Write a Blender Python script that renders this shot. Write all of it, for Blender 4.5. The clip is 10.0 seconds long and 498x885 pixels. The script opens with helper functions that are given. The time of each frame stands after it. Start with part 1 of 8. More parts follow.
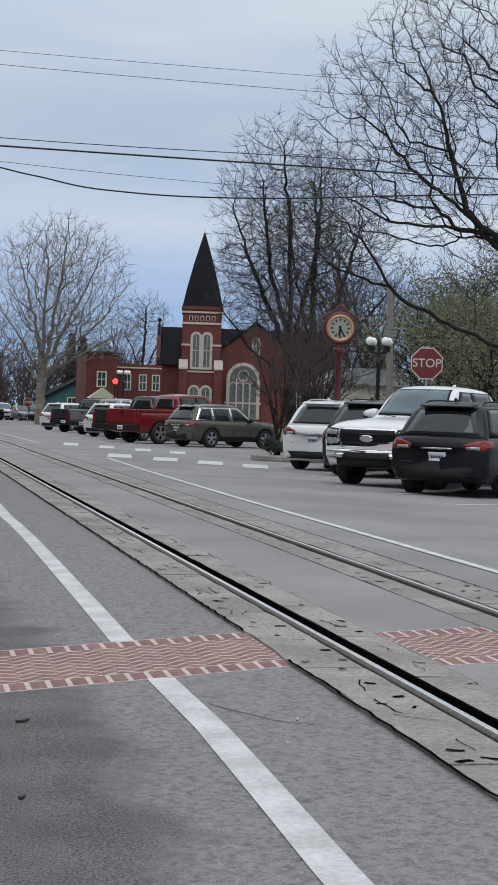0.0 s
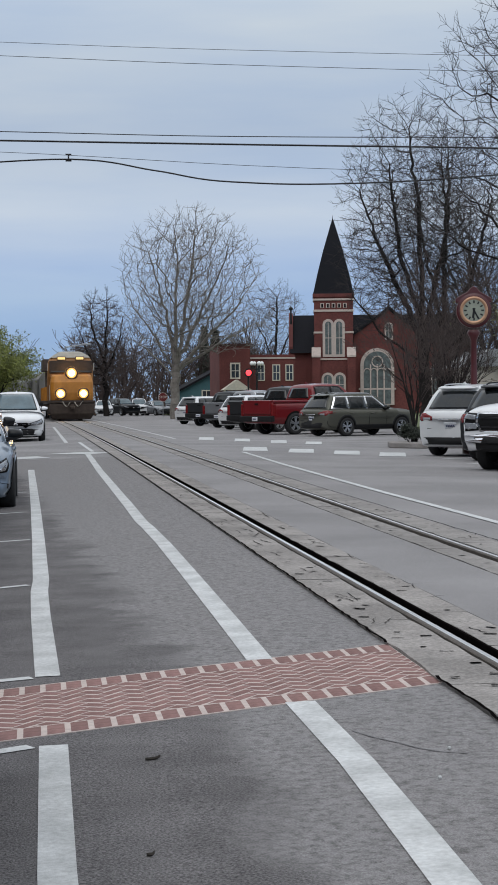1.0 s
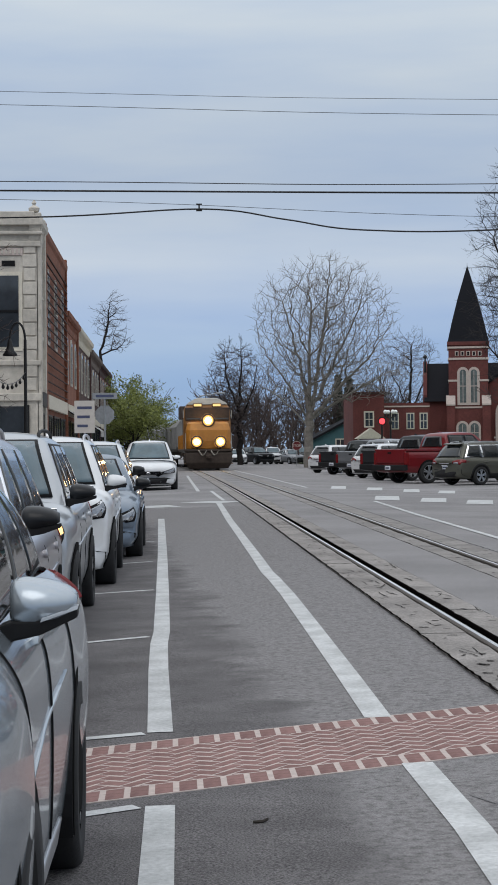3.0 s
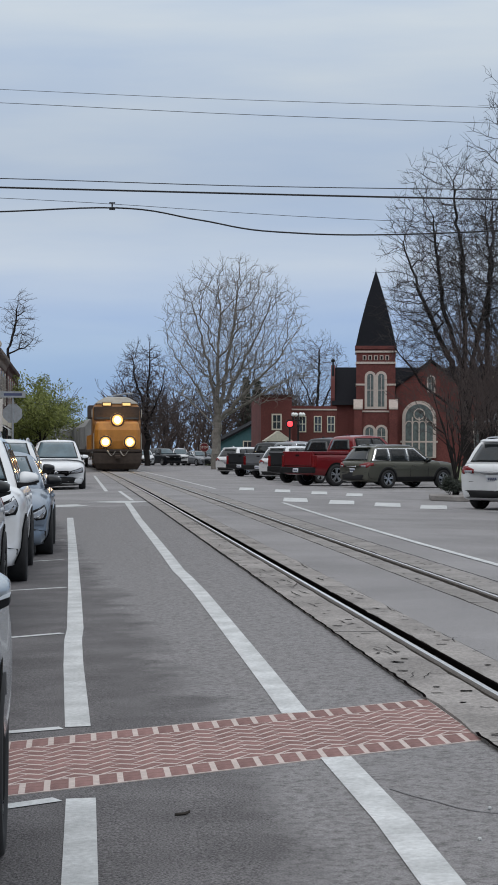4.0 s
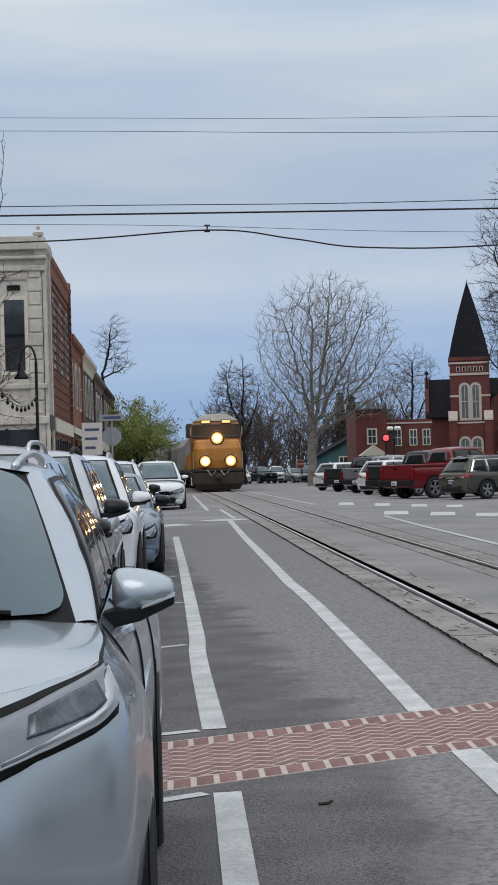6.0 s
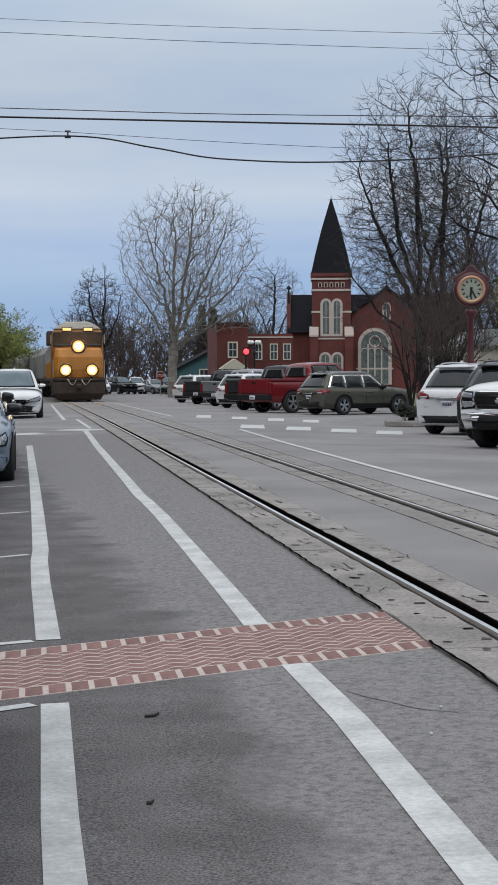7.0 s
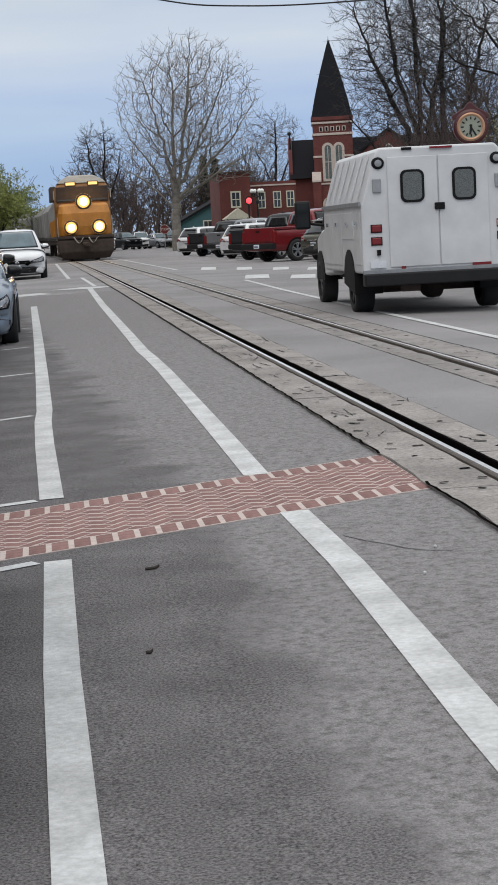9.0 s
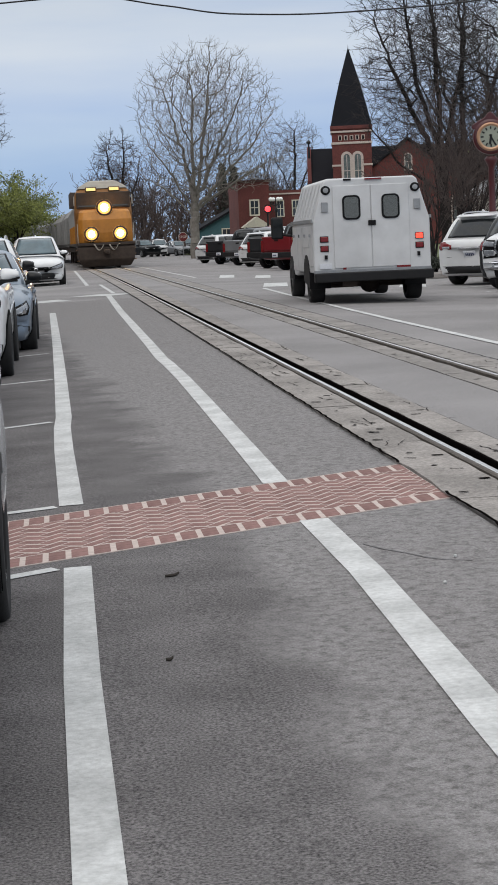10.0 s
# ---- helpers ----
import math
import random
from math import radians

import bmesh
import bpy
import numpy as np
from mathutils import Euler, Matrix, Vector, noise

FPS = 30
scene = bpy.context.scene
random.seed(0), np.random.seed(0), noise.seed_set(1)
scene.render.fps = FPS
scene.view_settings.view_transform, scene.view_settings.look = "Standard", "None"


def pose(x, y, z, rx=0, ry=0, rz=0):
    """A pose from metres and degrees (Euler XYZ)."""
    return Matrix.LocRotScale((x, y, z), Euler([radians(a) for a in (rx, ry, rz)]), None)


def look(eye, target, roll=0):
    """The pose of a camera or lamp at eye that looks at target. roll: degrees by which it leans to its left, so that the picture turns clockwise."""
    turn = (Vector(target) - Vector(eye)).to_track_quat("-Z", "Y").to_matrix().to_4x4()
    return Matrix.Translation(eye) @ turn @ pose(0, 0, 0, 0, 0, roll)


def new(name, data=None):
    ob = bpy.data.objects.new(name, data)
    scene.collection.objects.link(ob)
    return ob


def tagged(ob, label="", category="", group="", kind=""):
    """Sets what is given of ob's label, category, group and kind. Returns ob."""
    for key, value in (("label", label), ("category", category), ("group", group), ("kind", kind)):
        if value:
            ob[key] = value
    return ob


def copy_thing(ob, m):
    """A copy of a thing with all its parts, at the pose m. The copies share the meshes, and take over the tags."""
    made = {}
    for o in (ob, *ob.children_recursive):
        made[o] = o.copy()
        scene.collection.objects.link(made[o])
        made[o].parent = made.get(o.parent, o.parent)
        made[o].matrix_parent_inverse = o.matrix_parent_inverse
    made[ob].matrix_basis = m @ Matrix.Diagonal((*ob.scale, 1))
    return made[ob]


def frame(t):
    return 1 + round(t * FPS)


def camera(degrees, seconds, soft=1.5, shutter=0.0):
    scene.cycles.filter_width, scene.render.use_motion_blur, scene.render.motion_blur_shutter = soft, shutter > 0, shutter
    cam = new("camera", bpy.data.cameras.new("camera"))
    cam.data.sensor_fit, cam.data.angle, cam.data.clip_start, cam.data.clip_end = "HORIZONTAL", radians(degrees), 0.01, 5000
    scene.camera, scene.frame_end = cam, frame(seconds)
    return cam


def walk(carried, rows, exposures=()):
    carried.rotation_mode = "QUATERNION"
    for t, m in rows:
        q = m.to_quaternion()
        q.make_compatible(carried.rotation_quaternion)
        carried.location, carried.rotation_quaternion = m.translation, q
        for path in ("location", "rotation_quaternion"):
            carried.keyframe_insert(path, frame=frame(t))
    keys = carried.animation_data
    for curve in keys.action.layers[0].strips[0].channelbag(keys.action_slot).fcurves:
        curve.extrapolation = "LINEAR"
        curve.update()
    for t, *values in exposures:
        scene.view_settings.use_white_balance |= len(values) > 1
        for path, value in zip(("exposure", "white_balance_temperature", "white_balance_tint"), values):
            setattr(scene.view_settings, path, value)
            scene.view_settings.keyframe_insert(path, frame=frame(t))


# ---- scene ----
cam = camera(16.0, 10.0, soft=1.7)
PATH = [
    (0, (-2.413, -4.676, 1.244), (-2.021, -2.715, 1.212), 1.9),
    (0.5, (-2.338, -4.385, 1.28), (-2.003, -2.414, 1.25), 0.9),
    (1, (-2.3, -4.132, 1.32), (-2.06, -2.147, 1.272), -0.5),
    (1.5, (-2.222, -4.096, 1.347), (-2.071, -2.102, 1.342), -0.1),
    (2, (-2.255, -3.955, 1.338), (-2.148, -1.959, 1.384), 0.5),
    (2.2, (-2.275, -3.932, 1.337), (-2.18, -1.935, 1.382), 0.4),
    (3.3, (-2.17, -3.938, 1.319), (-2.067, -1.94, 1.317), -1.0),
    (3.5, (-2.189, -3.933, 1.313), (-2.043, -1.938, 1.31), -0.5),
    (4, (-2.263, -3.952, 1.296), (-2.069, -1.962, 1.306), 0.2),
    (4.5, (-2.315, -4.058, 1.277), (-2.183, -2.062, 1.292), 0.8),
    (5, (-2.318, -4.214, 1.274), (-2.286, -2.214, 1.301), 0.1),
    (5.2, (-2.346, -4.269, 1.275), (-2.316, -2.27, 1.328), -0.4),
    (6.3, (-2.437, -4.336, 1.266), (-2.313, -2.34, 1.267), -2.0),
    (6.5, (-2.42, -4.332, 1.267), (-2.257, -2.339, 1.241), -1.8),
    (7, (-2.324, -4.297, 1.27), (-2.081, -2.313, 1.199), -0.2),
    (7.5, (-2.279, -4.323, 1.286), (-2.106, -2.334, 1.18), 0.9),
    (8, (-2.29, -4.357, 1.29), (-2.144, -2.368, 1.138), 0.1),
    (8.5, (-2.256, -4.365, 1.283), (-2.068, -2.385, 1.066), -2.5),
    (9, (-2.241, -4.38, 1.28), (-2.018, -2.407, 1.041), -3.0),
    (9.5, (-2.248, -4.39, 1.281), (-2.037, -2.415, 1.05), -2.9),
    (10, (-2.258, -4.379, 1.28), (-2.053, -2.403, 1.051), -2.6),
]
walk(cam, [(t, look(e, g, r)) for t, e, g, r in PATH], exposures=[(0.0, 0.10, 6500, 10), (1.5, 0.0, 6500, 10), (5.2, 0.0, 6500, 10), (7.0, 0.06, 6550, 10), (8.3, 0.17, 6750, 11), (10.0, 0.19, 6850, 11)])

# ---------------------------------------------------------------- sky and sun
world = bpy.data.worlds.new("overcast_sky")
scene.world = world
world.use_nodes = True
wn, wl = world.node_tree.nodes, world.node_tree.links
wn.clear()


def build_sky():
    out = wn.new("ShaderNodeOutputWorld")
    tc = wn.new("ShaderNodeTexCoord")
    sep = wn.new("ShaderNodeSeparateXYZ")
    wl.new(tc.outputs["Generated"], sep.inputs[0])
    ramp = wn.new("ShaderNodeValToRGB")
    wl.new(sep.outputs["Z"], ramp.inputs[0])
    cr = ramp.color_ramp
    stops = [(0.0, (0.30, 0.43, 0.62)), (0.04, (0.29, 0.43, 0.66)), (0.075, (0.36, 0.48, 0.69)), (0.105, (0.535, 0.61, 0.71)),
             (0.15, (0.44, 0.52, 0.63)), (0.20, (0.465, 0.55, 0.665)), (0.27, (0.59, 0.67, 0.75)), (0.55, (0.95, 1.0, 1.06)), (1.0, (1.25, 1.30, 1.36))]
    cr.elements[0].position, cr.elements[0].color = stops[0][0], (*stops[0][1], 1)
    cr.elements[1].position, cr.elements[1].color = stops[-1][0], (*stops[-1][1], 1)
    for p, c in stops[1:-1]:
        e = cr.elements.new(p)
        e.color = (*c, 1)
    # soft stretched clouds
    mp = wn.new("ShaderNodeMapping")
    mp.inputs["Scale"].default_value = (2.2, 2.2, 14.0)
    mp.inputs["Rotation"].default_value = (0.0, 0.06, 0.0)
    wl.new(tc.outputs["Generated"], mp.inputs[0])
    nz = wn.new("ShaderNodeTexNoise")
    nz.inputs["Scale"].default_value = 1.6
    nz.inputs["Detail"].default_value = 5.0
    nz.inputs["Roughness"].default_value = 0.5
    wl.new(mp.outputs[0], nz.inputs["Vector"])
    cl = wn.new("ShaderNodeValToRGB")
    cl.color_ramp.elements[0].position, cl.color_ramp.elements[0].color = 0.3, (0.84, 0.90, 1.0, 1)
    cl.color_ramp.elements[1].position, cl.color_ramp.elements[1].color = 0.72, (1.2, 1.14, 1.05, 1)
    wl.new(nz.outputs[0], cl.inputs[0])
    mul = wn.new("ShaderNodeMixRGB")
    mul.blend_type = "MULTIPLY"
    mul.inputs[0].default_value = 1.0
    wl.new(ramp.outputs[0], mul.inputs[1])
    wl.new(cl.outputs[0], mul.inputs[2])
    sky = wn.new("ShaderNodeTexSky")
    sky.sky_type, sky.sun_disc = "NISHITA", False
    sky.sun_elevation, sky.sun_rotation = radians(48), radians(200)
    b1, b2, add = wn.new("ShaderNodeBackground"), wn.new("ShaderNodeBackground"), wn.new("ShaderNodeAddShader")
    wl.new(mul.outputs[0], b1.inputs[0])
    b1.inputs[1].default_value = 0.97
    wl.new(sky.outputs[0], b2.inputs[0])
    b2.inputs[1].default_value = 0.004
    wl.new(b1.outputs[0], add.inputs[0])
    wl.new(b2.outputs[0], add.inputs[1])
    wl.new(add.outputs[0], out.inputs[0])


build_sky()
sun_data = bpy.data.lights.new("sun", "SUN")
sun_data.energy, sun_data.angle, sun_data.color = 0.6, radians(40), (1.0, 0.97, 0.93)
sun = new("sun", sun_data)
sun.matrix_world = look((-10, -25, 40), (0, 0, 0))


# ---------------------------------------------------------------- materials
def mat(name, color, rough=0.6, metal=0.0, var=0.15, scale=6.0, bump=0.0, bscale=60.0, color2=None, big=0.0, bigscale=0.4, emit=None, estr=0.0, coat=0.0,
        rand=0.0, island=0.0, spec=0.5, stretch=(1, 1, 1), sharp=0.12):
    m = bpy.data.materials.new(name)
    m.use_nodes = True
    n, l = m.node_tree.nodes, m.node_tree.links
    b = n["Principled BSDF"]
    b.inputs["Roughness"].default_value, b.inputs["Metallic"].default_value = rough, metal
    b.inputs["Specular IOR Level"].default_value = spec
    if coat:
        b.inputs["Coat Weight"].default_value, b.inputs["Coat Roughness"].default_value = coat, 0.06
    tc = n.new("ShaderNodeTexCoord")
    mp = n.new("ShaderNodeMapping")
    mp.inputs["Scale"].default_value = stretch
    l.new(tc.outputs["Object"], mp.inputs[0])
    c2 = color2 or tuple(max(0.0, c * (1 - var)) for c in color)
    c1 = color if color2 else tuple(min(1.0, c * (1 + var)) for c in color)
    nz = n.new("ShaderNodeTexNoise")
    nz.inputs["Scale"].default_value, nz.inputs["Detail"].default_value, nz.inputs["Roughness"].default_value = scale, 6.0, 0.65
    l.new(mp.outputs[0], nz.inputs["Vector"])
    rp = n.new("ShaderNodeValToRGB")
    rp.color_ramp.elements[0].position, rp.color_ramp.elements[1].position = 0.33, 0.67
    rp.color_ramp.elements[0].color, rp.color_ramp.elements[1].color = (*c2, 1), (*c1, 1)
    l.new(nz.outputs[0], rp.inputs[0])
    col = rp.outputs[0]
    if big:
        nb = n.new("ShaderNodeTexNoise")
        nb.inputs["Scale"].default_value, nb.inputs["Detail"].default_value = bigscale, 4.0
        l.new(mp.outputs[0], nb.inputs["Vector"])
        rb = n.new("ShaderNodeValToRGB")
        rb.color_ramp.elements[0].position, rb.color_ramp.elements[1].position = 0.5 - sharp, 0.5 + sharp
        rb.color_ramp.elements[0].color, rb.color_ramp.elements[1].color = (1 - big, 1 - big, 1 - big, 1), (1 + big, 1 + big, 1 + big, 1)
        l.new(nb.outputs[0], rb.inputs[0])
        mx = n.new("ShaderNodeMixRGB")
        mx.blend_type, mx.inputs[0].default_value = "MULTIPLY", 1.0
        l.new(col, mx.inputs[1])
        l.new(rb.outputs[0], mx.inputs[2])
        col = mx.outputs[0]
    if rand or island:
        src = n.new("ShaderNodeObjectInfo").outputs["Random"] if rand else n.new("ShaderNodeNewGeometry").outputs["Random Per Island"]
        mr = n.new("ShaderNodeMapRange")
        k = rand or island
        mr.inputs["To Min"].default_value, mr.inputs["To Max"].default_value = 1 - k, 1 + k
        l.new(src, mr.inputs["Value"])
        hs = n.new("ShaderNodeHueSaturation")
        l.new(mr.outputs[0], hs.inputs["Value"])
        l.new(col, hs.inputs["Color"])
        col = hs.outputs[0]
    l.new(col, b.inputs["Base Color"])
    if bump:
        bn = n.new("ShaderNodeTexNoise")
        bn.inputs["Scale"].default_value, bn.inputs["Detail"].default_value = bscale, 4.0
        l.new(mp.outputs[0], bn.inputs["Vector"])
        bp = n.new("ShaderNodeBump")
        bp.inputs["Strength"].default_value, bp.inputs["Distance"].default_value = bump, 0.02
        l.new(bn.outputs[0], bp.inputs["Height"])
        l.new(bp.outputs[0], b.inputs["Normal"])
    if emit:
        b.inputs["Emission Color"].default_value = (*emit, 1)
        b.inputs["Emission Strength"].default_value = estr
    return m


def paint(name, color, metal=0.0, rough=0.32):
    return mat(name, color, rough, metal, var=0.06, scale=1.5, coat=0.6 if max(color) > 0.1 else 0.10, big=0.05, bigscale=0.9, spec=0.35 if max(color) > 0.1 else 0.2)


M = {}


def patched_asphalt():
    """Dark asphalt patch whose ragged edge runs beside the lane line, over older pale asphalt."""
    m = mat("asphalt", (0.128, 0.122, 0.124), 0.9, var=0.75, scale=115, bump=0.55, bscale=130, big=0.16, bigscale=2.2, spec=0.2, sharp=0.16)
    n, l = m.node_tree.nodes, m.node_tree.links
    b = n["Principled BSDF"]
    dark = b.inputs["Base Color"].links[0].from_socket
    tc = n.new("ShaderNodeTexCoord")

    def noise(scale, detail, rough=0.6):
        q = n.new("ShaderNodeTexNoise")
        q.inputs["Scale"].default_value, q.inputs["Detail"].default_value, q.inputs["Roughness"].default_value = scale, detail, rough
        l.new(tc.outputs["Object"], q.inputs["Vector"])
        return q.outputs[0]

    def calc(op, x, y):
        q = n.new("ShaderNodeMath")
        q.operation = op
        for k, v in ((0, x), (1, y)):
            if isinstance(v, float):
                q.inputs[k].default_value = v
            else:
                l.new(v, q.inputs[k])
        return q.outputs[0]

    def ramp(src, lo, hi, c0, c1):
        q = n.new("ShaderNodeValToRGB")
        q.color_ramp.elements[0].position, q.color_ramp.elements[1].position = lo, hi
        q.color_ramp.elements[0].color, q.color_ramp.elements[1].color = (*c0, 1), (*c1, 1)
        l.new(src, q.inputs[0])
        return q.outputs[0]

    sp = n.new("ShaderNodeSeparateXYZ")
    l.new(tc.outputs["Object"], sp.inputs[0])
    drift = calc("MULTIPLY", calc("MAXIMUM", calc("SUBTRACT", sp.outputs["Y"], 4.0), 0.0), 0.045)
    d = calc("ADD", calc("ADD", sp.outputs["X"], 1.55), drift)
    d = calc("ADD", d, calc("MULTIPLY", calc("SUBTRACT", noise(1.5, 8.0, 0.66), 0.5), 1.2))
    mask = ramp(calc("ADD", calc("MULTIPLY", d, 0.8), 0.5), 0.42, 0.60, (0, 0, 0), (1, 1, 1))
    fine = ramp(noise(150.0, 5.0, 0.68), 0.33, 0.67, (0.150, 0.145, 0.146), (0.295, 0.286, 0.288))
    pits = ramp(noise(26.0, 8.0, 0.8), 0.38, 0.54, (0.54, 0.53, 0.53), (1.08, 1.08, 1.08))
    mul = n.new("ShaderNodeMixRGB")
    mul.blend_type, mul.inputs[0].default_value = "MULTIPLY", 1.0
    l.new(fine, mul.inputs[1])
    l.new(pits, mul.inputs[2])
    mix = n.new("ShaderNodeMixRGB")
    l.new(mask, mix.inputs[0])
    l.new(dark, mix.inputs[1])
    l.new(mul.outputs[0], mix.inputs[2])
    l.new(mix.outputs[0], b.inputs["Base Color"])
    return m


M["asphalt"] = patched_asphalt()
M["asphalt_dark"] = mat("asphalt_dark", (0.17, 0.165, 0.168), 0.85, var=0.25, scale=60, bump=0.4, bscale=140, big=0.25, bigscale=0.8)
M["lane"] = mat("lane_asphalt", (0.224, 0.217, 0.219), 0.9, spec=0.25, var=0.34, scale=150, bump=0.3, bscale=150, big=0.12, bigscale=0.35)
M["concrete"] = mat("concrete", (0.250, 0.234, 0.222), 0.9, spec=0.25, var=0.32, scale=45, bump=0.4, bscale=90, big=0.18, bigscale=1.3)
M["sidewalk"] = mat("sidewalk", (0.38, 0.37, 0.36), 0.9, var=0.12, scale=12, bump=0.2)
M["line"] = mat("road_paint", (0.47, 0.48, 0.48), 0.8, spec=0.3, var=0.16, scale=40, big=0.13, bigscale=3.5, bump=0.2, bscale=120)
M["rail"] = mat("rail_steel", (0.70, 0.69, 0.68), 0.34, 1.0, var=0.1, scale=20)
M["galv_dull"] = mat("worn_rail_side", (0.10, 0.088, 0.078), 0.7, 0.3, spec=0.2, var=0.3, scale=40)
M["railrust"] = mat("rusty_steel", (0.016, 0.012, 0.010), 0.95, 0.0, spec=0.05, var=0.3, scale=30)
# near-black without gloss: groove shade put into the colour; also joints and cracks
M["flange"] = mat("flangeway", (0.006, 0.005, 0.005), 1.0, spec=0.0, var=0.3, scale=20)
M["brick"] = mat("paver_brick", (0.212, 0.122, 0.112), 0.9, spec=0.25, var=0.2, scale=25, bump=0.3, bscale=100, rand=0.14)
M["mortar"] = mat("paver_joint", (0.46, 0.39, 0.36), 0.95, var=0.15, scale=30)
M["grass"] = mat("grass", (0.10, 0.12, 0.05), 0.95, var=0.35, scale=3, bump=0.3)
M["rubber"] = mat("tyre_rubber", (0.018, 0.018, 0.019), 0.85, var=0.2, scale=14, bump=0.1)
M["blackplastic"] = mat("black_plastic", (0.012, 0.012, 0.013), 0.6, spec=0.25, var=0.15, scale=10)
M["rim"] = mat("alloy_rim", (0.55, 0.56, 0.58), 0.3, 0.9, var=0.08, scale=8)
M["darkrim"] = mat("dark_rim", (0.05, 0.05, 0.055), 0.4, 0.5, var=0.1, scale=8)
M["chrome"] = mat("chrome", (0.75, 0.76, 0.78), 0.12, 1.0, var=0.03, scale=5)
M["glass"] = mat("tinted_glass", (0.014, 0.017, 0.019), 0.04, 0.0, var=0.1, scale=2, spec=0.5)
# teal base colour carries the sky's reflection on the windscreens
M["windscreen"] = mat("windscreen_sky_tint", (0.075, 0.115, 0.135), 0.06, 0.0, var=0.25, scale=1.2, spec=0.5)
M["grillwork"] = mat("lamp_inner", (0.09, 0.10, 0.115), 0.15, 0.6, var=0.5, scale=28, stretch=(1, 1, 0.15))
M["lampclear"] = mat("clear_lamp_cover", (0.20, 0.215, 0.235), 0.12, 0.45, var=0.15, scale=6)
M["stripwhite"] = mat("pale_light_guide", (0.62, 0.65, 0.68), 0.25, var=0.05)
M["seal"] = mat("window_seal", (0.008, 0.008, 0.009), 0.6, var=0.1, spec=0.15)
M["headlamp"] = mat("headlamp_glass", (0.35, 0.37, 0.40), 0.12, 0.3, var=0.25, scale=30)
M["redlens"] = mat("red_lens", (0.17, 0.010, 0.012), 0.2, 0, var=0.15, scale=20)
M["redlit"] = mat("lit_red_lens", (0.5, 0.02, 0.02), 0.2, 0, var=0.1, emit=(1.0, 0.07, 0.04), estr=1.6)
M["amberlit"] = mat("lit_amber_lens", (0.6, 0.3, 0.05), 0.2, 0, var=0.1, emit=(1.0, 0.6, 0.2), estr=2.5)
M["plate"] = mat("number_plate", (0.62, 0.64, 0.68), 0.5, var=0.08, scale=40)
M["bars"] = mat("dark_bars", (0.05, 0.06, 0.12), 0.6, var=0.1)
M["white"] = paint("white_paint", (0.66, 0.67, 0.68))
M["silver"] = paint("silver_paint", (0.42, 0.44, 0.46), 0.55, 0.3)
M["steel"] = paint("steel_grey_paint", (0.37, 0.415, 0.455), 0.62, 0.24)
M["mauve"] = paint("mauve_grey_paint", (0.30, 0.285, 0.30), 0.5, 0.3)
M["silverblue"] = paint("steel_blue_paint", (0.16, 0.20, 0.25), 0.5)
M["black"] = paint("black_paint", (0.007, 0.008, 0.010))
M["darkgrey"] = paint("dark_grey_paint", (0.028, 0.030, 0.033), 0.2)
M["grey"] = paint("grey_paint", (0.20, 0.21, 0.225), 0.4)
M["olive"] = paint("olive_paint", (0.095, 0.095, 0.078), 0.3)
M["maroon"] = paint("dark_red_paint", (0.17, 0.008, 0.012), 0.1)
M["vanwhite"] = mat("worn_white_paint", (0.54, 0.55, 0.56), 0.45, var=0.06, scale=3, big=0.06, bigscale=0.8)


# ---------------------------------------------------------------- mesh helpers
def part(name, bm, material, parent=None, label="", smooth=False, kind="", sub=0, bevel=0.0):
    me = bpy.data.meshes.new(name)
    bmesh.ops.recalc_face_normals(bm, faces=bm.faces)
    if smooth:
        for f in bm.faces:
            f.smooth = True
    bm.to_mesh(me)
    bm.free()
    for mm in (material if isinstance(material, (list, tuple)) else (material,)):
        me.materials.append(mm)
    ob = new(name, me)
    if parent is not None:
        ob.parent = parent
    if label or kind:
        tagged(ob, label=label, kind=kind)
    if bevel:
        md = ob.modifiers.new("bevel", "BEVEL")
        md.width, md.segments, md.limit_method = bevel, 2, "ANGLE"
    if sub:
        md = ob.modifiers.new("subdivision", "SUBSURF")
        md.levels = md.render_levels = sub
    return ob


def empty(name, m, label, category, group="", kind=""):
    ob = new(name)
    p = m.translation
    ob.matrix_world = Matrix.Translation((0, 0, ground_z(p.x, p.y) if p.x > 1.9 else 0.0)) @ m
    return tagged(ob, label, category, group, kind)


def box(bm, x0, x1, y0, y1, z0, z1, m=None):
    r = bmesh.ops.create_cube(bm, size=1.0)
    for v in r["verts"]:
        v.co = Vector(((x0 + x1) / 2 + v.co.x * (x1 - x0), (y0 + y1) / 2 + v.co.y * (y1 - y0), (z0 + z1) / 2 + v.co.z * (z1 - z0)))
        if m is not None:
            v.co = m @ v.co
    return r["verts"]


def cyl(bm, p, q, r0, r1=None, n=12, cap=True):
    p, q = Vector(p), Vector(q)
    r1 = r0 if r1 is None else r1
    d = (q - p).normalized()
    a = d.orthogonal().normalized()
    b = d.cross(a)
    lo = [bm.verts.new(p + (a * math.cos(2 * math.pi * i / n) + b * math.sin(2 * math.pi * i / n)) * r0) for i in range(n)]
    hi = [bm.verts.new(q + (a * math.cos(2 * math.pi * i / n) + b * math.sin(2 * math.pi * i / n)) * r1) for i in range(n)]
    for i in range(n):
        bm.faces.new((lo[i], lo[(i + 1) % n], hi[(i + 1) % n], hi[i]))
    if cap:
        bm.faces.new(lo[::-1])
        bm.faces.new(hi)


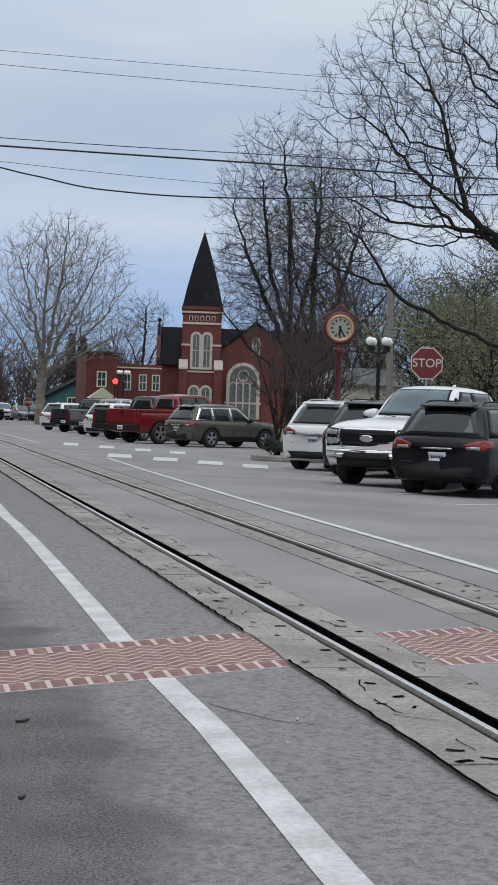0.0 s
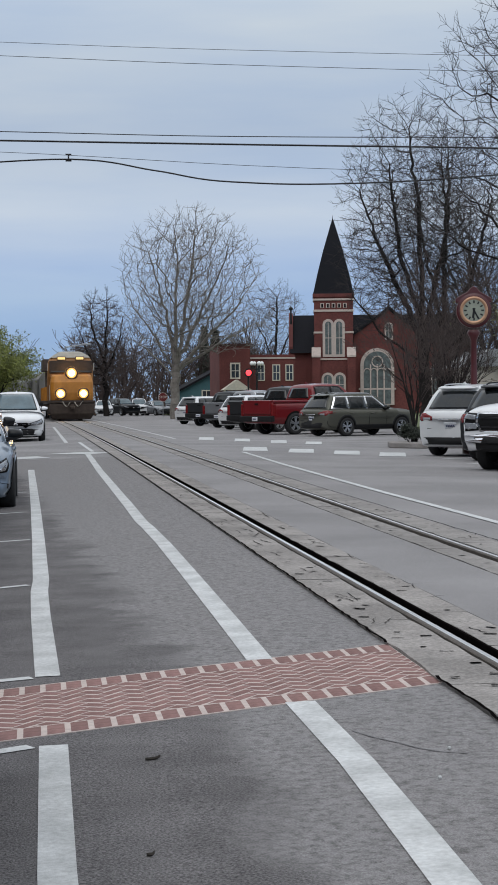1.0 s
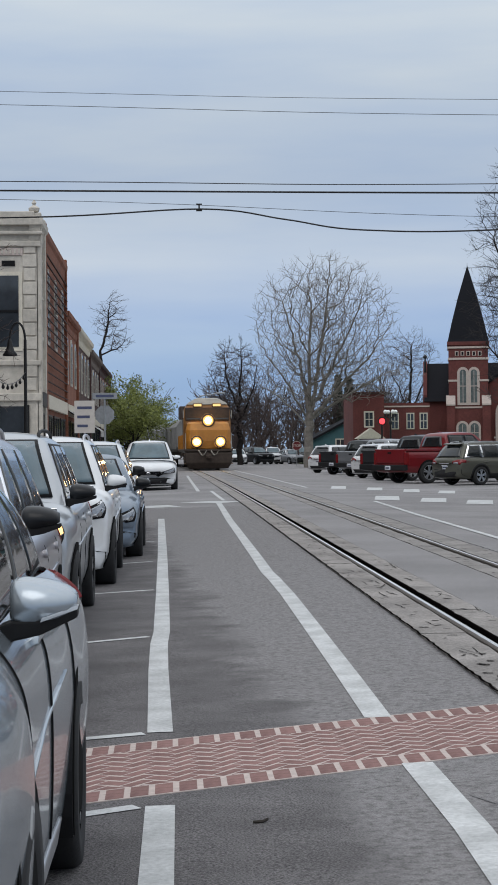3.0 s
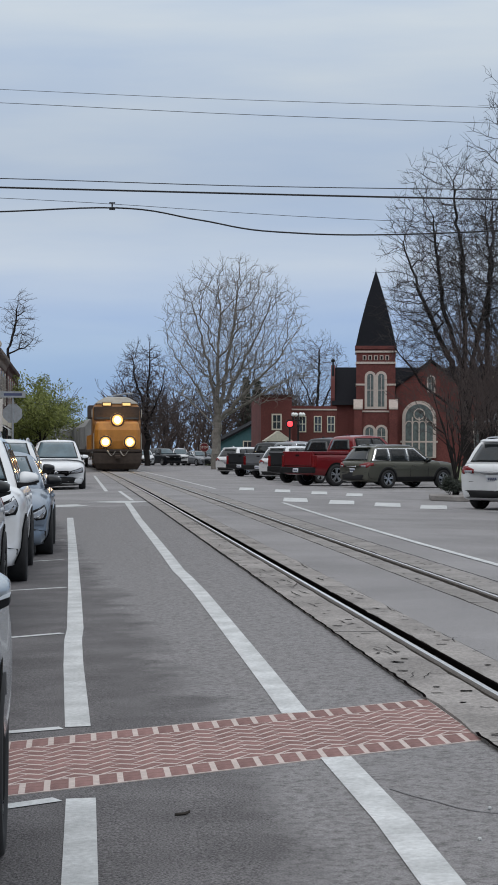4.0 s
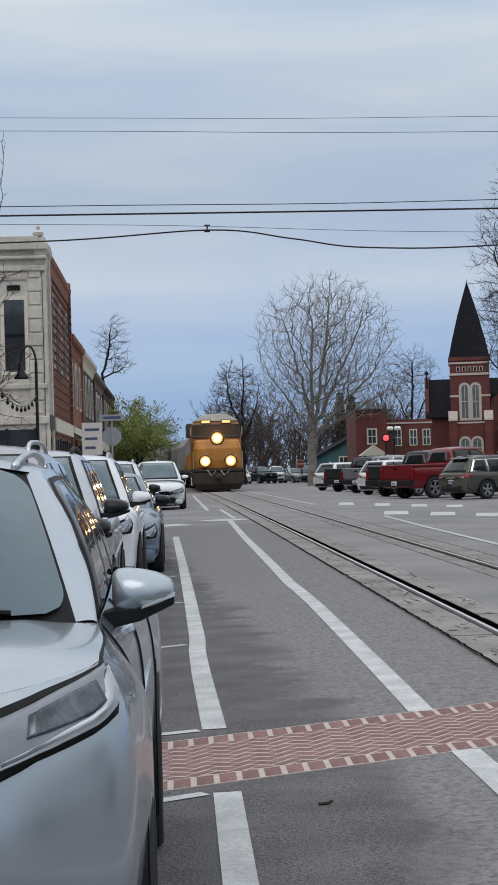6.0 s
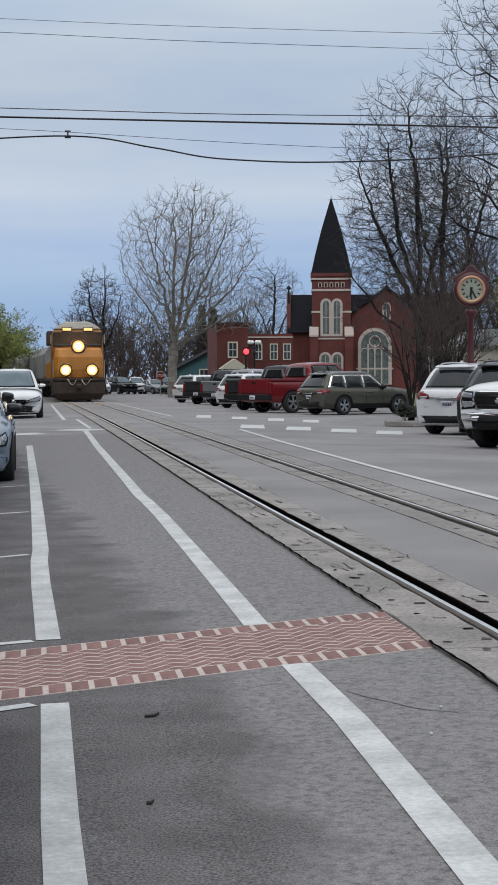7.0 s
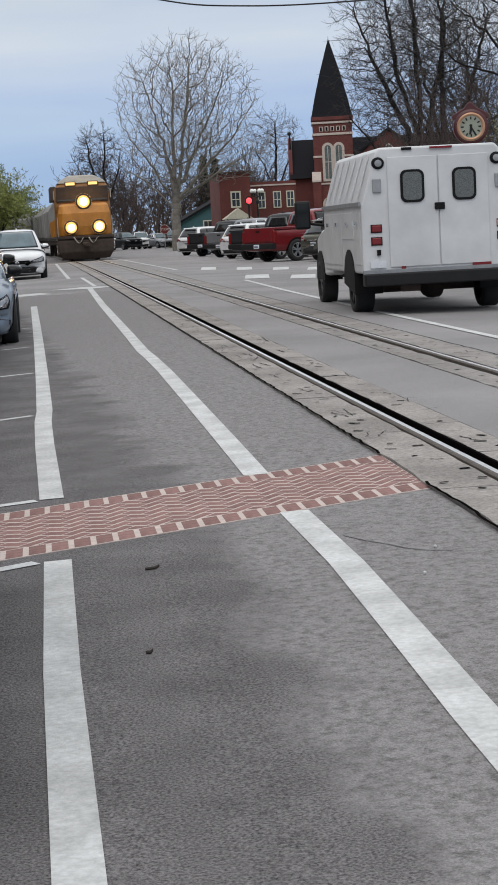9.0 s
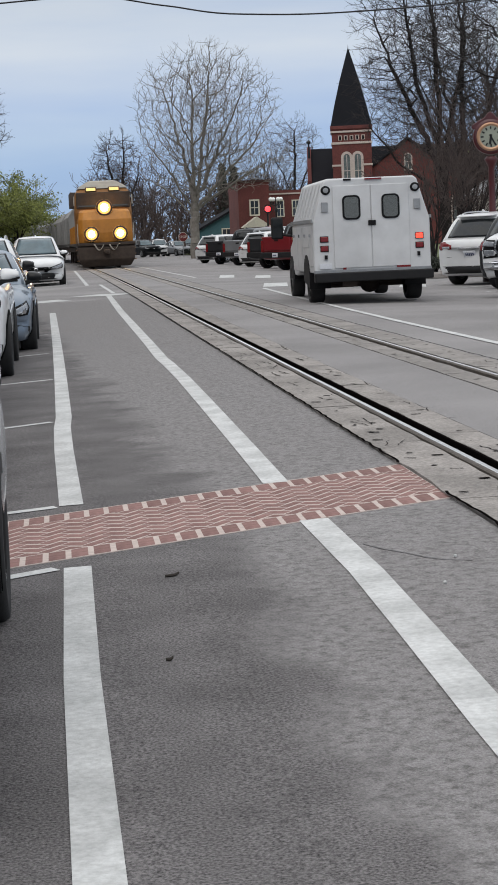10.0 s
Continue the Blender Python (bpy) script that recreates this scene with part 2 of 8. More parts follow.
def lathe(bm, prof, origin, axis, n=20):
    """Turn a profile of (radius, height) round an axis."""
    axis = Vector(axis).normalized()
    a = axis.orthogonal().normalized()
    b = axis.cross(a)
    o = Vector(origin)
    rings = []
    for r, h in prof:
        rings.append([bm.verts.new(o + axis * h + (a * math.cos(2 * math.pi * i / n) + b * math.sin(2 * math.pi * i / n)) * max(r, 1e-4)) for i in range(n)])
    for s, t in zip(rings, rings[1:]):
        for i in range(n):
            bm.faces.new((s[i], s[(i + 1) % n], t[(i + 1) % n], t[i]))
    return rings


def loft(bm, rings, cap=True, closed=True):
    vs = [[bm.verts.new(p) for p in r] for r in rings]
    n = len(vs[0])
    for s, t in zip(vs, vs[1:]):
        for i in range(n if closed else n - 1):
            bm.faces.new((s[i], s[(i + 1) % n], t[(i + 1) % n], t[i]))
    if cap and closed:
        bm.faces.new(vs[0][::-1])
        bm.faces.new(vs[-1])
    return vs


def prism(bm, pts, d):
    """A flat polygon pushed along d."""
    d = Vector(d)
    a = [bm.verts.new(p) for p in pts]
    b = [bm.verts.new(Vector(p) + d) for p in pts]
    n = len(a)
    bm.faces.new(a[::-1])
    bm.faces.new(b)
    for i in range(n):
        bm.faces.new((a[i], a[(i + 1) % n], b[(i + 1) % n], b[i]))


def ribbon(bm, pts, w, h=0.004, zf=None):
    """A flat painted band along a line of (x, y), with thickness h."""
    pts = [Vector((x, y)) for x, y in pts]
    L, R = [], []
    for i, p in enumerate(pts):
        d = (pts[min(i + 1, len(pts) - 1)] - pts[max(i - 1, 0)]).normalized()
        nrm = Vector((-d.y, d.x)) * (w / 2)
        for side, q in ((L, p + nrm), (R, p - nrm)):
            z = (zf or ground_z)(q.x, q.y) + h
            side.append(bm.verts.new((q.x, q.y, z)))
    for i in range(len(pts) - 1):
        bm.faces.new((L[i], R[i], R[i + 1], L[i + 1]))


def ground_z(x, y):
    """The street falls gently away from the track to both sides."""
    return -0.024 * min(max(0.0, -x), 4.4) - 0.02 * max(0.0, min(x, 8.0) - 1.915)


# ---------------------------------------------------------------- ground, track and markings
def track_x(y):
    """Sideways drift of the slightly curving track."""
    d, e = min(max(0.0, y - 30.0), 150.0), min(max(0.0, y - 120.0), 70.0)
    return -0.7e-4 * d * d - 9.0e-4 * e * e


ROWS = [-60, -20, -10, 0, 10, 20, 30] + list(range(35, 185, 5)) + [220, 400, 900, 2500]


def strip(name, cols, material, rows=ROWS, parent=None, label="", kind="", curved=True):
    """A lengthways sheet: cols of (x, z), carried along the track."""
    bm = bmesh.new()
    prev = None
    for y in rows:
        s = track_x(y) if curved else 0.0
        row = [bm.verts.new((x + (s if abs(x) < 20 else 0), y, z)) for x, z in cols]
        if prev:
            for i in range(len(row) - 1):
                bm.faces.new((prev[i], prev[i + 1], row[i + 1], row[i]))
        prev = row
    return part(name, bm, material, parent, label, kind=kind)


def build_ground():
    zk = -0.024 * 4.4
    g = strip("ground", [(-1500, zk), (-4.4, zk), (-0.43, -0.0103), (-0.42, -0.07), (1.905, -0.07), (1.915, 0.0), (8.0, ground_z(8, 0)), (14, ground_z(8, 0)), (1500, ground_z(8, 0))], M["lane"])
    tagged(g, "light grey worn asphalt street and ground", "ground", kind="structure")
    r = strip("road", [(-4.38, zk + 0.004), (-0.432, -0.0062)], M["asphalt"], [-60, -20, -10, 0, 10, 20, 30, 36, 38.2])
    tagged(r, "patched darker grey asphalt beside the rails", "road", kind="structure")
    # cast-in slab between the two rails
    b = strip("road", [(0.335, -0.06), (0.34, 0.003), (1.10, 0.003), (1.105, -0.06)], M["lane"])
    tagged(b, "grey asphalt infill between the two rails", "road", kind="structure")


def build_track():
    t = empty("railway_track", Matrix(), "steel rails set flush in the street with concrete edging", "railway track", kind="structure")
    rows = [-20, -10, 0, 10, 20, 30] + list(range(35, 185, 5))
    for x0, x1 in ((-0.072, 0.0), (1.435, 1.507)):
        r = strip("rail", [(x0 + 0.026, 0.0125), (x0 + 0.030, 0.014), (x1 - 0.016, 0.014), (x1 - 0.010, 0.011)], M["rail"], rows, t, "polished steel rail head")
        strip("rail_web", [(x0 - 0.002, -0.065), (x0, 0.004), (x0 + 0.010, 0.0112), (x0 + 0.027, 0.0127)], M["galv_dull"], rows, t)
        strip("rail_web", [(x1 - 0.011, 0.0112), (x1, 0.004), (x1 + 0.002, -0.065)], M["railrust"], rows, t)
        for p in r.data.polygons:
            p.use_smooth = False
    # groove floors coloured near-black to hold the shade of the recess
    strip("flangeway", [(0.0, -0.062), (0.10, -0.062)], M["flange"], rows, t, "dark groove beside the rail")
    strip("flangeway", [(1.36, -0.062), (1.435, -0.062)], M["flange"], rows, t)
    # added dark strip over the panel's pale edge wall, standing for groove shade
    strip("flange_shade", [(0.058, -0.062), (0.060, 0.0095), (0.078, 0.0095)], M["flange"], rows, t)
    strip("rail_seat", [(-0.10, -0.02), (-0.072, -0.02)], M["railrust"], rows, t)
    strip("rail_seat", [(1.507, -0.015), (1.54, -0.015)], M["railrust"], rows, t)
    rng = random.Random(4)
    for x0, x1, ys in ((-0.424, -0.095, -2.6), (0.079, 0.33, -1.4), (1.11, 1.36, -0.8), (1.54, 1.90, -2.0)):
        y = -14 + ys
        while y < 130:
            ln = rng.choice((2.4, 2.4, 1.5)) if y < 60 else 8.0
            bm = bmesh.new()
            n = max(2, int(ln / 0.3))
            lo, hi = [], []
            for k in range(n + 1):
                yy = y + 0.012 + (ln - 0.024) * k / n
                s = track_x(yy)
                j = rng.uniform(-0.012, 0.012) if y < 40 else 0
                for arr, x in ((lo, x0 + j), (hi, x1 + rng.uniform(-0.008, 0.0))):
                    arr.append((x + s, yy))
            top = [bm.verts.new((x, yy, 0.008 + rng.uniform(-0.003, 0.003))) for x, yy in lo + hi[::-1]]
            bot = [bm.verts.new((v.co.x, v.co.y, -0.065)) for v in top]
            m = len(top)
            for i in range(m):
                bm.faces.new((top[i], top[(i + 1) % m], bot[(i + 1) % m], bot[i]))
            for k in range(n):
                bm.faces.new((top[k], top[k + 1], top[m - 2 - k], top[m - 1 - k]))
            part("concrete_panel", bm, M["concrete"] if x0 < 0.5 else M["concrete_dull"], t)
            y += ln
    # ragged open joint along the asphalt, and clip slots in the edging
    for x, ya, yb in ((-0.432, -3, 4.2), (-0.432, 5.2, 60), (1.908, -3, 60)):
        bm = bmesh.new()
        ribbon(bm, [(x + rng.uniform(-0.009, 0.009) + track_x(ya + 0.11 * k), ya + 0.11 * k) for k in range(int((yb - ya) / 0.11))], 0.017, 0.0128, zf=lambda x, y: 0.0)
        part("open_joint", bm, M["flange"], t, "dark ragged joint beside the edging")
    bm = bmesh.new()
    for x, y0 in ((-0.33, -1.5), (-0.19, -1.3), (0.22, -1.4), (1.22, -1.2), (1.66, -1.5), (1.80, -1.3)):
        y = y0
        while y < 34:
            if rng.random() < 0.55:
                xx, yy, a = x + rng.uniform(-0.05, 0.05) + track_x(y), y + rng.uniform(-0.13, 0.13), rng.uniform(-0.03, 0.03)
                hl = rng.uniform(0.012, 0.036)
                ribbon(bm, [(xx - hl, yy - a), (xx, yy + a * rng.uniform(-1, 1)), (xx + hl, yy + a)], rng.uniform(0.010, 0.040), 0.0129, zf=lambda x, y: 0.0)
            y += 0.36
    part("clip_slots", bm, M["flange"], t, "small dark clip slots in the concrete edging", kind="stuff")
    # cracks and chips along the near edging
    for k in range(110):
        y = rng.uniform(-1, 16) if k < 80 else rng.uniform(16, 30)
        x = rng.choice((rng.uniform(-0.39, -0.14), rng.uniform(-0.39, -0.14), rng.uniform(0.14, 0.31), rng.uniform(1.56, 1.86)))
        bm = bmesh.new()
        a = rng.uniform(-0.6, 0.6) + rng.choice((0, 1.5, 1.6))
        ln = rng.uniform(0.04, 0.20)
        pts = [(x + i / 4 * ln * math.cos(a) + rng.uniform(-0.012, 0.012), y + i / 4 * ln * 2.2 * math.sin(a) + rng.uniform(-0.02, 0.02)) for i in range(5)]
        pts = [(min(max(px, -0.40), 1.89), py) for px, py in pts]
        ribbon(bm, pts, rng.uniform(0.004, 0.010), 0.0125, zf=lambda x, y: 0.0)
        part("crack", bm, M["flange"], t)


def build_road_marks():
    """A long hairline crack in the asphalt and two pale grit specks."""
    bm = bmesh.new()
    ribbon(bm, [(-1.04, 2.89), (-0.98, 2.73), (-0.91, 2.60), (-0.86, 2.48), (-0.80, 2.40), (-0.70, 2.33)], 0.009, 0.0072)
    tagged(part("road_crack", bm, M["asphalt_dark"]), "dark hairline crack in the asphalt", "crack", kind="structure")
    for x, y in ((-0.75, 2.43), (-0.90, 1.94), (-3.0, 2.2)):
        bm = bmesh.new()
        bmesh.ops.create_icosphere(bm, subdivisions=1, radius=0.008, matrix=Matrix.Translation((x, y, ground_z(x, y) + 0.010)))
        tagged(part("pebble", bm, M["line"]), "tiny pale pebble lying on the asphalt", "pebble", "pebbles")


def marking(name, pts, w, label, h=0.008):
    bm = bmesh.new()
    fine = []
    for (xa, ya), (xb, yb) in zip(pts, pts[1:]):
        n = max(1, int(math.hypot(xb - xa, yb - ya) / 0.5))
        fine += [(xa + (xb - xa) * i / n, ya + (yb - ya) * i / n) for i in range(n)]
    fine.append(pts[-1])
    ribbon(bm, fine, w, h)
    return tagged(part(name, bm, M["line"]), label, "road marking", "road markings", "structure")


def build_markings():
    lane = "worn white painted line beside the track"
    marking("lane_line", [(-1.20, -3.2), (-1.17, 0.1), (-1.15, 1.1), (-1.13, 2.3), (-1.145, 3.62)], 0.135, lane)
    marking("lane_line", [(-1.16, 4.92), (-1.145, 6.6), (-1.125, 9.6), (-1.11, 12.5), (-1.12, 14.6), (-1.135, 15.5), (-1.115, 18.5), (-1.09, 24), (-1.065, 30), (-1.01, 36), (-0.97, 41.0)], 0.135, lane)
    park = "white painted parking edge line"
    marking("parking_line", [(-2.235, -3.2), (-2.24, -0.8), (-2.25, 1.0), (-2.24, 2.93)], 0.115, park)
    marking("parking_line", [(-2.25, 4.72), (-2.275, 7.2), (-2.28, 8.7), (-2.265, 9.5), (-2.275, 13.2), (-2.30, 19.0), (-2.33, 24), (-2.38, 31.8)], 0.125, park)
    stall = "thin white painted parking stall line"
    for a, b in (((-4.2, 1.95), (-2.33, 2.93)), ((-4.2, 4.15), (-2.33, 4.70)), ((-4.2, 8.2), (-2.36, 9.2)), ((-4.2, 12.9), (-2.36, 13.6)), ((-4.2, 17.2), (-2.42, 18.1)), ((-4.2, 22.4), (-2.44, 23.0))):
        marking("stall_line", [a, b], 0.085, stall)
    marking("stop_line", [(-3.1, 39.6), (-2.08, 39.8)], 1.7, "white painted stop line")
    marking("stop_line", [(-1.48, 41.6), (-0.60, 42.2)], 1.7, "white painted stop line")
    marking("lane_line", [(-0.86, 54.0), (-0.78, 43.0)], 0.10, "thin white painted line beside the rail")
    marking("lane_line", [(-1.28, 54), (-1.30, 90)], 0.12, lane)
    marking("lane_line", [(-1.96, 58), (-2.08, 101)], 0.12, lane)
    marking("edge_line", [(2.56, -2), (2.57, 10), (2.62, 21), (2.78, 32), (3.02, 41.2)], 0.115, "white painted line along the far side of the track")
    marking("edge_line", [(2.55, 57.5), (2.25, 87), (1.7, 120)], 0.12, "white painted line along the far side of the track")
    for w, row in ((0.66, ((3.48, 42.3, 4.0, 46.5), (4.49, 40.9, 5.1, 44.8), (5.43, 39.5, 6.1, 43.2), (6.33, 38.2, 7.05, 41.7))),
                   (0.52, ((3.48, 55.8, 3.97, 60.7), (4.49, 53.9, 5.04, 58.5), (5.46, 52.1, 6.07, 56.5), (6.33, 50.5, 7.0, 54.6)))):
        for xa, ya, xb, yb in row:
            marking("crosswalk_bar", [(xa, ya), (xb, yb)], w, "white painted crosswalk bar")
    # angle-parking stall lines by the parked cars
    for x0, y0 in ((6.35, 22.2), (6.3, 25.6), (6.6, 29.2), (6.9, 33.0), (7.2, 36.6)):
        marking("stall_line", [(x0, y0), (x0 + 3.6, y0 + 3.2)], 0.11, "white painted angle-parking line")


SLOPE = math.atan(0.42)
# sheared: across the street along u, with the street along v
CW = Matrix(((math.cos(SLOPE), 0, 0, 0), (math.sin(SLOPE), 1 / math.cos(SLOPE), 0, 4.10), (0, 0, 1, 0), (0, 0, 0, 1)))


def clip_poly(poly, a, b, c):
    """Keep the part of a polygon with a*x + b*y >= c."""
    out = []
    for i, p in enumerate(poly):
        q = poly[(i + 1) % len(poly)]
        dp, dq = a * p[0] + b * p[1] - c, a * q[0] + b * q[1] - c
        if dp >= 0:
            out.append(p)
        if (dp >= 0) != (dq >= 0):
            k = dp / (dp - dq)
            out.append((p[0] + (q[0] - p[0]) * k, p[1] + (q[1] - p[1]) * k))
    return out


def build_crosswalk():
    cw = empty("brick_crosswalk", Matrix(), "red brick herringbone crosswalk with pale joints across the street", "crosswalk", kind="structure")
    wd = 1.22
    spans = ((-4.3, -0.425), (0.345, 1.095), (1.915, 6.2))
    rng = random.Random(7)
    near, rest = [], []
    inv = CW.inverted()
    for x0, x1 in spans:
        bm = bmesh.new()
        pts = []
        for v in (0, wd):
            for x in (x0, x1) if v == 0 else (x1, x0):
                y = (4.10 + v / math.cos(SLOPE)) + math.tan(SLOPE) * x - (0.36 if x0 > 0 else 0.0)
                pts.append((x, y, ground_z(x, y) + 0.002))
        prism(bm, pts, (0, 0, 0.0052))
        part("bedding", bm, M["mortar"], cw)
        polys = []
        u0, u1 = x0 / math.cos(SLOPE) - 1, x1 / math.cos(SLOPE) + 1
        k = 0
        u = u0
        while u < u1:
            for v in (0.012, wd - 0.202):
                polys.append([(u, v), (u + 0.079, v), (u + 0.079, v + 0.185), (u, v + 0.185)])
            u += 0.107
        # herringbone at 45 degrees between the borders
        s, gap = 0.074, 0.006
        c45 = math.sqrt(0.5)
        cen = ((x0 + x1) / 2 / math.cos(SLOPE), wd / 2)
        n = int((x1 - x0) / s) + 8
        for i in range(-n, n):
            for j in range(-n, n):
                m4 = (i - j) % 4
                if m4 == 0:
                    r = (i * s, j * s, 2 * s, s)
                elif m4 == 2:
                    r = (i * s, j * s, s, 2 * s)
                    r = (i * s, (j) * s, s, 2 * s)
                else:
                    continue
                if m4 == 2:
                    r = ((i) * s, (j - 1) * s, s, 2 * s)
                a, b, w, h = r
                q = [(a + gap / 2, b + gap / 2), (a + w - gap / 2, b + gap / 2), (a + w - gap / 2, b + h - gap / 2), (a + gap / 2, b + h - gap / 2)]
                q = [(cen[0] + (px - py) * c45, cen[1] + (px + py) * c45) for px, py in q]
                mv = sum(p[1] for p in q) / 4
                q = [(p[0], mv + (p[1] - mv) * 0.80) for p in q]
                if max(p[1] for p in q) < 0.21 or min(p[1] for p in q) > wd - 0.21 or max(p[0] for p in q) < u0 or min(p[0] for p in q) > u1:
                    continue
                q = clip_poly(clip_poly(q, 0, 1, 0.212), 0, -1, -(wd - 0.212))
                if len(q) > 2:
                    polys.append(q)
        for q in polys:
            w = [(CW @ Vector((px, py, 0)))[:2] for px, py in q]
            w = [(px, py - (0.36 if x0 > 0 else 0.0)) for px, py in w]
            w = clip_poly(clip_poly(w, 1, 0, x0 + 0.004), -1, 0, -(x1 - 0.004))
            if len(w) < 3:
                continue
            cx, cy = sum(p[0] for p in w) / len(w), sum(p[1] for p in w) / len(w)
            (near if -2.95 < cx < -0.3 else rest).append((w, cx, cy))
    near.sort(key=lambda e: -e[1])
    rest += near[300:]
    for w, cx, cy in near[:300]:
        bm = bmesh.new()
        z = rng.uniform(-0.0004, 0.0004)
        prism(bm, [(x - cx, y - cy, ground_z(x, y) - ground_z(cx, cy)) for x, y in w], (0, 0, 0.009))
        b = part("brick", bm, M["brick"], cw)
        b.location = (cx, cy, ground_z(cx, cy) - 0.001 + z)
    bm = bmesh.new()
    for w, cx, cy in rest:
        z = rng.uniform(-0.0004, 0.0004) - 0.001
        prism(bm, [(x, y, ground_z(x, y) + z) for x, y in w], (0, 0, 0.009))
    part("bricks", bm, M["brick_far"], cw, "red paving bricks", kind="stuff")


M["brick_far"] = mat("paver_brick_far", (0.212, 0.122, 0.112), 0.9, spec=0.25, var=0.2, scale=25, bump=0.3, bscale=100, island=0.16)


M["concrete_dull"] = mat("dull_concrete", (0.235, 0.222, 0.212), 0.9, spec=0.25, var=0.2, scale=22, bump=0.4, bscale=90, big=0.15, bigscale=1.3)


def build_sidewalk():
    zk = -0.024 * 4.4
    for y0, y1 in ((-40, 39.5), (58, 170)):
        bm = bmesh.new()
        box(bm, -8.6, -4.62, y0, y1, zk - 0.05, zk + 0.15)
        s = part("pavement", bm, M["sidewalk"], bevel=0.02)
        tagged(s, "pale concrete sidewalk along the shopfronts", "pavement", kind="structure")
        bm = bmesh.new()
        box(bm, -4.615, -4.42, y0, y1, zk - 0.05, zk + 0.145)
        tagged(part("kerb", bm, M["concrete"], bevel=0.02), "grey concrete kerb", "kerb", kind="structure")
    # planted island at the corner and the far verge
    bm = bmesh.new()
    prism(bm, [(8.0, 46.8, ground_z(8, 0)), (8.6, 45.9, ground_z(8, 0)), (13.5, 44.5, ground_z(8, 0)), (16, 49, ground_z(8, 0)), (11, 50.2, ground_z(8, 0)), (8.3, 48.6, ground_z(8, 0))], (0, 0, 0.16))
    tagged(part("traffic_island", bm, M["concrete"], bevel=0.03), "concrete kerbed corner island", "kerb", kind="structure")
    bm = bmesh.new()
    prism(bm, [(13.4, 10, ground_z(8, 0)), (60, 10, ground_z(8, 0)), (60, 44, ground_z(8, 0)), (16.5, 44, ground_z(8, 0)), (12.6, 40.5, ground_z(8, 0)), (12.4, 33, ground_z(8, 0))], (0, 0, 0.15))
    tagged(part("pavement", bm, M["sidewalk"], bevel=0.03), "pale concrete pavement behind the parked cars", "pavement", kind="structure")
    bm = bmesh.new()
    prism(bm, [(17, 64, ground_z(8, 0)), (90, 66, ground_z(8, 0)), (90, 240, ground_z(8, 0)), (11, 240, ground_z(8, 0)), (10.5, 122, ground_z(8, 0)), (12.5, 96, ground_z(8, 0))], (0, 0, 0.12))
    tagged(part("lawn", bm, M["grass"]), "dull green grass verge by the church", "grass", kind="structure")


build_ground()
build_track()
build_markings()
build_road_marks()
build_crosswalk()
build_sidewalk()


# ---------------------------------------------------------------- vehicles
from mathutils.bvhtree import BVHTree

# near-black colour that stands for shade in wheel arches and under the car
M["well"] = mat("under_car_shade", (0.006, 0.006, 0.006), 0.95, spec=0.1)

def wheel(parent, x, y, r, w, rim, side, name="wheel", steer=0.0, spokes=5):
    wob = new(name)
    wob.parent = parent
    wob.matrix_local = Matrix.Translation((x, y, r)) @ Matrix.Rotation(radians(steer), 4, "Z")
    bm = bmesh.new()
    h = w / 2
    lathe(bm, [(r * 0.66, -h * 0.9), (r * 0.72, -h), (r * 0.93, -h), (r * 0.985, -h * 0.8), (r, -h * 0.55), (r, h * 0.55), (r * 0.985, h * 0.8), (r * 0.93, h), (r * 0.72, h), (r * 0.66, h * 0.9)], (0, 0, 0), (1, 0, 0), 28)
    part("tyre", bm, M["rubber"], wob, smooth=True)
    bm = bmesh.new()
    o = side * h * 0.78
    lathe(bm, [(r * 0.69, -h * 0.8), (r * 0.69, h * 0.86), (r * 0.63, h * 0.9), (r * 0.60, h * 0.6), (r * 0.58, -h * 0.2)], (0, 0, 0), (1, 0, 0), 24)
    cyl(bm, (o - side * 0.05, 0, 0), (o + side * 0.012, 0, 0), r * 0.13, n=12)
    for k in range(spokes):
        a = 2 * math.pi * k / spokes
        m = Matrix.Rotation(a, 4, "X")
        for off in (-0.16, 0.16):
            mm = m @ Matrix.Rotation(off, 4, "X")
            box(bm, o - 0.012, o + 0.012, -r * 0.05, r * 0.05, r * 0.08, r * 0.64, mm)
    part("rim", bm, rim, wob, "alloy rim")
    bm = bmesh.new()
    cyl(bm, (-h * 0.2, 0, 0), (side * h * 0.3, 0, 0), r * 0.6, n=20)
    part("brake_disc", bm, M["blackplastic"], wob)
    return wob


def body_ring(y, zb, zt, w, crown=0.03, tuck=0.9):
    """Cross-section of a car's lower body at station y."""
    h = [(0, zb), (w * 0.8, zb), (w * tuck, zb + 0.05), (w * 0.975, zb + (zt - zb) * 0.25), (w * 0.985, zb + (zt - zb) * 0.5), (w, zb + (zt - zb) * 0.74), (w * 0.955, zt - 0.07), (w * 0.875, zt - 0.008), (w * 0.74, zt + crown * 0.5), (w * 0.4, zt + crown), (0, zt + crown)]
    return [Vector((x, y, z)) for x, z in h] + [Vector((-x, y, z)) for x, z in h[-2:0:-1]]


def catmull(pts, n, closed):
    out = []
    m = len(pts)
    for i in range(m if closed else m - 1):
        p0, p1, p2, p3 = (pts[k % m] if closed else pts[max(0, min(m - 1, k))] for k in (i - 1, i, i + 1, i + 2))
        for q in range(n):
            t = q / n
            out.append(0.5 * (2 * p1 + (p2 - p0) * t + (2 * p0 - 5 * p1 + 4 * p2 - p3) * t * t + (3 * p1 - p0 - 3 * p2 + p3) * t ** 3))
    if not closed:
        out.append(pts[-1].copy())
    return out


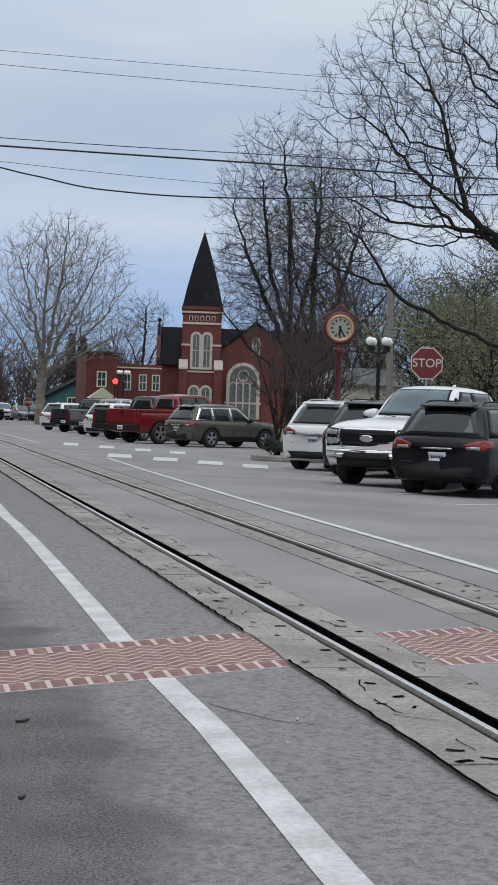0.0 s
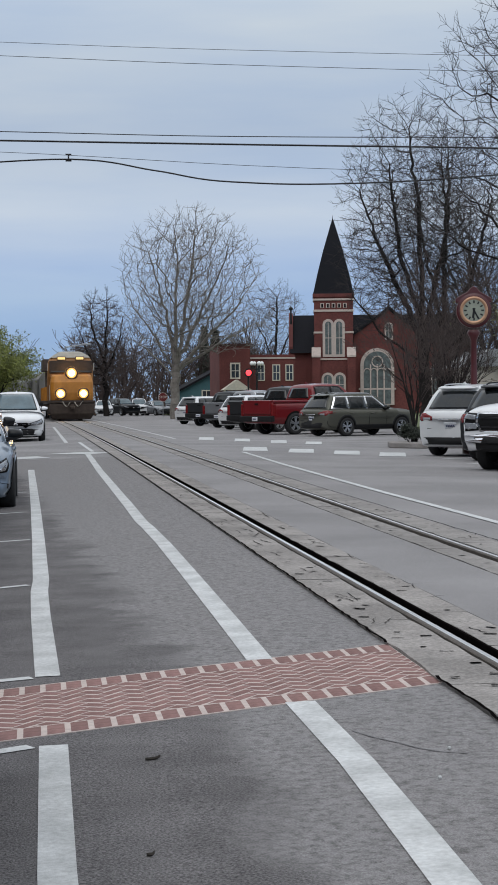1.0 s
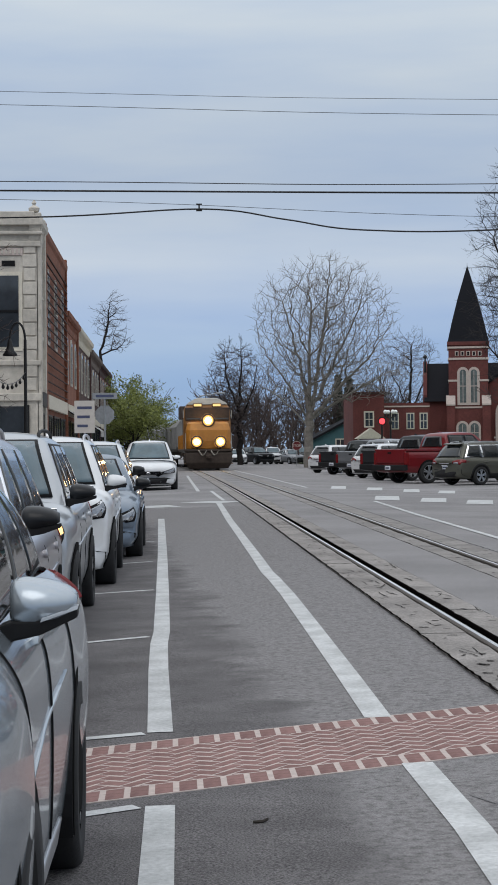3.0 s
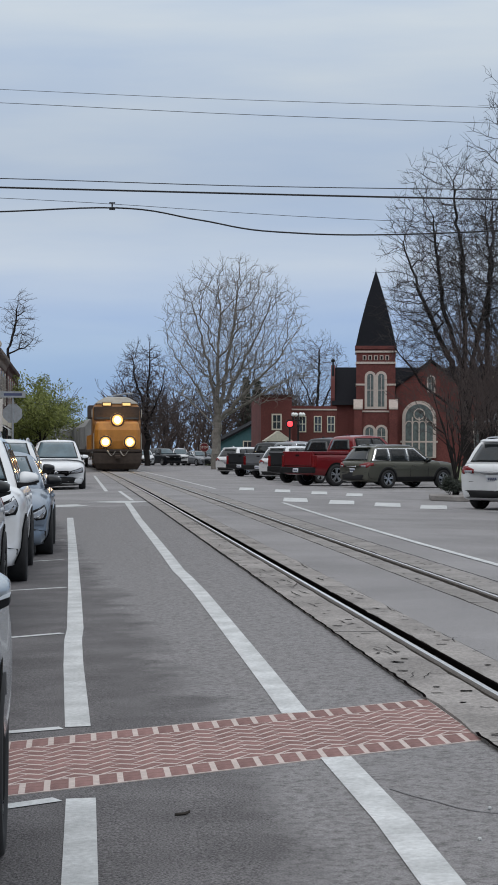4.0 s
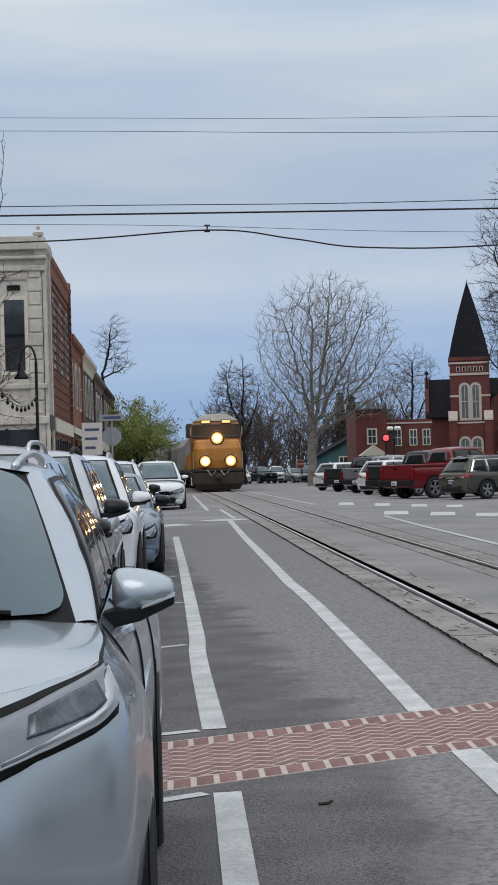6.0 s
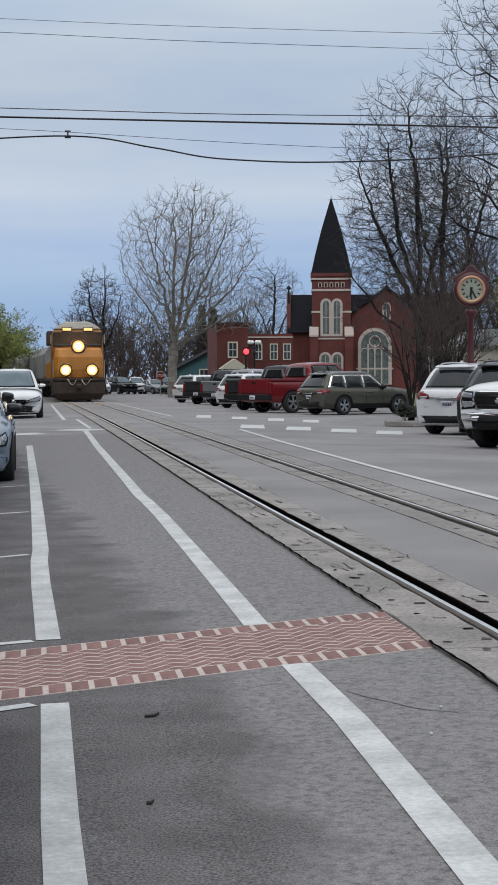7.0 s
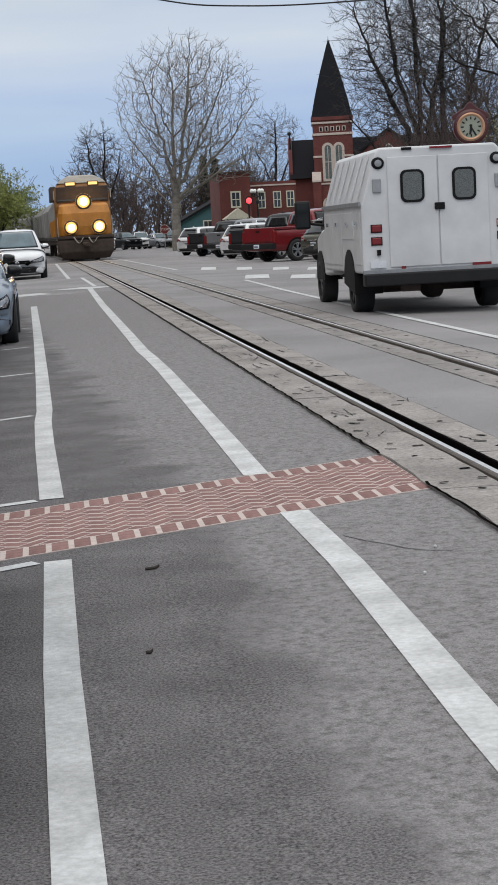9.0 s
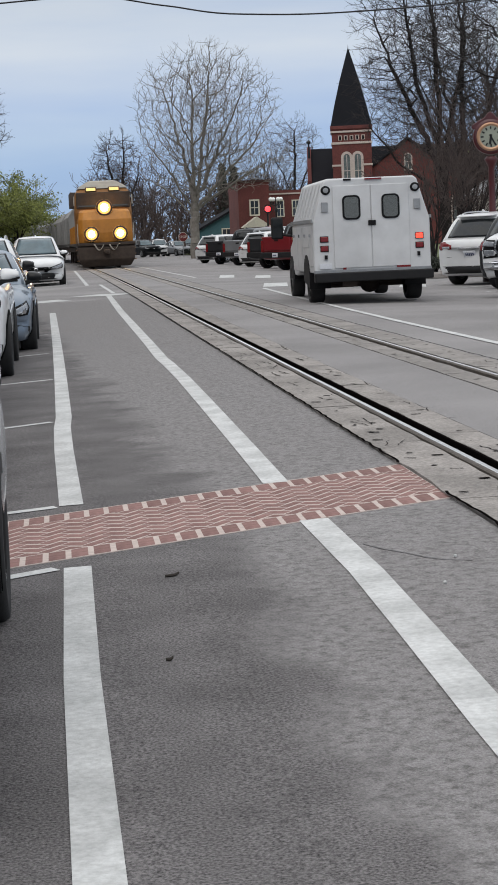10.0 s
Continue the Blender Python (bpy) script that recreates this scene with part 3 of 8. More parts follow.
def smooth_rings(rings, ny, nx):
    wide = [catmull(r, nx, True) for r in rings]
    cols = [catmull([r[k] for r in wide], ny, False) for k in range(len(wide[0]))]
    return [[c[j] for c in cols] for j in range(len(cols[0]))]


CARS = {
    "suv": dict(L=4.62, W=1.86, H=1.68, wb=2.69, belt=1.05, gc=0.21, r=0.36, hood=1.03, cowl=0.98, rf=0.22, rr=-1.78, tail=-2.16, nose=0.97),
    "wagon": dict(L=4.84, W=1.86, H=1.62, wb=2.745, belt=1.00, gc=0.24, r=0.355, hood=0.98, cowl=1.05, rf=0.30, rr=-1.85, tail=-2.28, nose=0.88),
    "sedan": dict(L=4.60, W=1.79, H=1.45, wb=2.70, belt=0.93, gc=0.17, r=0.33, hood=0.87, cowl=1.00, rf=0.25, rr=-0.95, tail=-1.75, nose=0.72),
    "pickup": dict(L=5.85, W=2.02, H=1.95, wb=3.70, belt=1.27, gc=0.38, r=0.42, hood=1.24, cowl=1.32, rf=0.70, rr=-0.78, tail=-0.98, nose=1.12),
    "minivan": dict(L=5.15, W=2.0, H=1.75, wb=3.0, belt=1.05, gc=0.20, r=0.35, hood=0.98, cowl=1.50, rf=0.55, rr=-2.15, tail=-2.48, nose=0.80),
}


def car(kind, m, colour, label, category="car", rim="rim", rails=False, cladding=False, spokes=5, group="parked cars", lights="off", mirror=None, name=None, grille="slats"):
    s = CARS[kind]
    L, W, H, wb, belt, gc, r = s["L"], s["W"] / 2, s["H"], s["wb"], s["belt"], s["gc"], s["r"]
    f, b = L / 2, -L / 2
    hood, nose, cowl, rf, rr, tail = s["hood"], s["nose"], s["cowl"], s["rf"], s["rr"], s["tail"]
    body_mat = M[colour]
    truck = kind == "pickup"
    c = empty(name or {"pickup": "pickup_truck", "minivan": "minivan", "sedan": "sedan_car"}.get(kind, "suv_car"), m, label, category, group)
    fa, ra = wb / 2 + 0.02, -wb / 2 + 0.02
    plan_f, plan_r = (0.13, 0.03) if truck else (0.40, 0.18)
    polys, verts = [], []

    def keep(rings):
        """Remember the shell, to lay lamps and panes on it."""
        o, n = len(verts), len(rings[0])
        for ring in rings:
            verts.extend(p.copy() for p in ring)
        for j in range(len(rings) - 1):
            for k in range(n):
                polys.append((o + j * n + k, o + j * n + (k + 1) % n, o + (j + 1) * n + (k + 1) % n, o + (j + 1) * n + k))
        for j in (0, len(rings) - 1):
            verts.append(sum(rings[j], Vector()) / n)
            polys.extend((o + j * n + k, o + j * n + (k + 1) % n, len(verts) - 1) for k in range(n))

    # body shell, rounded in plan at both ends
    def bent(rings):
        out = []
        for ring in rings:
            y = ring[0].y
            kf = max(0.0, min(1.0, (y - (fa - 0.1)) / (f - fa + 0.1))) ** 1.3
            kr = max(0.0, min(1.0, ((ra - 0.1) - y) / (ra - 0.1 - b)))
            out.append([Vector((p.x, p.y - kf * plan_f * abs(p.x / W) ** 2.4 + kr * plan_r * abs(p.x / W) ** 2.4, p.z)) for p in ring])
        return out

    st = [(f - 0.01, gc + 0.20, nose - 0.20, W * 0.90, 0.01), (f, gc + 0.10, nose - 0.10, W * 0.93, 0.02), (f - 0.05, gc + 0.02, nose - 0.015, W * 0.95, 0.03), (f - 0.20, gc, nose + (hood - nose) * 0.30, W * 0.965, 0.045), (f - 0.5, gc, nose + (hood - nose) * 0.66, W * 0.985, 0.06), (fa - 0.05, gc, hood - 0.01, W, 0.065), (cowl + 0.15, gc, hood + 0.035, W, 0.05), (cowl - 0.25, gc, belt, W, 0.02)]
    if truck:
        st += [(0.0, gc, belt, W, 0.02), (-1.0, gc, belt, W, 0.02), (-1.1, gc, belt - 0.01, W, 0.0), (ra, gc, belt - 0.01, W, 0.0), (b + 0.12, gc + 0.05, belt - 0.02, W, 0.0), (b, gc + 0.12, belt - 0.03, W * 0.97, 0.0)]
    elif kind == "sedan":
        st += [(0, gc, belt, W, 0.02), (ra + 0.2, gc, belt + 0.02, W, 0.02), (ra - 0.35, gc, belt + 0.04, W * 0.985, 0.04), (b + 0.15, gc + 0.03, belt + 0.03, W * 0.96, 0.04), (b + 0.02, gc + 0.08, belt - 0.02, W * 0.93, 0.02), (b, gc + 0.16, belt - 0.12, W * 0.90, 0.0)]
    else:
        st += [(0, gc, belt, W, 0.02), (ra, gc, belt + 0.02, W, 0.02), (b + 0.45, gc, belt + 0.02, W * 0.99, 0.02), (b + 0.12, gc + 0.03, belt + 0.0, W * 0.97, 0.02), (b + 0.03, gc + 0.08, belt - 0.06, W * 0.95, 0.0), (b, gc + 0.16, belt - 0.16, W * 0.92, 0.0)]
    rings = smooth_rings(bent([body_ring(*q) for q in st]), 3, 2)
    keep(rings)
    bm = bmesh.new()
    loft(bm, rings)
    part("body", bm, body_mat, c, smooth=True)

    # cabin: one painted shell, panes laid on it
    wbelt, wroof, top = W * 0.875, W * 0.63, H - 0.045
    dz = top - belt
    prof = [(cowl + 0.10, belt - 0.03), (cowl * 0.75 + rf * 0.25, belt + dz * 0.30), (cowl * 0.40 + rf * 0.60, belt + dz * 0.70), (rf, top - 0.03), (rf - 0.25, top + 0.01), ((rf + rr) / 2, top + 0.02), (rr + 0.25, top - 0.01), (rr, top - 0.06), ((rr + tail) / 2, belt + dz * 0.52), (tail, belt - 0.01)]

    def side_x(z):
        k = max(0.0, (z - belt) / dz)
        return wbelt + (wroof - wbelt) * (k * 0.80 + 0.20 * k * k)

    def bow(x, y):
        kf = max(0.0, min(1.0, (y - (rf - 0.4)) / max(0.1, cowl - rf + 0.5)))
        kr = max(0.0, min(1.0, ((rr + 0.3) - y) / max(0.1, rr + 0.3 - tail)))
        return y - (0.34 if not truck else 0.22) * kf * abs(x / W) ** 2.2 + 0.14 * kr * abs(x / W) ** 2

    rings = []
    for y, zt in prof:
        half = [(side_x(z), z) for z in (belt - 0.10, belt + (zt - belt) * 0.35, belt + (zt - belt) * 0.7)]
        xs = side_x(zt)
        half += [(side_x(max(belt, zt - 0.06)), zt - 0.055), (xs - 0.035, zt - 0.012), (xs - 0.11, zt + 0.010), (xs * 0.5, zt + 0.030), (0, zt + 0.036)]
        rings.append([Vector((x, bow(x, y), z)) for x, z in half] + [Vector((-x, bow(x, y), z)) for x, z in half[-2::-1]])
    rings = [catmull(rg, 2, False) for rg in rings]
    cols = [catmull([rg[k] for rg in rings], 3, False) for k in range(len(rings[0]))]
    rings = [[q[j] for q in cols] for j in range(len(cols[0]))]
    keep(rings)
    bm = bmesh.new()
    loft(bm, rings)
    part("cabin", bm, body_mat, c, "painted roof and pillars", smooth=True)
    shell = BVHTree.FromPolygons(verts, polys)

    def decal(nm, pts, view, mt, lift=0.004, parent=None, label="", layers=3):
        """Lay a flat outline on the shell, seen from the front, rear or a side."""
        way = {"front": Vector((0, -1, 0)), "rear": Vector((0, 1, 0)), "left": Vector((1, 0, 0)), "right": Vector((-1, 0, 0)), "corner_l": Vector((0.62, -0.78, 0)), "corner_r": Vector((-0.62, -0.78, 0))}[view]
        fine = []
        for (pa, qa), (pb, qb) in zip(pts, pts[1:] + pts[:1]):
            n = max(1, min(12, int(math.hypot(pb - pa, qb - qa) / (0.045 if layers > 1 else 0.07))))
            fine += [(pa + (pb - pa) * k / n, qa + (qb - qa) * k / n) for k in range(n)]
        cp, cq = sum(p[0] for p in fine) / len(fine), sum(p[1] for p in fine) / len(fine)

        def lay(p, q):
            if view in ("front", "rear"):
                o = Vector((p, 0, q)) - way * 8
            elif view in ("corner_l", "corner_r"):
                o = Vector((p, f - plan_f * abs(p / W) ** 2.4, q)) - way * 8
            else:
                o = Vector((0, p, q)) - way * 8
            hit, nrm, _, _ = shell.ray_cast(o, way)
            if hit is None:
                hit, nrm, _, _ = shell.find_nearest(o + way * 7)
            nrm = -nrm if nrm.dot(way) > 0 else nrm
            return hit, hit + (nrm * 0.7 - way * 0.3) * lift

        bm = bmesh.new()
        loops = []
        for k in range(layers, 0, -1):
            t = k / layers
            loops.append([bm.verts.new(lay(cp + (p - cp) * t, cq + (q - cq) * t)[1]) for p, q in fine])
        mid = bm.verts.new(lay(cp, cq)[1])
        n = len(fine)
        rim_ = [bm.verts.new(lay(p, q)[0] + way * 0.004) for p, q in fine]
        for i in range(n):
            j = (i + 1) % n
            bm.faces.new((rim_[i], rim_[j], loops[0][j], loops[0][i]))
            for u, v in zip(loops, loops[1:]):
                bm.faces.new((u[i], u[j], v[j], v[i]))
            bm.faces.new((loops[-1][i], loops[-1][j], mid))
        return part(nm, bm, M[mt] if isinstance(mt, str) else mt, parent or c, label, smooth=True)

    sym = lambda pts: [(-p, q) for p, q in pts[::-1]]
    yB = {"suv": -0.30, "wagon": -0.25, "sedan": -0.18, "pickup": 0.12, "minivan": 0.0}[kind]
    yC = {"suv": -1.15, "wagon": -1.15, "sedan": -0.95, "pickup": -0.66, "minivan": -1.2}[kind]
    zl, zh = belt + 0.035, top - 0.085
    ay0, ay1 = cowl - (0.36 if not truck else 0.28), rf - 0.20
    ye0, ye1 = {"suv": (tail + 0.34, rr + 0.12), "wagon": (tail + 0.28, rr + 0.12), "sedan": (tail + 0.62, rr + 0.12), "pickup": (yC, yC), "minivan": (tail + 0.24, rr + 0.14)}[kind]
    trim = "seal" if colour in ("black", "darkgrey", "white", "maroon", "silver", "steel") else "chrome"
    clad = M["blackplastic"]
    n = 18
    for side, view in ((-1, "left"), (1, "right")):
        outline = [(ay0 + 0.09, zl - 0.03), (ay1 + 0.06, zh + 0.028), (ye1 - 0.03, zh + 0.018), (ye0 - 0.06, zl - 0.01)]
        decal("window_trim", outline, view, trim, 0.006)
        decal("side_window", [(ay0, zl), (ay1, zh), (yB + 0.045, zh + 0.005), (yB + 0.045, zl)], view, "glass", 0.013, label="dark door glass")
        decal("side_window", [(yB - 0.045, zl), (yB - 0.045, zh + 0.005), (yC + 0.035, zh), (yC + 0.035, zl)], view, "glass", 0.013, label="dark door glass")
        if kind in ("suv", "wagon", "minivan"):
            decal("quarter_window", [(yC - 0.05, zl), (yC - 0.05, zh), (ye1 + 0.03, zh - 0.01), (ye0 + 0.05, zl + 0.05)], view, "glass", 0.013)
        for ya in (fa, ra):
            arc = lambda q: [(ya + q * math.cos(math.pi * k / n * 1.2 - 0.314), r + q * math.sin(math.pi * k / n * 1.2 - 0.314)) for k in range(n + 1)]
            if cladding:
                decal("arch_trim", arc(r * 1.30), view, clad, 0.006)
            # black disc laid on the uncut body in place of the shaded hollow
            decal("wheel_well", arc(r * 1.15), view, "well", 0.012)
            wheel(c, side * (W - 0.10), ya, r, 0.235, M[rim], side, spokes=spokes)
        decal("sill", [(ra + r * 1.25, gc + 0.02), (fa - r * 1.25, gc + 0.02), (fa - r * 1.3, gc + (0.20 if cladding else 0.10)), (ra + r * 1.3, gc + (0.20 if cladding else 0.10))], view, clad, 0.008)
        for k, yy in enumerate((cowl - 0.42, yB, yC - 0.12) if not truck else (cowl - 0.40, yB, yC - 0.06)):
            decal("door_seam", [(yy - 0.006, gc + 0.20), (yy + 0.006, gc + 0.20), (yy + 0.006, belt - 0.02), (yy - 0.006, belt - 0.02)], view, "seal", 0.003, layers=1)
            if k:
                yh = yy + 0.16
                decal("door_handle", [(yh - 0.10, belt - 0.155), (yh + 0.10, belt - 0.155), (yh + 0.10, belt - 0.115), (yh - 0.10, belt - 0.115)], view, body_mat, 0.018, layers=1)
        decal("side_crease", [(ra + 0.2, belt - 0.26), (fa - 0.45, belt - 0.33), (fa - 0.45, belt - 0.322), (ra + 0.2, belt - 0.245)], view, body_mat, 0.012, layers=1)
        # mirror
        mm = M[mirror] if mirror else body_mat
        big = 1.35 if truck else 1.0
        x0, yc, zc = W * 0.93 - 0.09, cowl - 0.42, belt + 0.09
        bm = bmesh.new()
        rings = []
        for dx, h0, h1, dd in ((0.06, -0.040, 0.055, 0.060), (0.085, -0.055, 0.085, 0.085), (0.16, -0.045, 0.085, 0.095), (0.235, -0.025, 0.068, 0.085), (0.275, -0.005, 0.045, 0.055)):
            rings.append([Vector((side * (x0 + dx * big), yc + dd * sy, zc + z * big)) for sy, z in ((-0.9, h0 * 0.7), (-0.95, h1 * 0.6), (-0.6, h1), (0.3, h1 * 0.95), (1.0, h1 * 0.45), (1.0, h0 * 0.5), (0.5, h0), (-0.5, h0))])
        rings = smooth_rings(rings, 2, 2)
        loft(bm, rings)
        mir = part("mirror", bm, mm, c, "door mirror housing", smooth=True)
        bm = bmesh.new()
        rings = []
        for dx, za, zb_, q in ((-0.04, -0.16, -0.06, 0.05), (0.03, -0.12, -0.035, 0.06), (0.10, -0.085, -0.035, 0.065), (0.19, -0.068, -0.03, 0.06), (0.285, -0.035, -0.010, 0.035)):
            rings.append([Vector((side * (x0 + dx * big), yc + 0.01 + sy * q, zc + z * big)) for sy, z in ((-1, za), (1, za), (1.1, zb_), (-1.1, zb_))])
        loft(bm, rings)
        part("mirror_foot", bm, clad, mir, "black mirror foot", bevel=0.006)
        bm = bmesh.new()
        box(bm, side * (x0 + 0.095 * big), side * (x0 + 0.255 * big), yc - 0.094, yc - 0.084, zc - 0.02, zc + 0.072 * big)
        part("mirror_glass", bm, M["chrome"], mir, bevel=0.003)
        # lamps
        hz = nose - 0.07
        fl = (lambda p: p) if side > 0 else sym
        corner = "corner_r" if side > 0 else "corner_l"
        if truck:
            hl = decal("headlight", fl([(W * 0.60, hz - 0.28), (W * 0.60, hz + 0.03), (W * 0.93, hz + 0.05), (W * 0.95, hz - 0.30)]), "front", "seal", 0.010)
            decal("lamp", fl([(W * 0.64, hz - 0.08), (W * 0.64, hz + 0.0), (W * 0.91, hz + 0.02), (W * 0.92, hz - 0.07)]), "front", "headlamp", 0.018, parent=hl)
            decal("lamp", fl([(W * 0.66, hz - 0.25), (W * 0.65, hz - 0.15), (W * 0.88, hz - 0.14), (W * 0.88, hz - 0.25)]), "front", "headlamp", 0.018, parent=hl)
            bm = bmesh.new()
            box(bm, side * W * 0.86, side * W * 1.005, b - 0.012, b + 0.14, belt - 0.55, belt - 0.10)
            part("taillight", bm, M["redlens"], c, bevel=0.015)
        else:
            hl = decal("headlight", fl([(W * 0.40, hz - 0.20), (W * 0.44, hz - 0.09), (W * 0.72, hz + 0.0), (W * 0.945, hz + 0.075), (W * 0.955, hz - 0.02), (W * 0.90, hz - 0.12), (W * 0.62, hz - 0.155), (W * 0.52, hz - 0.17), (W * 0.47, hz - 0.25)]), corner, "seal", 0.007, label="black-framed headlight")
            decal("lamp_lens", fl([(W * 0.50, hz - 0.135), (W * 0.55, hz - 0.075), (W * 0.74, hz - 0.025), (W * 0.92, hz + 0.045), (W * 0.925, hz - 0.02), (W * 0.87, hz - 0.095), (W * 0.62, hz - 0.135)]), corner, "headlamp", 0.013, parent=hl)
            decal("light_strip", fl([(W * 0.60, hz - 0.115), (W * 0.84, hz - 0.085), (W * 0.885, hz - 0.02), (W * 0.90, hz - 0.02), (W * 0.86, hz - 0.10), (W * 0.60, hz - 0.130)]), corner, "chrome", 0.018, parent=hl, layers=1)
            if lights == "on":
                decal("side_lamp", fl([(W * 0.84, hz - 0.06), (W * 0.84, hz + 0.0), (W * 0.92, hz + 0.03), (W * 0.92, hz - 0.03)]), corner, "amberlit", 0.02, parent=hl, layers=1)
            zt = belt - 0.05
            tl = decal("taillight", fl([(W * 0.52, zt - 0.15), (W * 0.50, zt - 0.06), (W * 0.70, zt + 0.0), (W * 0.965, zt + 0.04), (W * 0.97, zt - 0.10), (W * 0.86, zt - 0.17)]), "rear", "redlens", 0.012)
            decal("lamp_lens", fl([(W * 0.56, zt - 0.13), (W * 0.56, zt - 0.09), (W * 0.80, zt - 0.09), (W * 0.80, zt - 0.14)]), "rear", "headlamp", 0.018, parent=tl, layers=1)
            decal("side_lamp", [(b + 0.10, zt - 0.12), (b + 0.12, zt + 0.02), (b + 0.42, zt + 0.0), (b + 0.34, zt - 0.09)], view, "redlens", 0.010, parent=tl)
    # windscreen and rear window
    wz0, wz1 = max(belt, hood + 0.04) + (0.05 if not truck else 0.08), top - 0.03
    decal("windscreen_seal", [(-W * 0.75, wz0), (W * 0.75, wz0), (W * 0.67, belt + dz * 0.5), (wroof - 0.055, wz1), (-wroof + 0.055, wz1), (-W * 0.67, belt + dz * 0.5)], "front", "seal", 0.016, layers=5)
    decal("windscreen", [(-W * 0.715, wz0 + 0.02), (W * 0.715, wz0 + 0.02), (W * 0.635, belt + dz * 0.5), (wroof - 0.08, wz1 - 0.02), (-wroof + 0.08, wz1 - 0.02), (-W * 0.635, belt + dz * 0.5)], "front", "windscreen", 0.026, label="windscreen tinted with the sky's reflection", layers=5)
    rw = (0.72, 0.54) if not truck else (0.62, 0.48)
    decal("rear_window", [(-W * rw[0], belt + (0.06 if not truck else 0.12)), (W * rw[0], belt + (0.06 if not truck else 0.12)), (W * rw[1], top - 0.12), (-W * rw[1], top - 0.12)], "rear", "glass", 0.016, label="dark rear window", layers=4)
    # front
    if truck:
        decal("grille_surround", [(-W * 0.58, 0.74), (W * 0.58, 0.74), (W * 0.64, 0.92), (W * 0.60, 1.10), (-W * 0.60, 1.10), (-W * 0.64, 0.92)], "front", "chrome", 0.015)
        gr = decal("grille", [(-W * 0.54, 0.77), (W * 0.54, 0.77), (W * 0.59, 0.92), (W * 0.56, 1.07), (-W * 0.56, 1.07), (-W * 0.59, 0.92)], "front", "blackplastic", 0.022, label="black grille")
        for z in (0.84, 1.0):
            decal("slat", [(-W * 0.54, z - 0.012), (W * 0.54, z - 0.012), (W * 0.54, z + 0.012), (-W * 0.54, z + 0.012)], "front", "darkrim", 0.034, parent=gr, layers=1)
        decal("badge", [(0.14 * math.cos(k * math.pi / 8), 0.92 + 0.06 * math.sin(k * math.pi / 8)) for k in range(16)], "front", "chrome", 0.040)
        bp = decal("front_bumper", [(-W * 0.94, 0.58), (-W * 0.55, 0.54), (W * 0.55, 0.54), (W * 0.94, 0.58), (W * 0.95, 0.68), (W * 0.5, 0.70), (-W * 0.5, 0.70), (-W * 0.95, 0.68)], "front", "chrome", 0.05, label="chrome bumper")
        decal("air_intake", [(-W * 0.5, 0.53), (W * 0.5, 0.53), (W * 0.46, 0.64), (-W * 0.46, 0.64)], "front", "blackplastic", 0.058, parent=bp)
        decal("lower_valance", [(-W * 0.93, 0.40), (W * 0.93, 0.40), (W * 0.95, 0.56), (-W * 0.95, 0.56)], "front", "blackplastic", 0.03)
    else:
        gz0, gz1 = gc + 0.36, hz - 0.06
        gr = decal("grille", [(-W * 0.50, gz0), (W * 0.50, gz0), (W * 0.45, gz1 - 0.08), (W * 0.40, gz1), (-W * 0.40, gz1), (-W * 0.45, gz1 - 0.08)], "front", "blackplastic", 0.008, label="black grille")
        for k in range(3):
            z = gz0 + (gz1 - gz0) * (k + 0.5) / 3
            decal("slat", [(-W * 0.44, z - 0.01), (W * 0.44, z - 0.01), (W * 0.44, z + 0.01), (-W * 0.44, z + 0.01)], "front", "chrome" if grille == "chrome" else "seal", 0.02, parent=gr, layers=1)
        decal("badge", [(0.075 * math.cos(k * math.pi / 8), gz1 - 0.07 + 0.05 * math.sin(k * math.pi / 8)) for k in range(16)], "front", "chrome", 0.028, layers=1)
        decal("front_bumper", [(-W * 0.90, gc + 0.04), (W * 0.90, gc + 0.04), (W * 0.92, gc + 0.20), (W * 0.55, gc + 0.25), (-W * 0.55, gc + 0.25), (-W * 0.92, gc + 0.20)], "front", "blackplastic", 0.012)
    # rear
    if truck:
        bm = bmesh.new()
        box(bm, -W * 0.98, W * 0.98, b - 0.10, b + 0.10, 0.50, 0.72)
        part("rear_bumper", bm, M["chrome"] if colour == "white" else clad, c, bevel=0.03)
        bm = bmesh.new()
        box(bm, -W * 0.86, W * 0.86, b + 0.10, yC - 0.38, belt - 0.012, belt + 0.016)
        part("bed", bm, clad, c, "dark cargo bed")
        for side in (-1, 1):
            bm = bmesh.new()
            box(bm, side * W * 0.86, side * W * 0.985, b + 0.02, yC - 0.36, belt - 0.05, belt + 0.045)
            part("bed_rail", bm, body_mat, c, bevel=0.02)
        bm = bmesh.new()
        box(bm, -W * 0.84, W * 0.84, b - 0.02, b + 0.06, 0.78, belt + 0.04)
        tg = part("tailgate", bm, body_mat, c, bevel=0.02)
        bm = bmesh.new()
        box(bm, -0.11, 0.11, b - 0.032, b - 0.018, belt - 0.14, belt - 0.07)
        part("handle", bm, M["seal"], tg)
    else:
        decal("rear_bumper", [(-W * 0.92, gc + 0.08), (W * 0.92, gc + 0.08), (W * 0.93, gc + (0.36 if cladding else 0.24)), (-W * 0.93, gc + (0.36 if cladding else 0.24))], "rear", clad, 0.02)
        if kind != "sedan":
            decal("tailgate_trim", [(-W * 0.30, belt - 0.19), (W * 0.30, belt - 0.19), (W * 0.30, belt - 0.165), (-W * 0.30, belt - 0.165)], "rear", "chrome", 0.015, layers=1)
            decal("tailgate_seam", [(-W * 0.70, gc + 0.44), (W * 0.70, gc + 0.44), (W * 0.70, gc + 0.452), (-W * 0.70, gc + 0.452)], "rear", "seal", 0.004, layers=1)
            bm = bmesh.new()
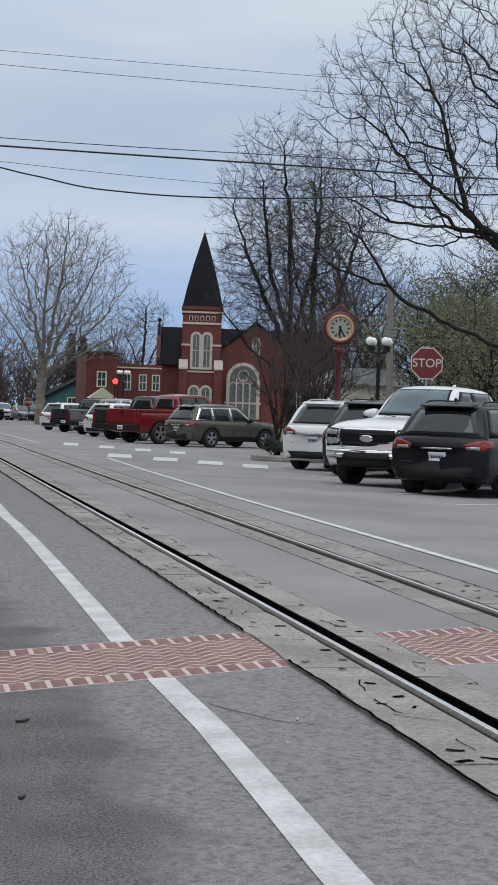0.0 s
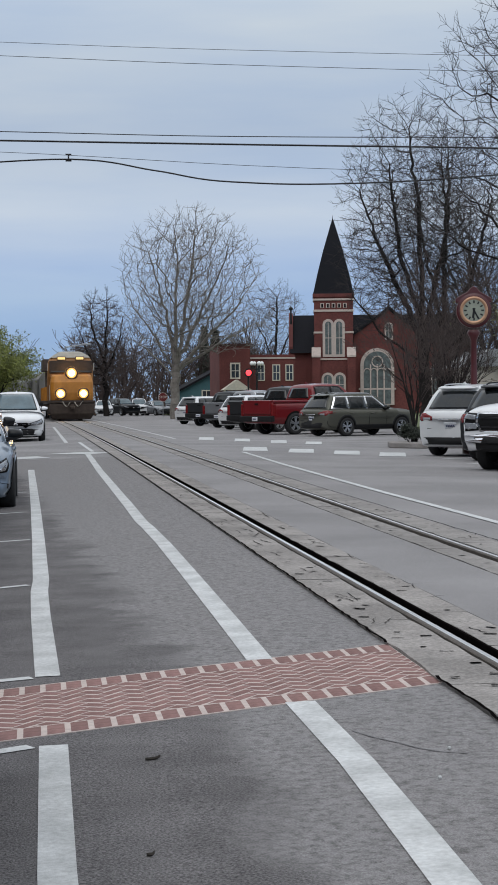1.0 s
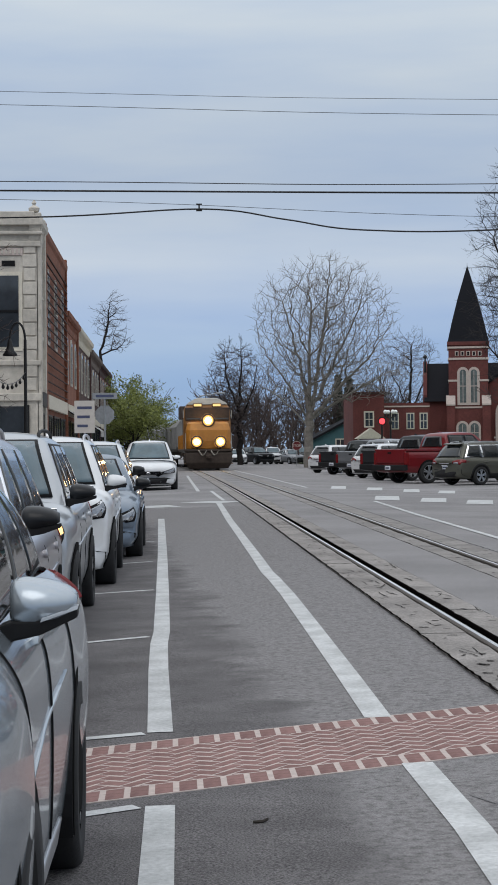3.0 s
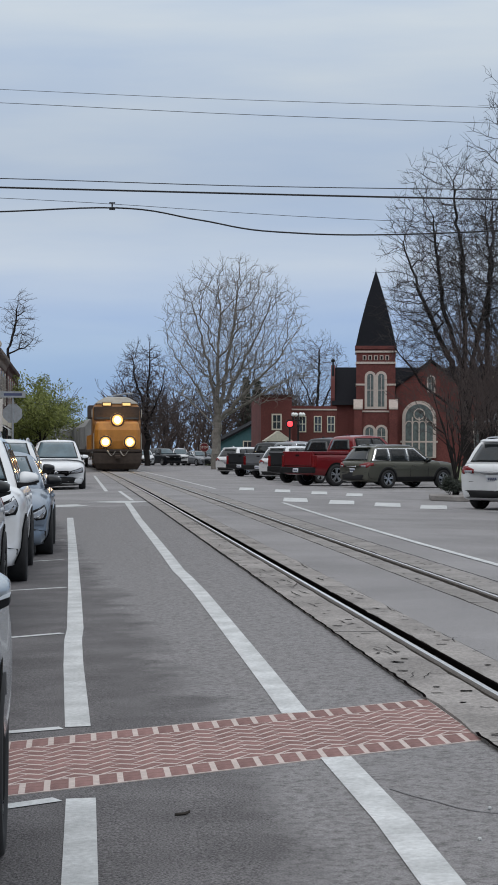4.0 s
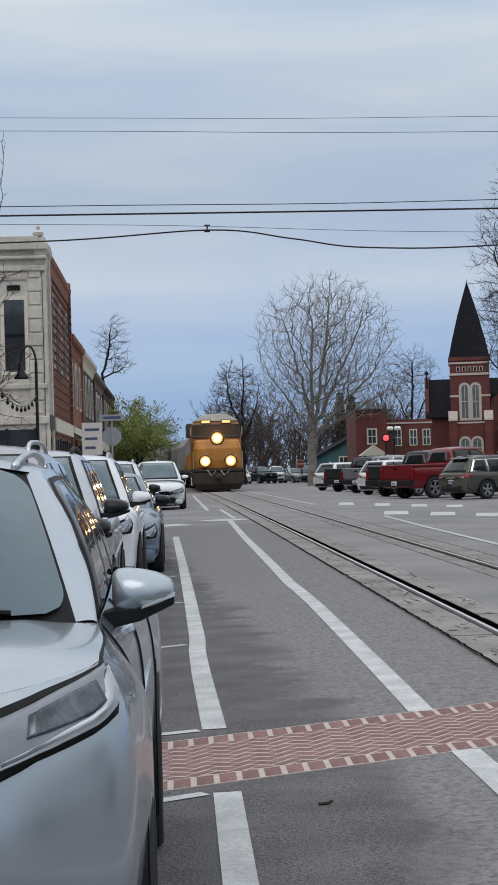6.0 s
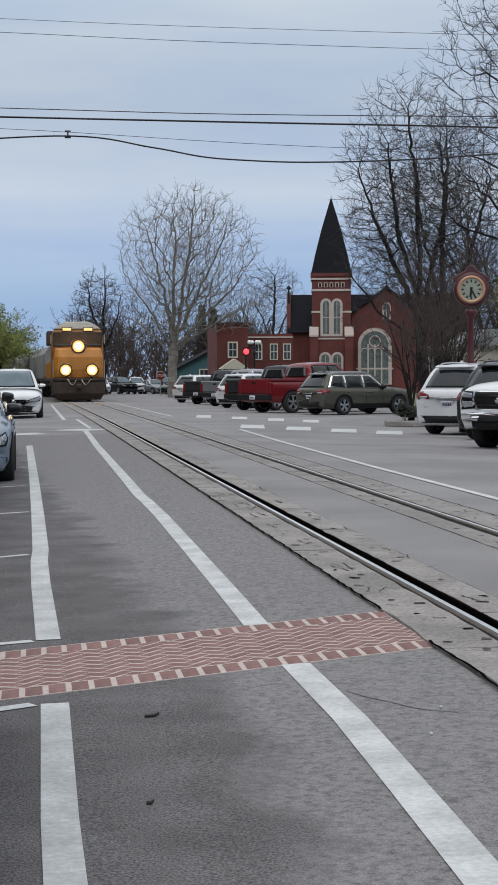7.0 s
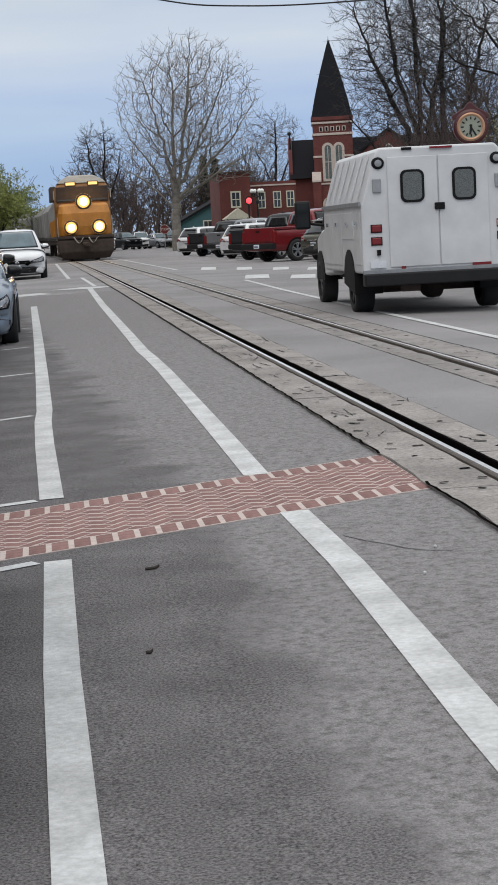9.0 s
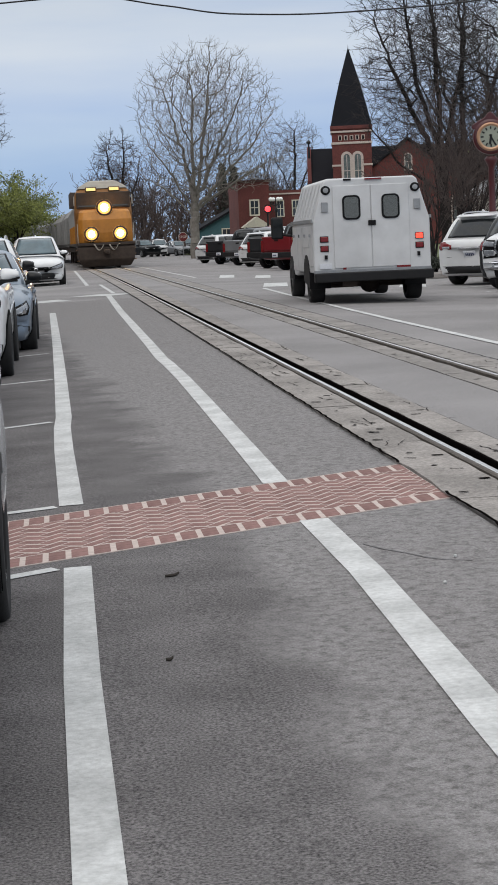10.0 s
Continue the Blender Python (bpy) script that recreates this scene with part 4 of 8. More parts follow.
            prism(bm, [(-wroof * 0.86, rr + 0.02, top + 0.01), (wroof * 0.86, rr + 0.02, top + 0.01), (wroof * 0.80, rr - 0.20, top - 0.03), (-wroof * 0.80, rr - 0.20, top - 0.03)], (0, 0, -0.03))
            part("spoiler", bm, body_mat, c, bevel=0.012)
    zp = 0.52 if truck else belt - 0.40
    pl = decal("number_plate", [(-0.155, zp), (0.155, zp), (0.155, zp + 0.155), (-0.155, zp + 0.155)], "rear", "plate", 0.025 if not truck else 0.13, label="number plate with unreadable marks")
    for k in range(5):
        xk = -0.11 + k * 0.046
        decal("bar", [(xk, zp + 0.045), (xk + 0.032, zp + 0.045), (xk + 0.032, zp + 0.105), (xk, zp + 0.105)], "rear", "bars", 0.030 if not truck else 0.135, parent=pl, layers=1)
    if rails:
        for side in (-1, 1):
            bm = bmesh.new()
            pts = [(rf - 0.18, top - 0.02), (rf - 0.34, top + 0.045), ((rf + rr) / 2, top + 0.065), (rr + 0.34, top + 0.045), (rr + 0.16, top - 0.02)]
            pts = [(p.x, p.y) for p in catmull([Vector((y, z, 0)) for y, z in pts], 4, False)]
            loft(bm, [[Vector((side * wroof * 0.90 + 0.016 * math.cos(a), y, z + 0.016 * math.sin(a))) for a in (0.4, 1.2, 2.0, 2.8, 3.6, 4.4, 5.2, 6.0)] for y, z in pts])
            part("roof_rail", bm, clad if rails == "black" else M["rim"], c, smooth=True)
    bm = bmesh.new()
    for x0 in (-0.45, 0.15):
        p0, p1 = (shell.ray_cast(Vector((x, 8, z)), Vector((0, -1, 0)))[0] for x, z in ((x0 * W * 0.9, belt + 0.05), ((x0 + 0.5) * W * 0.9, belt + 0.09)))
        cyl(bm, p0 + Vector((0, 0.025, 0.01)), p1 + Vector((0, 0.025, 0.01)), 0.008, n=6)
    part("wiper", bm, M["seal"], c)
    bm = bmesh.new()
    prism(bm, [(-0.02, rr + 0.40, top + 0.04), (-0.02, rr + 0.20, top + 0.04), (-0.012, rr + 0.21, top + 0.11)], (0.04, 0, 0))
    part("antenna", bm, body_mat, c, bevel=0.008)
    return c


def at(x, y, heading, z=None):
    """Pose of a vehicle: heading in degrees clockwise from +y."""
    return Matrix.Translation((x, y, (ground_z(x, y) if x < 0 else 0.0) if z is None else z)) @ Matrix.Rotation(radians(-heading), 4, "Z")


def kerb_suv(m):
    """The silver compact SUV at the kerb; local frame: y forward, x to both sides alike."""
    c = empty("suv_car", m, "silver compact SUV with roof rails parked at the kerb", "car", "cars along the kerb")
    st = "steel"
    YF = [0.84, 0.80, 0.60, 0.36, 0.0, -0.38, -1.15, -1.9, -2.62, -2.80]      # stations from the nose round to the tail
    rows = [  # height and half width at each station, from the sill up to the belt line
        ([0.24, 0.23, 0.21, 0.20, 0.20, 0.20, 0.20, 0.21, 0.26, 0.28], [0.0, 0.46, 0.73, 0.80, 0.82, 0.82, 0.82, 0.82, 0.76, 0.0], 0.05),
        ([0.40, 0.40, 0.38, 0.38, 0.38, 0.36, 0.36, 0.38, 0.42, 0.44], [0.0, 0.50, 0.785, 0.845, 0.865, 0.835, 0.835, 0.85, 0.80, 0.0], 0.0),
        ([0.58, 0.58, 0.60, 0.62, 0.64, 0.60, 0.60, 0.62, 0.64, 0.64], [0.0, 0.50, 0.80, 0.862, 0.880, 0.845, 0.84, 0.865, 0.81, 0.0], -0.02),
        ([0.70, 0.72, 0.76, 0.79, 0.80, 0.78, 0.78, 0.80, 0.82, 0.82], [0.0, 0.50, 0.798, 0.856, 0.868, 0.832, 0.832, 0.852, 0.80, 0.0], 0.0),
        ([0.80, 0.815, 0.855, 0.875, 0.875, 0.875, 0.885, 0.90, 0.92, 0.92], [0.0, 0.48, 0.780, 0.828, 0.835, 0.800, 0.805, 0.815, 0.77, 0.0], 0.03),
        ([0.865, 0.885, 0.93, 0.95, 0.955, 0.955, 0.965, 0.985, 0.99, 0.99], [0.0, 0.45, 0.742, 0.770, 0.765, 0.740, 0.735, 0.725, 0.68, 0.0], 0.09),
    ]
    lev = []
    for zs, xs, back in rows:
        lev.append(catmull([Vector((x, y - (back if k < 4 else (-back * 0.6 if k > 7 else 0)) * (1.0 if k < 3 else 0.5), z)) for k, (x, y, z) in enumerate(zip(xs, YF, zs))], 6, False))
    grid = [[q for q in col] for col in zip(*[lv for lv in lev])]
    grid = [catmull(list(col), 4, False) for col in grid]          # grid[u][v]
    nu, nv = len(grid) - 1, len(grid[0]) - 1

    def surf(u, v, s, lift=0.0):
        """A point of the body side: u in stations, v from 0 (sill) to 5 (belt line)."""
        a, b = min(max(u * 6, 0), nu - 1e-4), min(max(v * 4, 0), nv - 1e-4)
        i, j = int(a), int(b)
        fa, fb = a - i, b - j
        p = grid[i][j] * (1 - fa) * (1 - fb) + grid[i + 1][j] * fa * (1 - fb) + grid[i][j + 1] * (1 - fa) * fb + grid[i + 1][j + 1] * fa * fb
        if lift:
            n = (grid[i + 1][j] - grid[i][j]).cross(grid[i][j + 1] - grid[i][j]).normalized()
            n = n if n.dot(Vector((p.x, p.y + 1.0, 0.1))) > 0 else -n
            p = p + n * lift
        return Vector((p.x * s, p.y, p.z))

    def fill(nm, f, pts, mt, parent=None, label="", rings=4, edge=0.05):
        """Lay an outline of (u, v) on a surface f(u, v, lift)."""
        fine = []
        for (ua, va), (ub, vb) in zip(pts, pts[1:] + pts[:1]):
            n = max(1, int(math.hypot(ub - ua, vb - va) / edge))
            fine += [(ua + (ub - ua) * k / n, va + (vb - va) * k / n) for k in range(n)]
        cu, cv = sum(p[0] for p in fine) / len(fine), sum(p[1] for p in fine) / len(fine)
        bm = bmesh.new()
        loops = [[bm.verts.new(f(u, v, -0.004)) for u, v in fine]]
        for k in range(rings, 0, -1):
            t = k / rings
            loops.append([bm.verts.new(f(cu + (u - cu) * t, cv + (v - cv) * t, None)) for u, v in fine])
        mid = bm.verts.new(f(cu, cv, None))
        n = len(fine)
        for i in range(n):
            j = (i + 1) % n
            for a, b in zip(loops, loops[1:]):
                bm.faces.new((a[i], a[j], b[j], b[i]))
            bm.faces.new((loops[-1][i], loops[-1][j], mid))
        return part(nm, bm, M[mt], parent or c, label, smooth=True)

    def sheet(nm, pts, mt, label="", parent=None):
        bm = bmesh.new()
        vs = [[bm.verts.new(p) for p in r] for r in pts]
        for a, b in zip(vs, vs[1:]):
            for i in range(len(a) - 1):
                bm.faces.new((a[i], a[i + 1], b[i + 1], b[i]))
        bmesh.ops.remove_doubles(bm, verts=bm.verts, dist=1e-5)
        return part(nm, bm, M[mt], parent or c, label, smooth=True)

    for s in (-1, 1):
        sheet("body", [[Vector((p.x * s, p.y, p.z)) for p in col] for col in grid], st, "silver lower body")
    belt = [col[-1] for col in grid]
    us = [0.0, 0.2, 0.45, 0.7, 1.0, 1.3, 1.6, 1.85, 2.1, 2.4, 2.8, 3.2, 3.6, 4.0, 4.4, 4.7, 5.0]
    cross = [-1 + k / 8 for k in range(17)]
    hood = []
    for u in us:
        e = surf(u, 5, 1)
        k = max(0.0, min(1.0, (u - 2) / 3))
        fin = min(1.0, u / 1.6)
        hood.append([Vector((e.x * a, e.y + 0.22 * k * (1 - abs(a) ** 2.2), e.z + fin * (0.030 * (1 - a * a) + 0.012 * math.exp(-((abs(a) - 0.72) / 0.12) ** 2) * (1 - abs(a) ** 8)))) for a in cross])
    sheet("hood", hood, st, "silver bonnet with two soft ridges")
    # windscreen, its black seal, and the screen pillars
    def screen(a, b, lift=0.0):
        k = abs(a) ** 2.2
        lo = Vector((0.708 * a, -0.17 - 0.235 * k, 0.960))
        hi = Vector((0.522 * a, -0.93 - 0.15 * k, 1.405 - 0.05 * a * a))
        p = lo.lerp(hi, b)
        return p + Vector((0.02 * a, 0.62, 0.78)) * (0.045 * math.sin(math.pi * b) * (1 - 0.5 * a * a) + lift)

    def round_screen(grow):
        """A rounded-corner screen as rows of points."""
        out = []
        for k in range(33):
            b = k / 32
            w = 1.0 - 0.09 * (1 - math.sqrt(max(0.0, 1 - max(0.0, 1 - b / 0.14) ** 2))) - 0.14 * (1 - math.sqrt(max(0.0, 1 - max(0.0, (b - 0.82) / 0.18) ** 2)))
            out.append([screen(a * w * (1 - grow), grow * 0.6 + b * (1 - 1.2 * grow), 0.014 if grow else 0.008) for a in cross])
        return out
    sheet("windscreen_seal", [[screen(a, b / 8, 0.0) for a in cross] for b in range(9)], "seal", "black windscreen surround")
    sheet("windscreen", round_screen(0.055), "windscreen", "windscreen with a grey-green sky reflection in its colour")

    def side(t, w, s, lift=0.0):
        lo = Vector((0.738 - 0.03 * t, -0.36 - 2.24 * t, 0.952 + 0.035 * t))
        hi = Vector((0.548 - 0.02 * t, -1.05 - 1.30 * t, 1.372 - 0.02 * (2 * t - 0.8) ** 2))
        p = lo.lerp(hi, w)
        p.x += 0.035 * math.sin(math.pi * w) + lift * 0.93
        p.z += lift * 0.35
        return Vector((p.x * s, p.y, p.z))
    for s in (-1, 1):
        sheet("cabin_side", [[side(i / 14, j / 8, s) for j in range(9)] for i in range(15)], st, "painted window frame")
        sheet("screen_pillar", [[screen(s * (1.0 - 0.04 * (1 - k)), b / 8, 0.0).lerp(side(0, b / 8, s), k) + Vector((s * 0.010, 0.008, 0.008)) * math.sin(math.pi * k) for k in (0, 0.25, 0.5, 0.75, 1.0)] for b in range(9)], st)
        f = lambda t, w, lift, s=s: side(t, w, s, 0.006 if lift is None else lift)
        g = lambda t, w, lift, s=s: side(t, w, s, 0.011 if lift is None else lift)
        fill("window_seal", f, [(0.025, 0.02), (-0.01, 0.50), (0.03, 0.84), (0.09, 0.94), (0.80, 0.93), (0.93, 0.55), (0.95, 0.05)], "seal")
        fill("side_window", g, [(0.055, 0.05), (0.02, 0.50), (0.055, 0.82), (0.11, 0.90), (0.385, 0.90), (0.385, 0.05)], "glass", label="dark door glass")
        fill("side_window", g, [(0.425, 0.05), (0.425, 0.90), (0.665, 0.90), (0.70, 0.05)], "glass", label="dark door glass")
        fill("quarter_window", g, [(0.735, 0.07), (0.70, 0.88), (0.79, 0.86), (0.90, 0.50), (0.91, 0.12)], "glass")
    # roof, rear window
    roof = []
    for k in range(11):
        t = k / 10
        row = []
        for a in cross:
            e = side(t * 0.98, 1.0, 1)
            y0 = screen(a, 1.0).y
            y1 = e.y + 0.02
            yy = (y0 if t == 0 else e.y + (y0 - screen(1, 1).y) * (1 - t) ** 2)
            z = e.z + (0.062 + 0.012 * math.sin(math.pi * t)) * (1 - abs(a) ** 2.6)
            row.append(Vector((e.x * a, yy, z if t > 0 else max(z - 0.012, screen(a, 1.0).z))))
        roof.append(row)
    sheet("roof", roof, st, "silver roof")
    tail = []
    for b in range(7):
        t = b / 6
        lo, hi = side(1.0, 0.0, 1), side(0.98, 1.0, 1)
        e = lo.lerp(hi, t)
        tail.append([Vector((e.x * a, e.y - 0.13 * (1 - a * a) * (1 - t), e.z + 0.055 * (1 - abs(a) ** 2.6) * t)) for a in cross])
    sheet("tailgate", tail, st)
    sheet("rear_window", [[p + Vector((0, -0.012, 0.004)) for p in r[2:-2]] for r in tail[1:6]], "glass", "dark rear window")
    # front: headlights, grille, lower intake
    for s in (-1, 1):
        f1 = lambda u, v, lift, s=s: surf(u, v, s, 0.006 if lift is None else lift)
        f2 = lambda u, v, lift, s=s: surf(u, v, s, 0.012 if lift is None else lift)
        f3 = lambda u, v, lift, s=s: surf(u, v, s, 0.017 if lift is None else lift)
        hl = fill("headlight", f1, [(0.85, 3.95), (1.15, 4.45), (1.6, 4.72), (2.05, 4.90), (2.42, 4.97), (2.50, 4.80), (2.40, 4.25), (2.18, 3.72), (1.90, 3.50), (1.45, 3.30), (1.10, 2.98), (1.02, 3.30)], "seal", label="wide wedge-shaped headlight with a dark surround")
        fill("lamp_lens", f2, [(1.10, 3.95), (1.30, 4.30), (1.70, 4.58), (2.10, 4.78), (2.36, 4.86), (2.40, 4.70), (2.31, 4.25), (2.13, 3.85), (1.88, 3.62), (1.45, 3.42), (1.16, 3.22)], "lampclear", hl)
        fill("projector", f3, [(1.40, 3.75), (1.45, 4.22), (1.75, 4.42), (2.02, 4.52), (2.04, 4.05), (1.85, 3.88)], "grillwork", hl, "clear projector lenses")
        fill("light_strip", f3, [(1.16, 3.34), (1.46, 3.56), (1.88, 3.76), (2.10, 3.98), (2.22, 4.25), (2.29, 4.70), (2.345, 4.72), (2.29, 4.22), (2.14, 3.87), (1.90, 3.64), (1.46, 3.44), (1.16, 3.24)], "stripwhite", hl, "white light strip", rings=1)
        fill("grille", f1, [(0.0, 1.9), (0.0, 4.55), (0.75, 4.35), (0.98, 3.6), (1.02, 2.5), (0.85, 1.9)], "blackplastic")
        fill("air_intake", f1, [(0.0, 0.35), (0.0, 1.3), (0.95, 1.3), (1.25, 0.9), (1.2, 0.35)], "blackplastic")
        fill("sill", f1, [(4.62, 0.02), (4.58, 0.55), (6.55, 0.55), (6.5, 0.02)], "rim", label="silver lower sill trim")
        for u in (4.98, 6.0, 6.95):
            fill("door_seam", f1, [(u - 0.006, 0.7), (u - 0.006, 4.95), (u + 0.006, 4.95), (u + 0.006, 0.7)], "seal", rings=1, edge=0.3)
        fill("side_crease", f1, [(5.05, 2.05), (6.6, 2.55), (6.6, 2.62), (5.05, 2.09)], st, rings=1, edge=0.3)
        for u in (5.85, 6.8):
            fill("door_handle", f3, [(u - 0.13, 3.92), (u - 0.13, 4.12), (u + 0.13, 4.15), (u + 0.13, 3.95)], st, rings=1)
        fill("hood_seam", f1, [(2.42, 4.93), (3.4, 4.93), (4.9, 4.93), (4.9, 4.97), (3.4, 4.97), (2.42, 4.97)], "seal", rings=1, edge=0.3)
        fill("taillight", f2, [(7.7, 3.6), (7.7, 4.6), (8.5, 4.6), (8.5, 3.6)], "redlens")
        # wheels on near-black discs standing for shaded wells, with a thin black lip
        for ya in (0.0, -2.08):
            n = 20
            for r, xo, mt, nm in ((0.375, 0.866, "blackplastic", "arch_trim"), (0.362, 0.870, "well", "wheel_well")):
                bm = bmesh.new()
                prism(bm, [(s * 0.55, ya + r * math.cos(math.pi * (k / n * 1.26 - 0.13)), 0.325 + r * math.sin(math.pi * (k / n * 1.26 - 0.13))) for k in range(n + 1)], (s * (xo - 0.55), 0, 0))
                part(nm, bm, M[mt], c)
            wheel(c, s * 0.776, ya, 0.325, 0.205, M["rim"], s)
        # mirror: a wedge-ended shell on a black foot
        bm = bmesh.new()
        rings = []
        for x, z0, z1, d in ((0.800, 0.985, 1.075, 0.050), (0.815, 0.965, 1.092, 0.075), (0.865, 0.968, 1.092, 0.090), (0.925, 0.985, 1.080, 0.082), (0.965, 1.005, 1.060, 0.055), (0.975, 1.015, 1.045, 0.03)):
            rings.append([Vector((s * x, -0.72 + d * q, z0 + (z1 - z0) * h)) for q, h in ((-0.8, 0.08), (-0.95, 0.5), (-0.75, 0.92), (-0.1, 1.0), (0.7, 0.85), (1.0, 0.45), (0.8, 0.08), (0.0, 0.0))])
        loft(bm, smooth_rings(rings, 2, 2))
        mir = part("mirror", bm, M[st], c, "silver door mirror housing", smooth=True)
        mir.location = (-s * 0.033, 0, -0.014)
        bm = bmesh.new()
        rings = []
        for x, z0, z1, d in ((0.700, 0.880, 0.960, 0.05), (0.760, 0.900, 0.965, 0.055), (0.810, 0.932, 0.985, 0.06), (0.880, 0.948, 0.986, 0.065), (0.975, 0.990, 1.018, 0.035)):
            rings.append([Vector((s * x, -0.715 + d * q, z)) for q, z in ((-1, z0), (1, z0), (1.15, z1), (-1.1, z1))])
        loft(bm, rings)
        part("mirror_foot", bm, M["blackplastic"], mir, "black mirror foot", bevel=0.006)
        bm = bmesh.new()
        prism(bm, [(s * 0.882, -0.62, 0.984), (s * 0.975, -0.672, 1.012), (s * 0.978, -0.672, 1.024), (s * 0.886, -0.618, 0.994)], (0, -0.02, 0))
        part("turn_signal", bm, M["stripwhite"], mir)
        bm = bmesh.new()
        pts = catmull([Vector((0.47, -1.06, 1.380)), Vector((0.475, -1.25, 1.405)), Vector((0.475, -1.7, 1.425)), Vector((0.465, -2.2, 1.410)), Vector((0.46, -2.3, 1.39))], 4, False)
        loft(bm, [[Vector((s * p.x + s * 0.013 * math.cos(a), p.y, p.z + 0.012 * math.sin(a))) for a in (0.4, 1.2, 2.0, 2.8, 3.6, 4.4, 5.2, 6.0)] for p in pts])
        part("roof_rail", bm, M["rim"], c, "silver roof rail", smooth=True)
    bm = bmesh.new()
    for x0 in (-0.50, 0.10):
        cyl(bm, screen(x0 / 0.68, 0.03, 0.025), screen((x0 + 0.42) / 0.68, 0.10, 0.025), 0.008, n=6)
    part("wiper", bm, M["seal"], c)
    bm = bmesh.new()
    prism(bm, [(-0.02, -2.0, 1.43), (-0.02, -2.2, 1.43), (-0.012, -2.19, 1.50)], (0.04, 0, 0))
    part("antenna", bm, M[st], c, bevel=0.008)
    bm = bmesh.new()
    prism(bm, [(-0.155, 0.86, 0.50), (0.155, 0.86, 0.50), (0.155, 0.86, 0.63), (-0.155, 0.86, 0.63)], (0, 0.012, 0))
    part("number_plate", bm, M["plate"], c)
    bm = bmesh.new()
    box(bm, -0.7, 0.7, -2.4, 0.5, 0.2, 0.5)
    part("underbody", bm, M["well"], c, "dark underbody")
    return c


def build_cars():
    # street-side row facing the camera, parked along the kerb
    kerb = "cars along the kerb"
    kerb_suv(at(-3.375, 0.0, 180.0))
    car("suv", at(-3.74, 5.95, 180) @ Matrix.Scale(0.92, 4), "mauve", "mauve-grey SUV with silver roof rails parked at the kerb", rails="silver", group=kerb, mirror="black", lights="on")
    car("suv", at(-3.78, 10.9, 180) @ Matrix.Scale(0.94, 4), "silver", "silver SUV with black rails and mirrors parked at the kerb", rails="black", group=kerb, lights="on", mirror="black")
    car("suv", at(-3.66, 16.05, 180) @ Matrix.Scale(0.94, 4), "white", "white SUV with chrome grille parked at the kerb", rails="silver", group=kerb, grille="chrome")
    car("sedan", at(-3.42, 20.8, 180) @ Matrix.Scale(0.94, 4), "silverblue", "steel-blue sedan parked at the kerb", group=kerb, mirror="black")
    car("suv", at(-3.62, 27.2, 180) @ Matrix.Scale(0.94, 4), "white", "white SUV parked at the kerb", group=kerb, lights="on", rails="silver", mirror="black")
    car("minivan", at(-2.95, 60.2, 180), "white", "white minivan parked beyond the junction", group=kerb)
    car("minivan", at(-3.15, 67.2, 180), "white", "white van parked behind the minivan", group=kerb)
    # angle-parked cars across the street
    car("suv", at(9.42, 40.2, 42) @ Matrix.Scale(1.06, 4), "white", "white SUV angle-parked beside the street clock", rails="silver")
    car("suv", at(9.5, 36.3, 42) @ Matrix.Scale(1.06, 4), "darkgrey", "dark grey SUV angle-parked between a white SUV and a white pickup", rails="black")
    car("pickup", at(8.78, 30.9, 225) @ Matrix.Scale(1.06, 4), "white", "white pickup truck with chrome bumper, backed into its bay", "pickup truck")
    car("wagon", at(8.66, 27.5, 40) @ Matrix.Scale(1.06, 4), "black", "black estate car angle-parked with its tail to the street", cladding=True, rails="black")
    car("wagon", at(10.5, 65.3, 60) @ Matrix.Scale(1.03, 4), "olive", "olive-green estate car angle-parked past the junction", cladding=True, rails="silver")
    car("pickup", at(9.55, 70.0, 60) @ Matrix.Scale(1.08, 4), "maroon", "dark red crew-cab pickup truck angle-parked", "pickup truck")
    car("pickup", at(9.35, 76.3, 50) @ Matrix.Scale(1.05, 4), "darkgrey", "dark pickup truck with a long bed cover, angle-parked", "pickup truck")
    car("suv", at(8.7, 82.5, 45), "white", "white SUV angle-parked far down the street")
    car("pickup", at(9.2, 89.0, 46), "grey", "silver-grey pickup truck angle-parked far down the street", "pickup truck")
    car("pickup", at(8.9, 96.0, 46), "darkgrey", "dark grey pickup truck angle-parked far down the street", "pickup truck")
    car("suv", at(8.2, 103, 45), "white", "white SUV at the far end of the angle-parked row")
    for k, (x, y, col, kd) in enumerate(((4.2, 165, "white", "sedan"), (6.2, 168, "black", "suv"), (8.0, 172, "white", "suv"), (9.6, 170, "grey", "sedan"), (11.2, 176, "darkgrey", "suv"), (12.6, 174, "silverblue", "sedan"), (3.0, 185, "white", "suv"))):
        car(kd, at(x, y, 180 - 25 * (k % 2)), col, {"white": "white", "black": "black", "grey": "grey", "darkgrey": "dark grey", "silverblue": "blue-grey"}[col] + " car parked at the end of the street", group="far cars")


build_cars()


# ---------------------------------------------------------------- buildings
M["redbrick"] = mat("red_brick_wall", (0.125, 0.036, 0.032), 0.9, var=0.22, scale=9, bump=0.3, bscale=40, big=0.15, bigscale=0.5)
M["redbrick2"] = mat("orange_brick_wall", (0.215, 0.080, 0.046), 0.9, var=0.22, scale=9, bump=0.3, bscale=40, big=0.15, bigscale=0.5)
M["darkbrick"] = mat("dark_brick_wall", (0.062, 0.030, 0.026), 0.9, var=0.22, scale=9, bump=0.3, bscale=40, big=0.15, bigscale=0.5)
M["limestone"] = mat("limestone", (0.50, 0.46, 0.40), 0.85, var=0.14, scale=5, bump=0.25, bscale=30, big=0.12, bigscale=0.6)
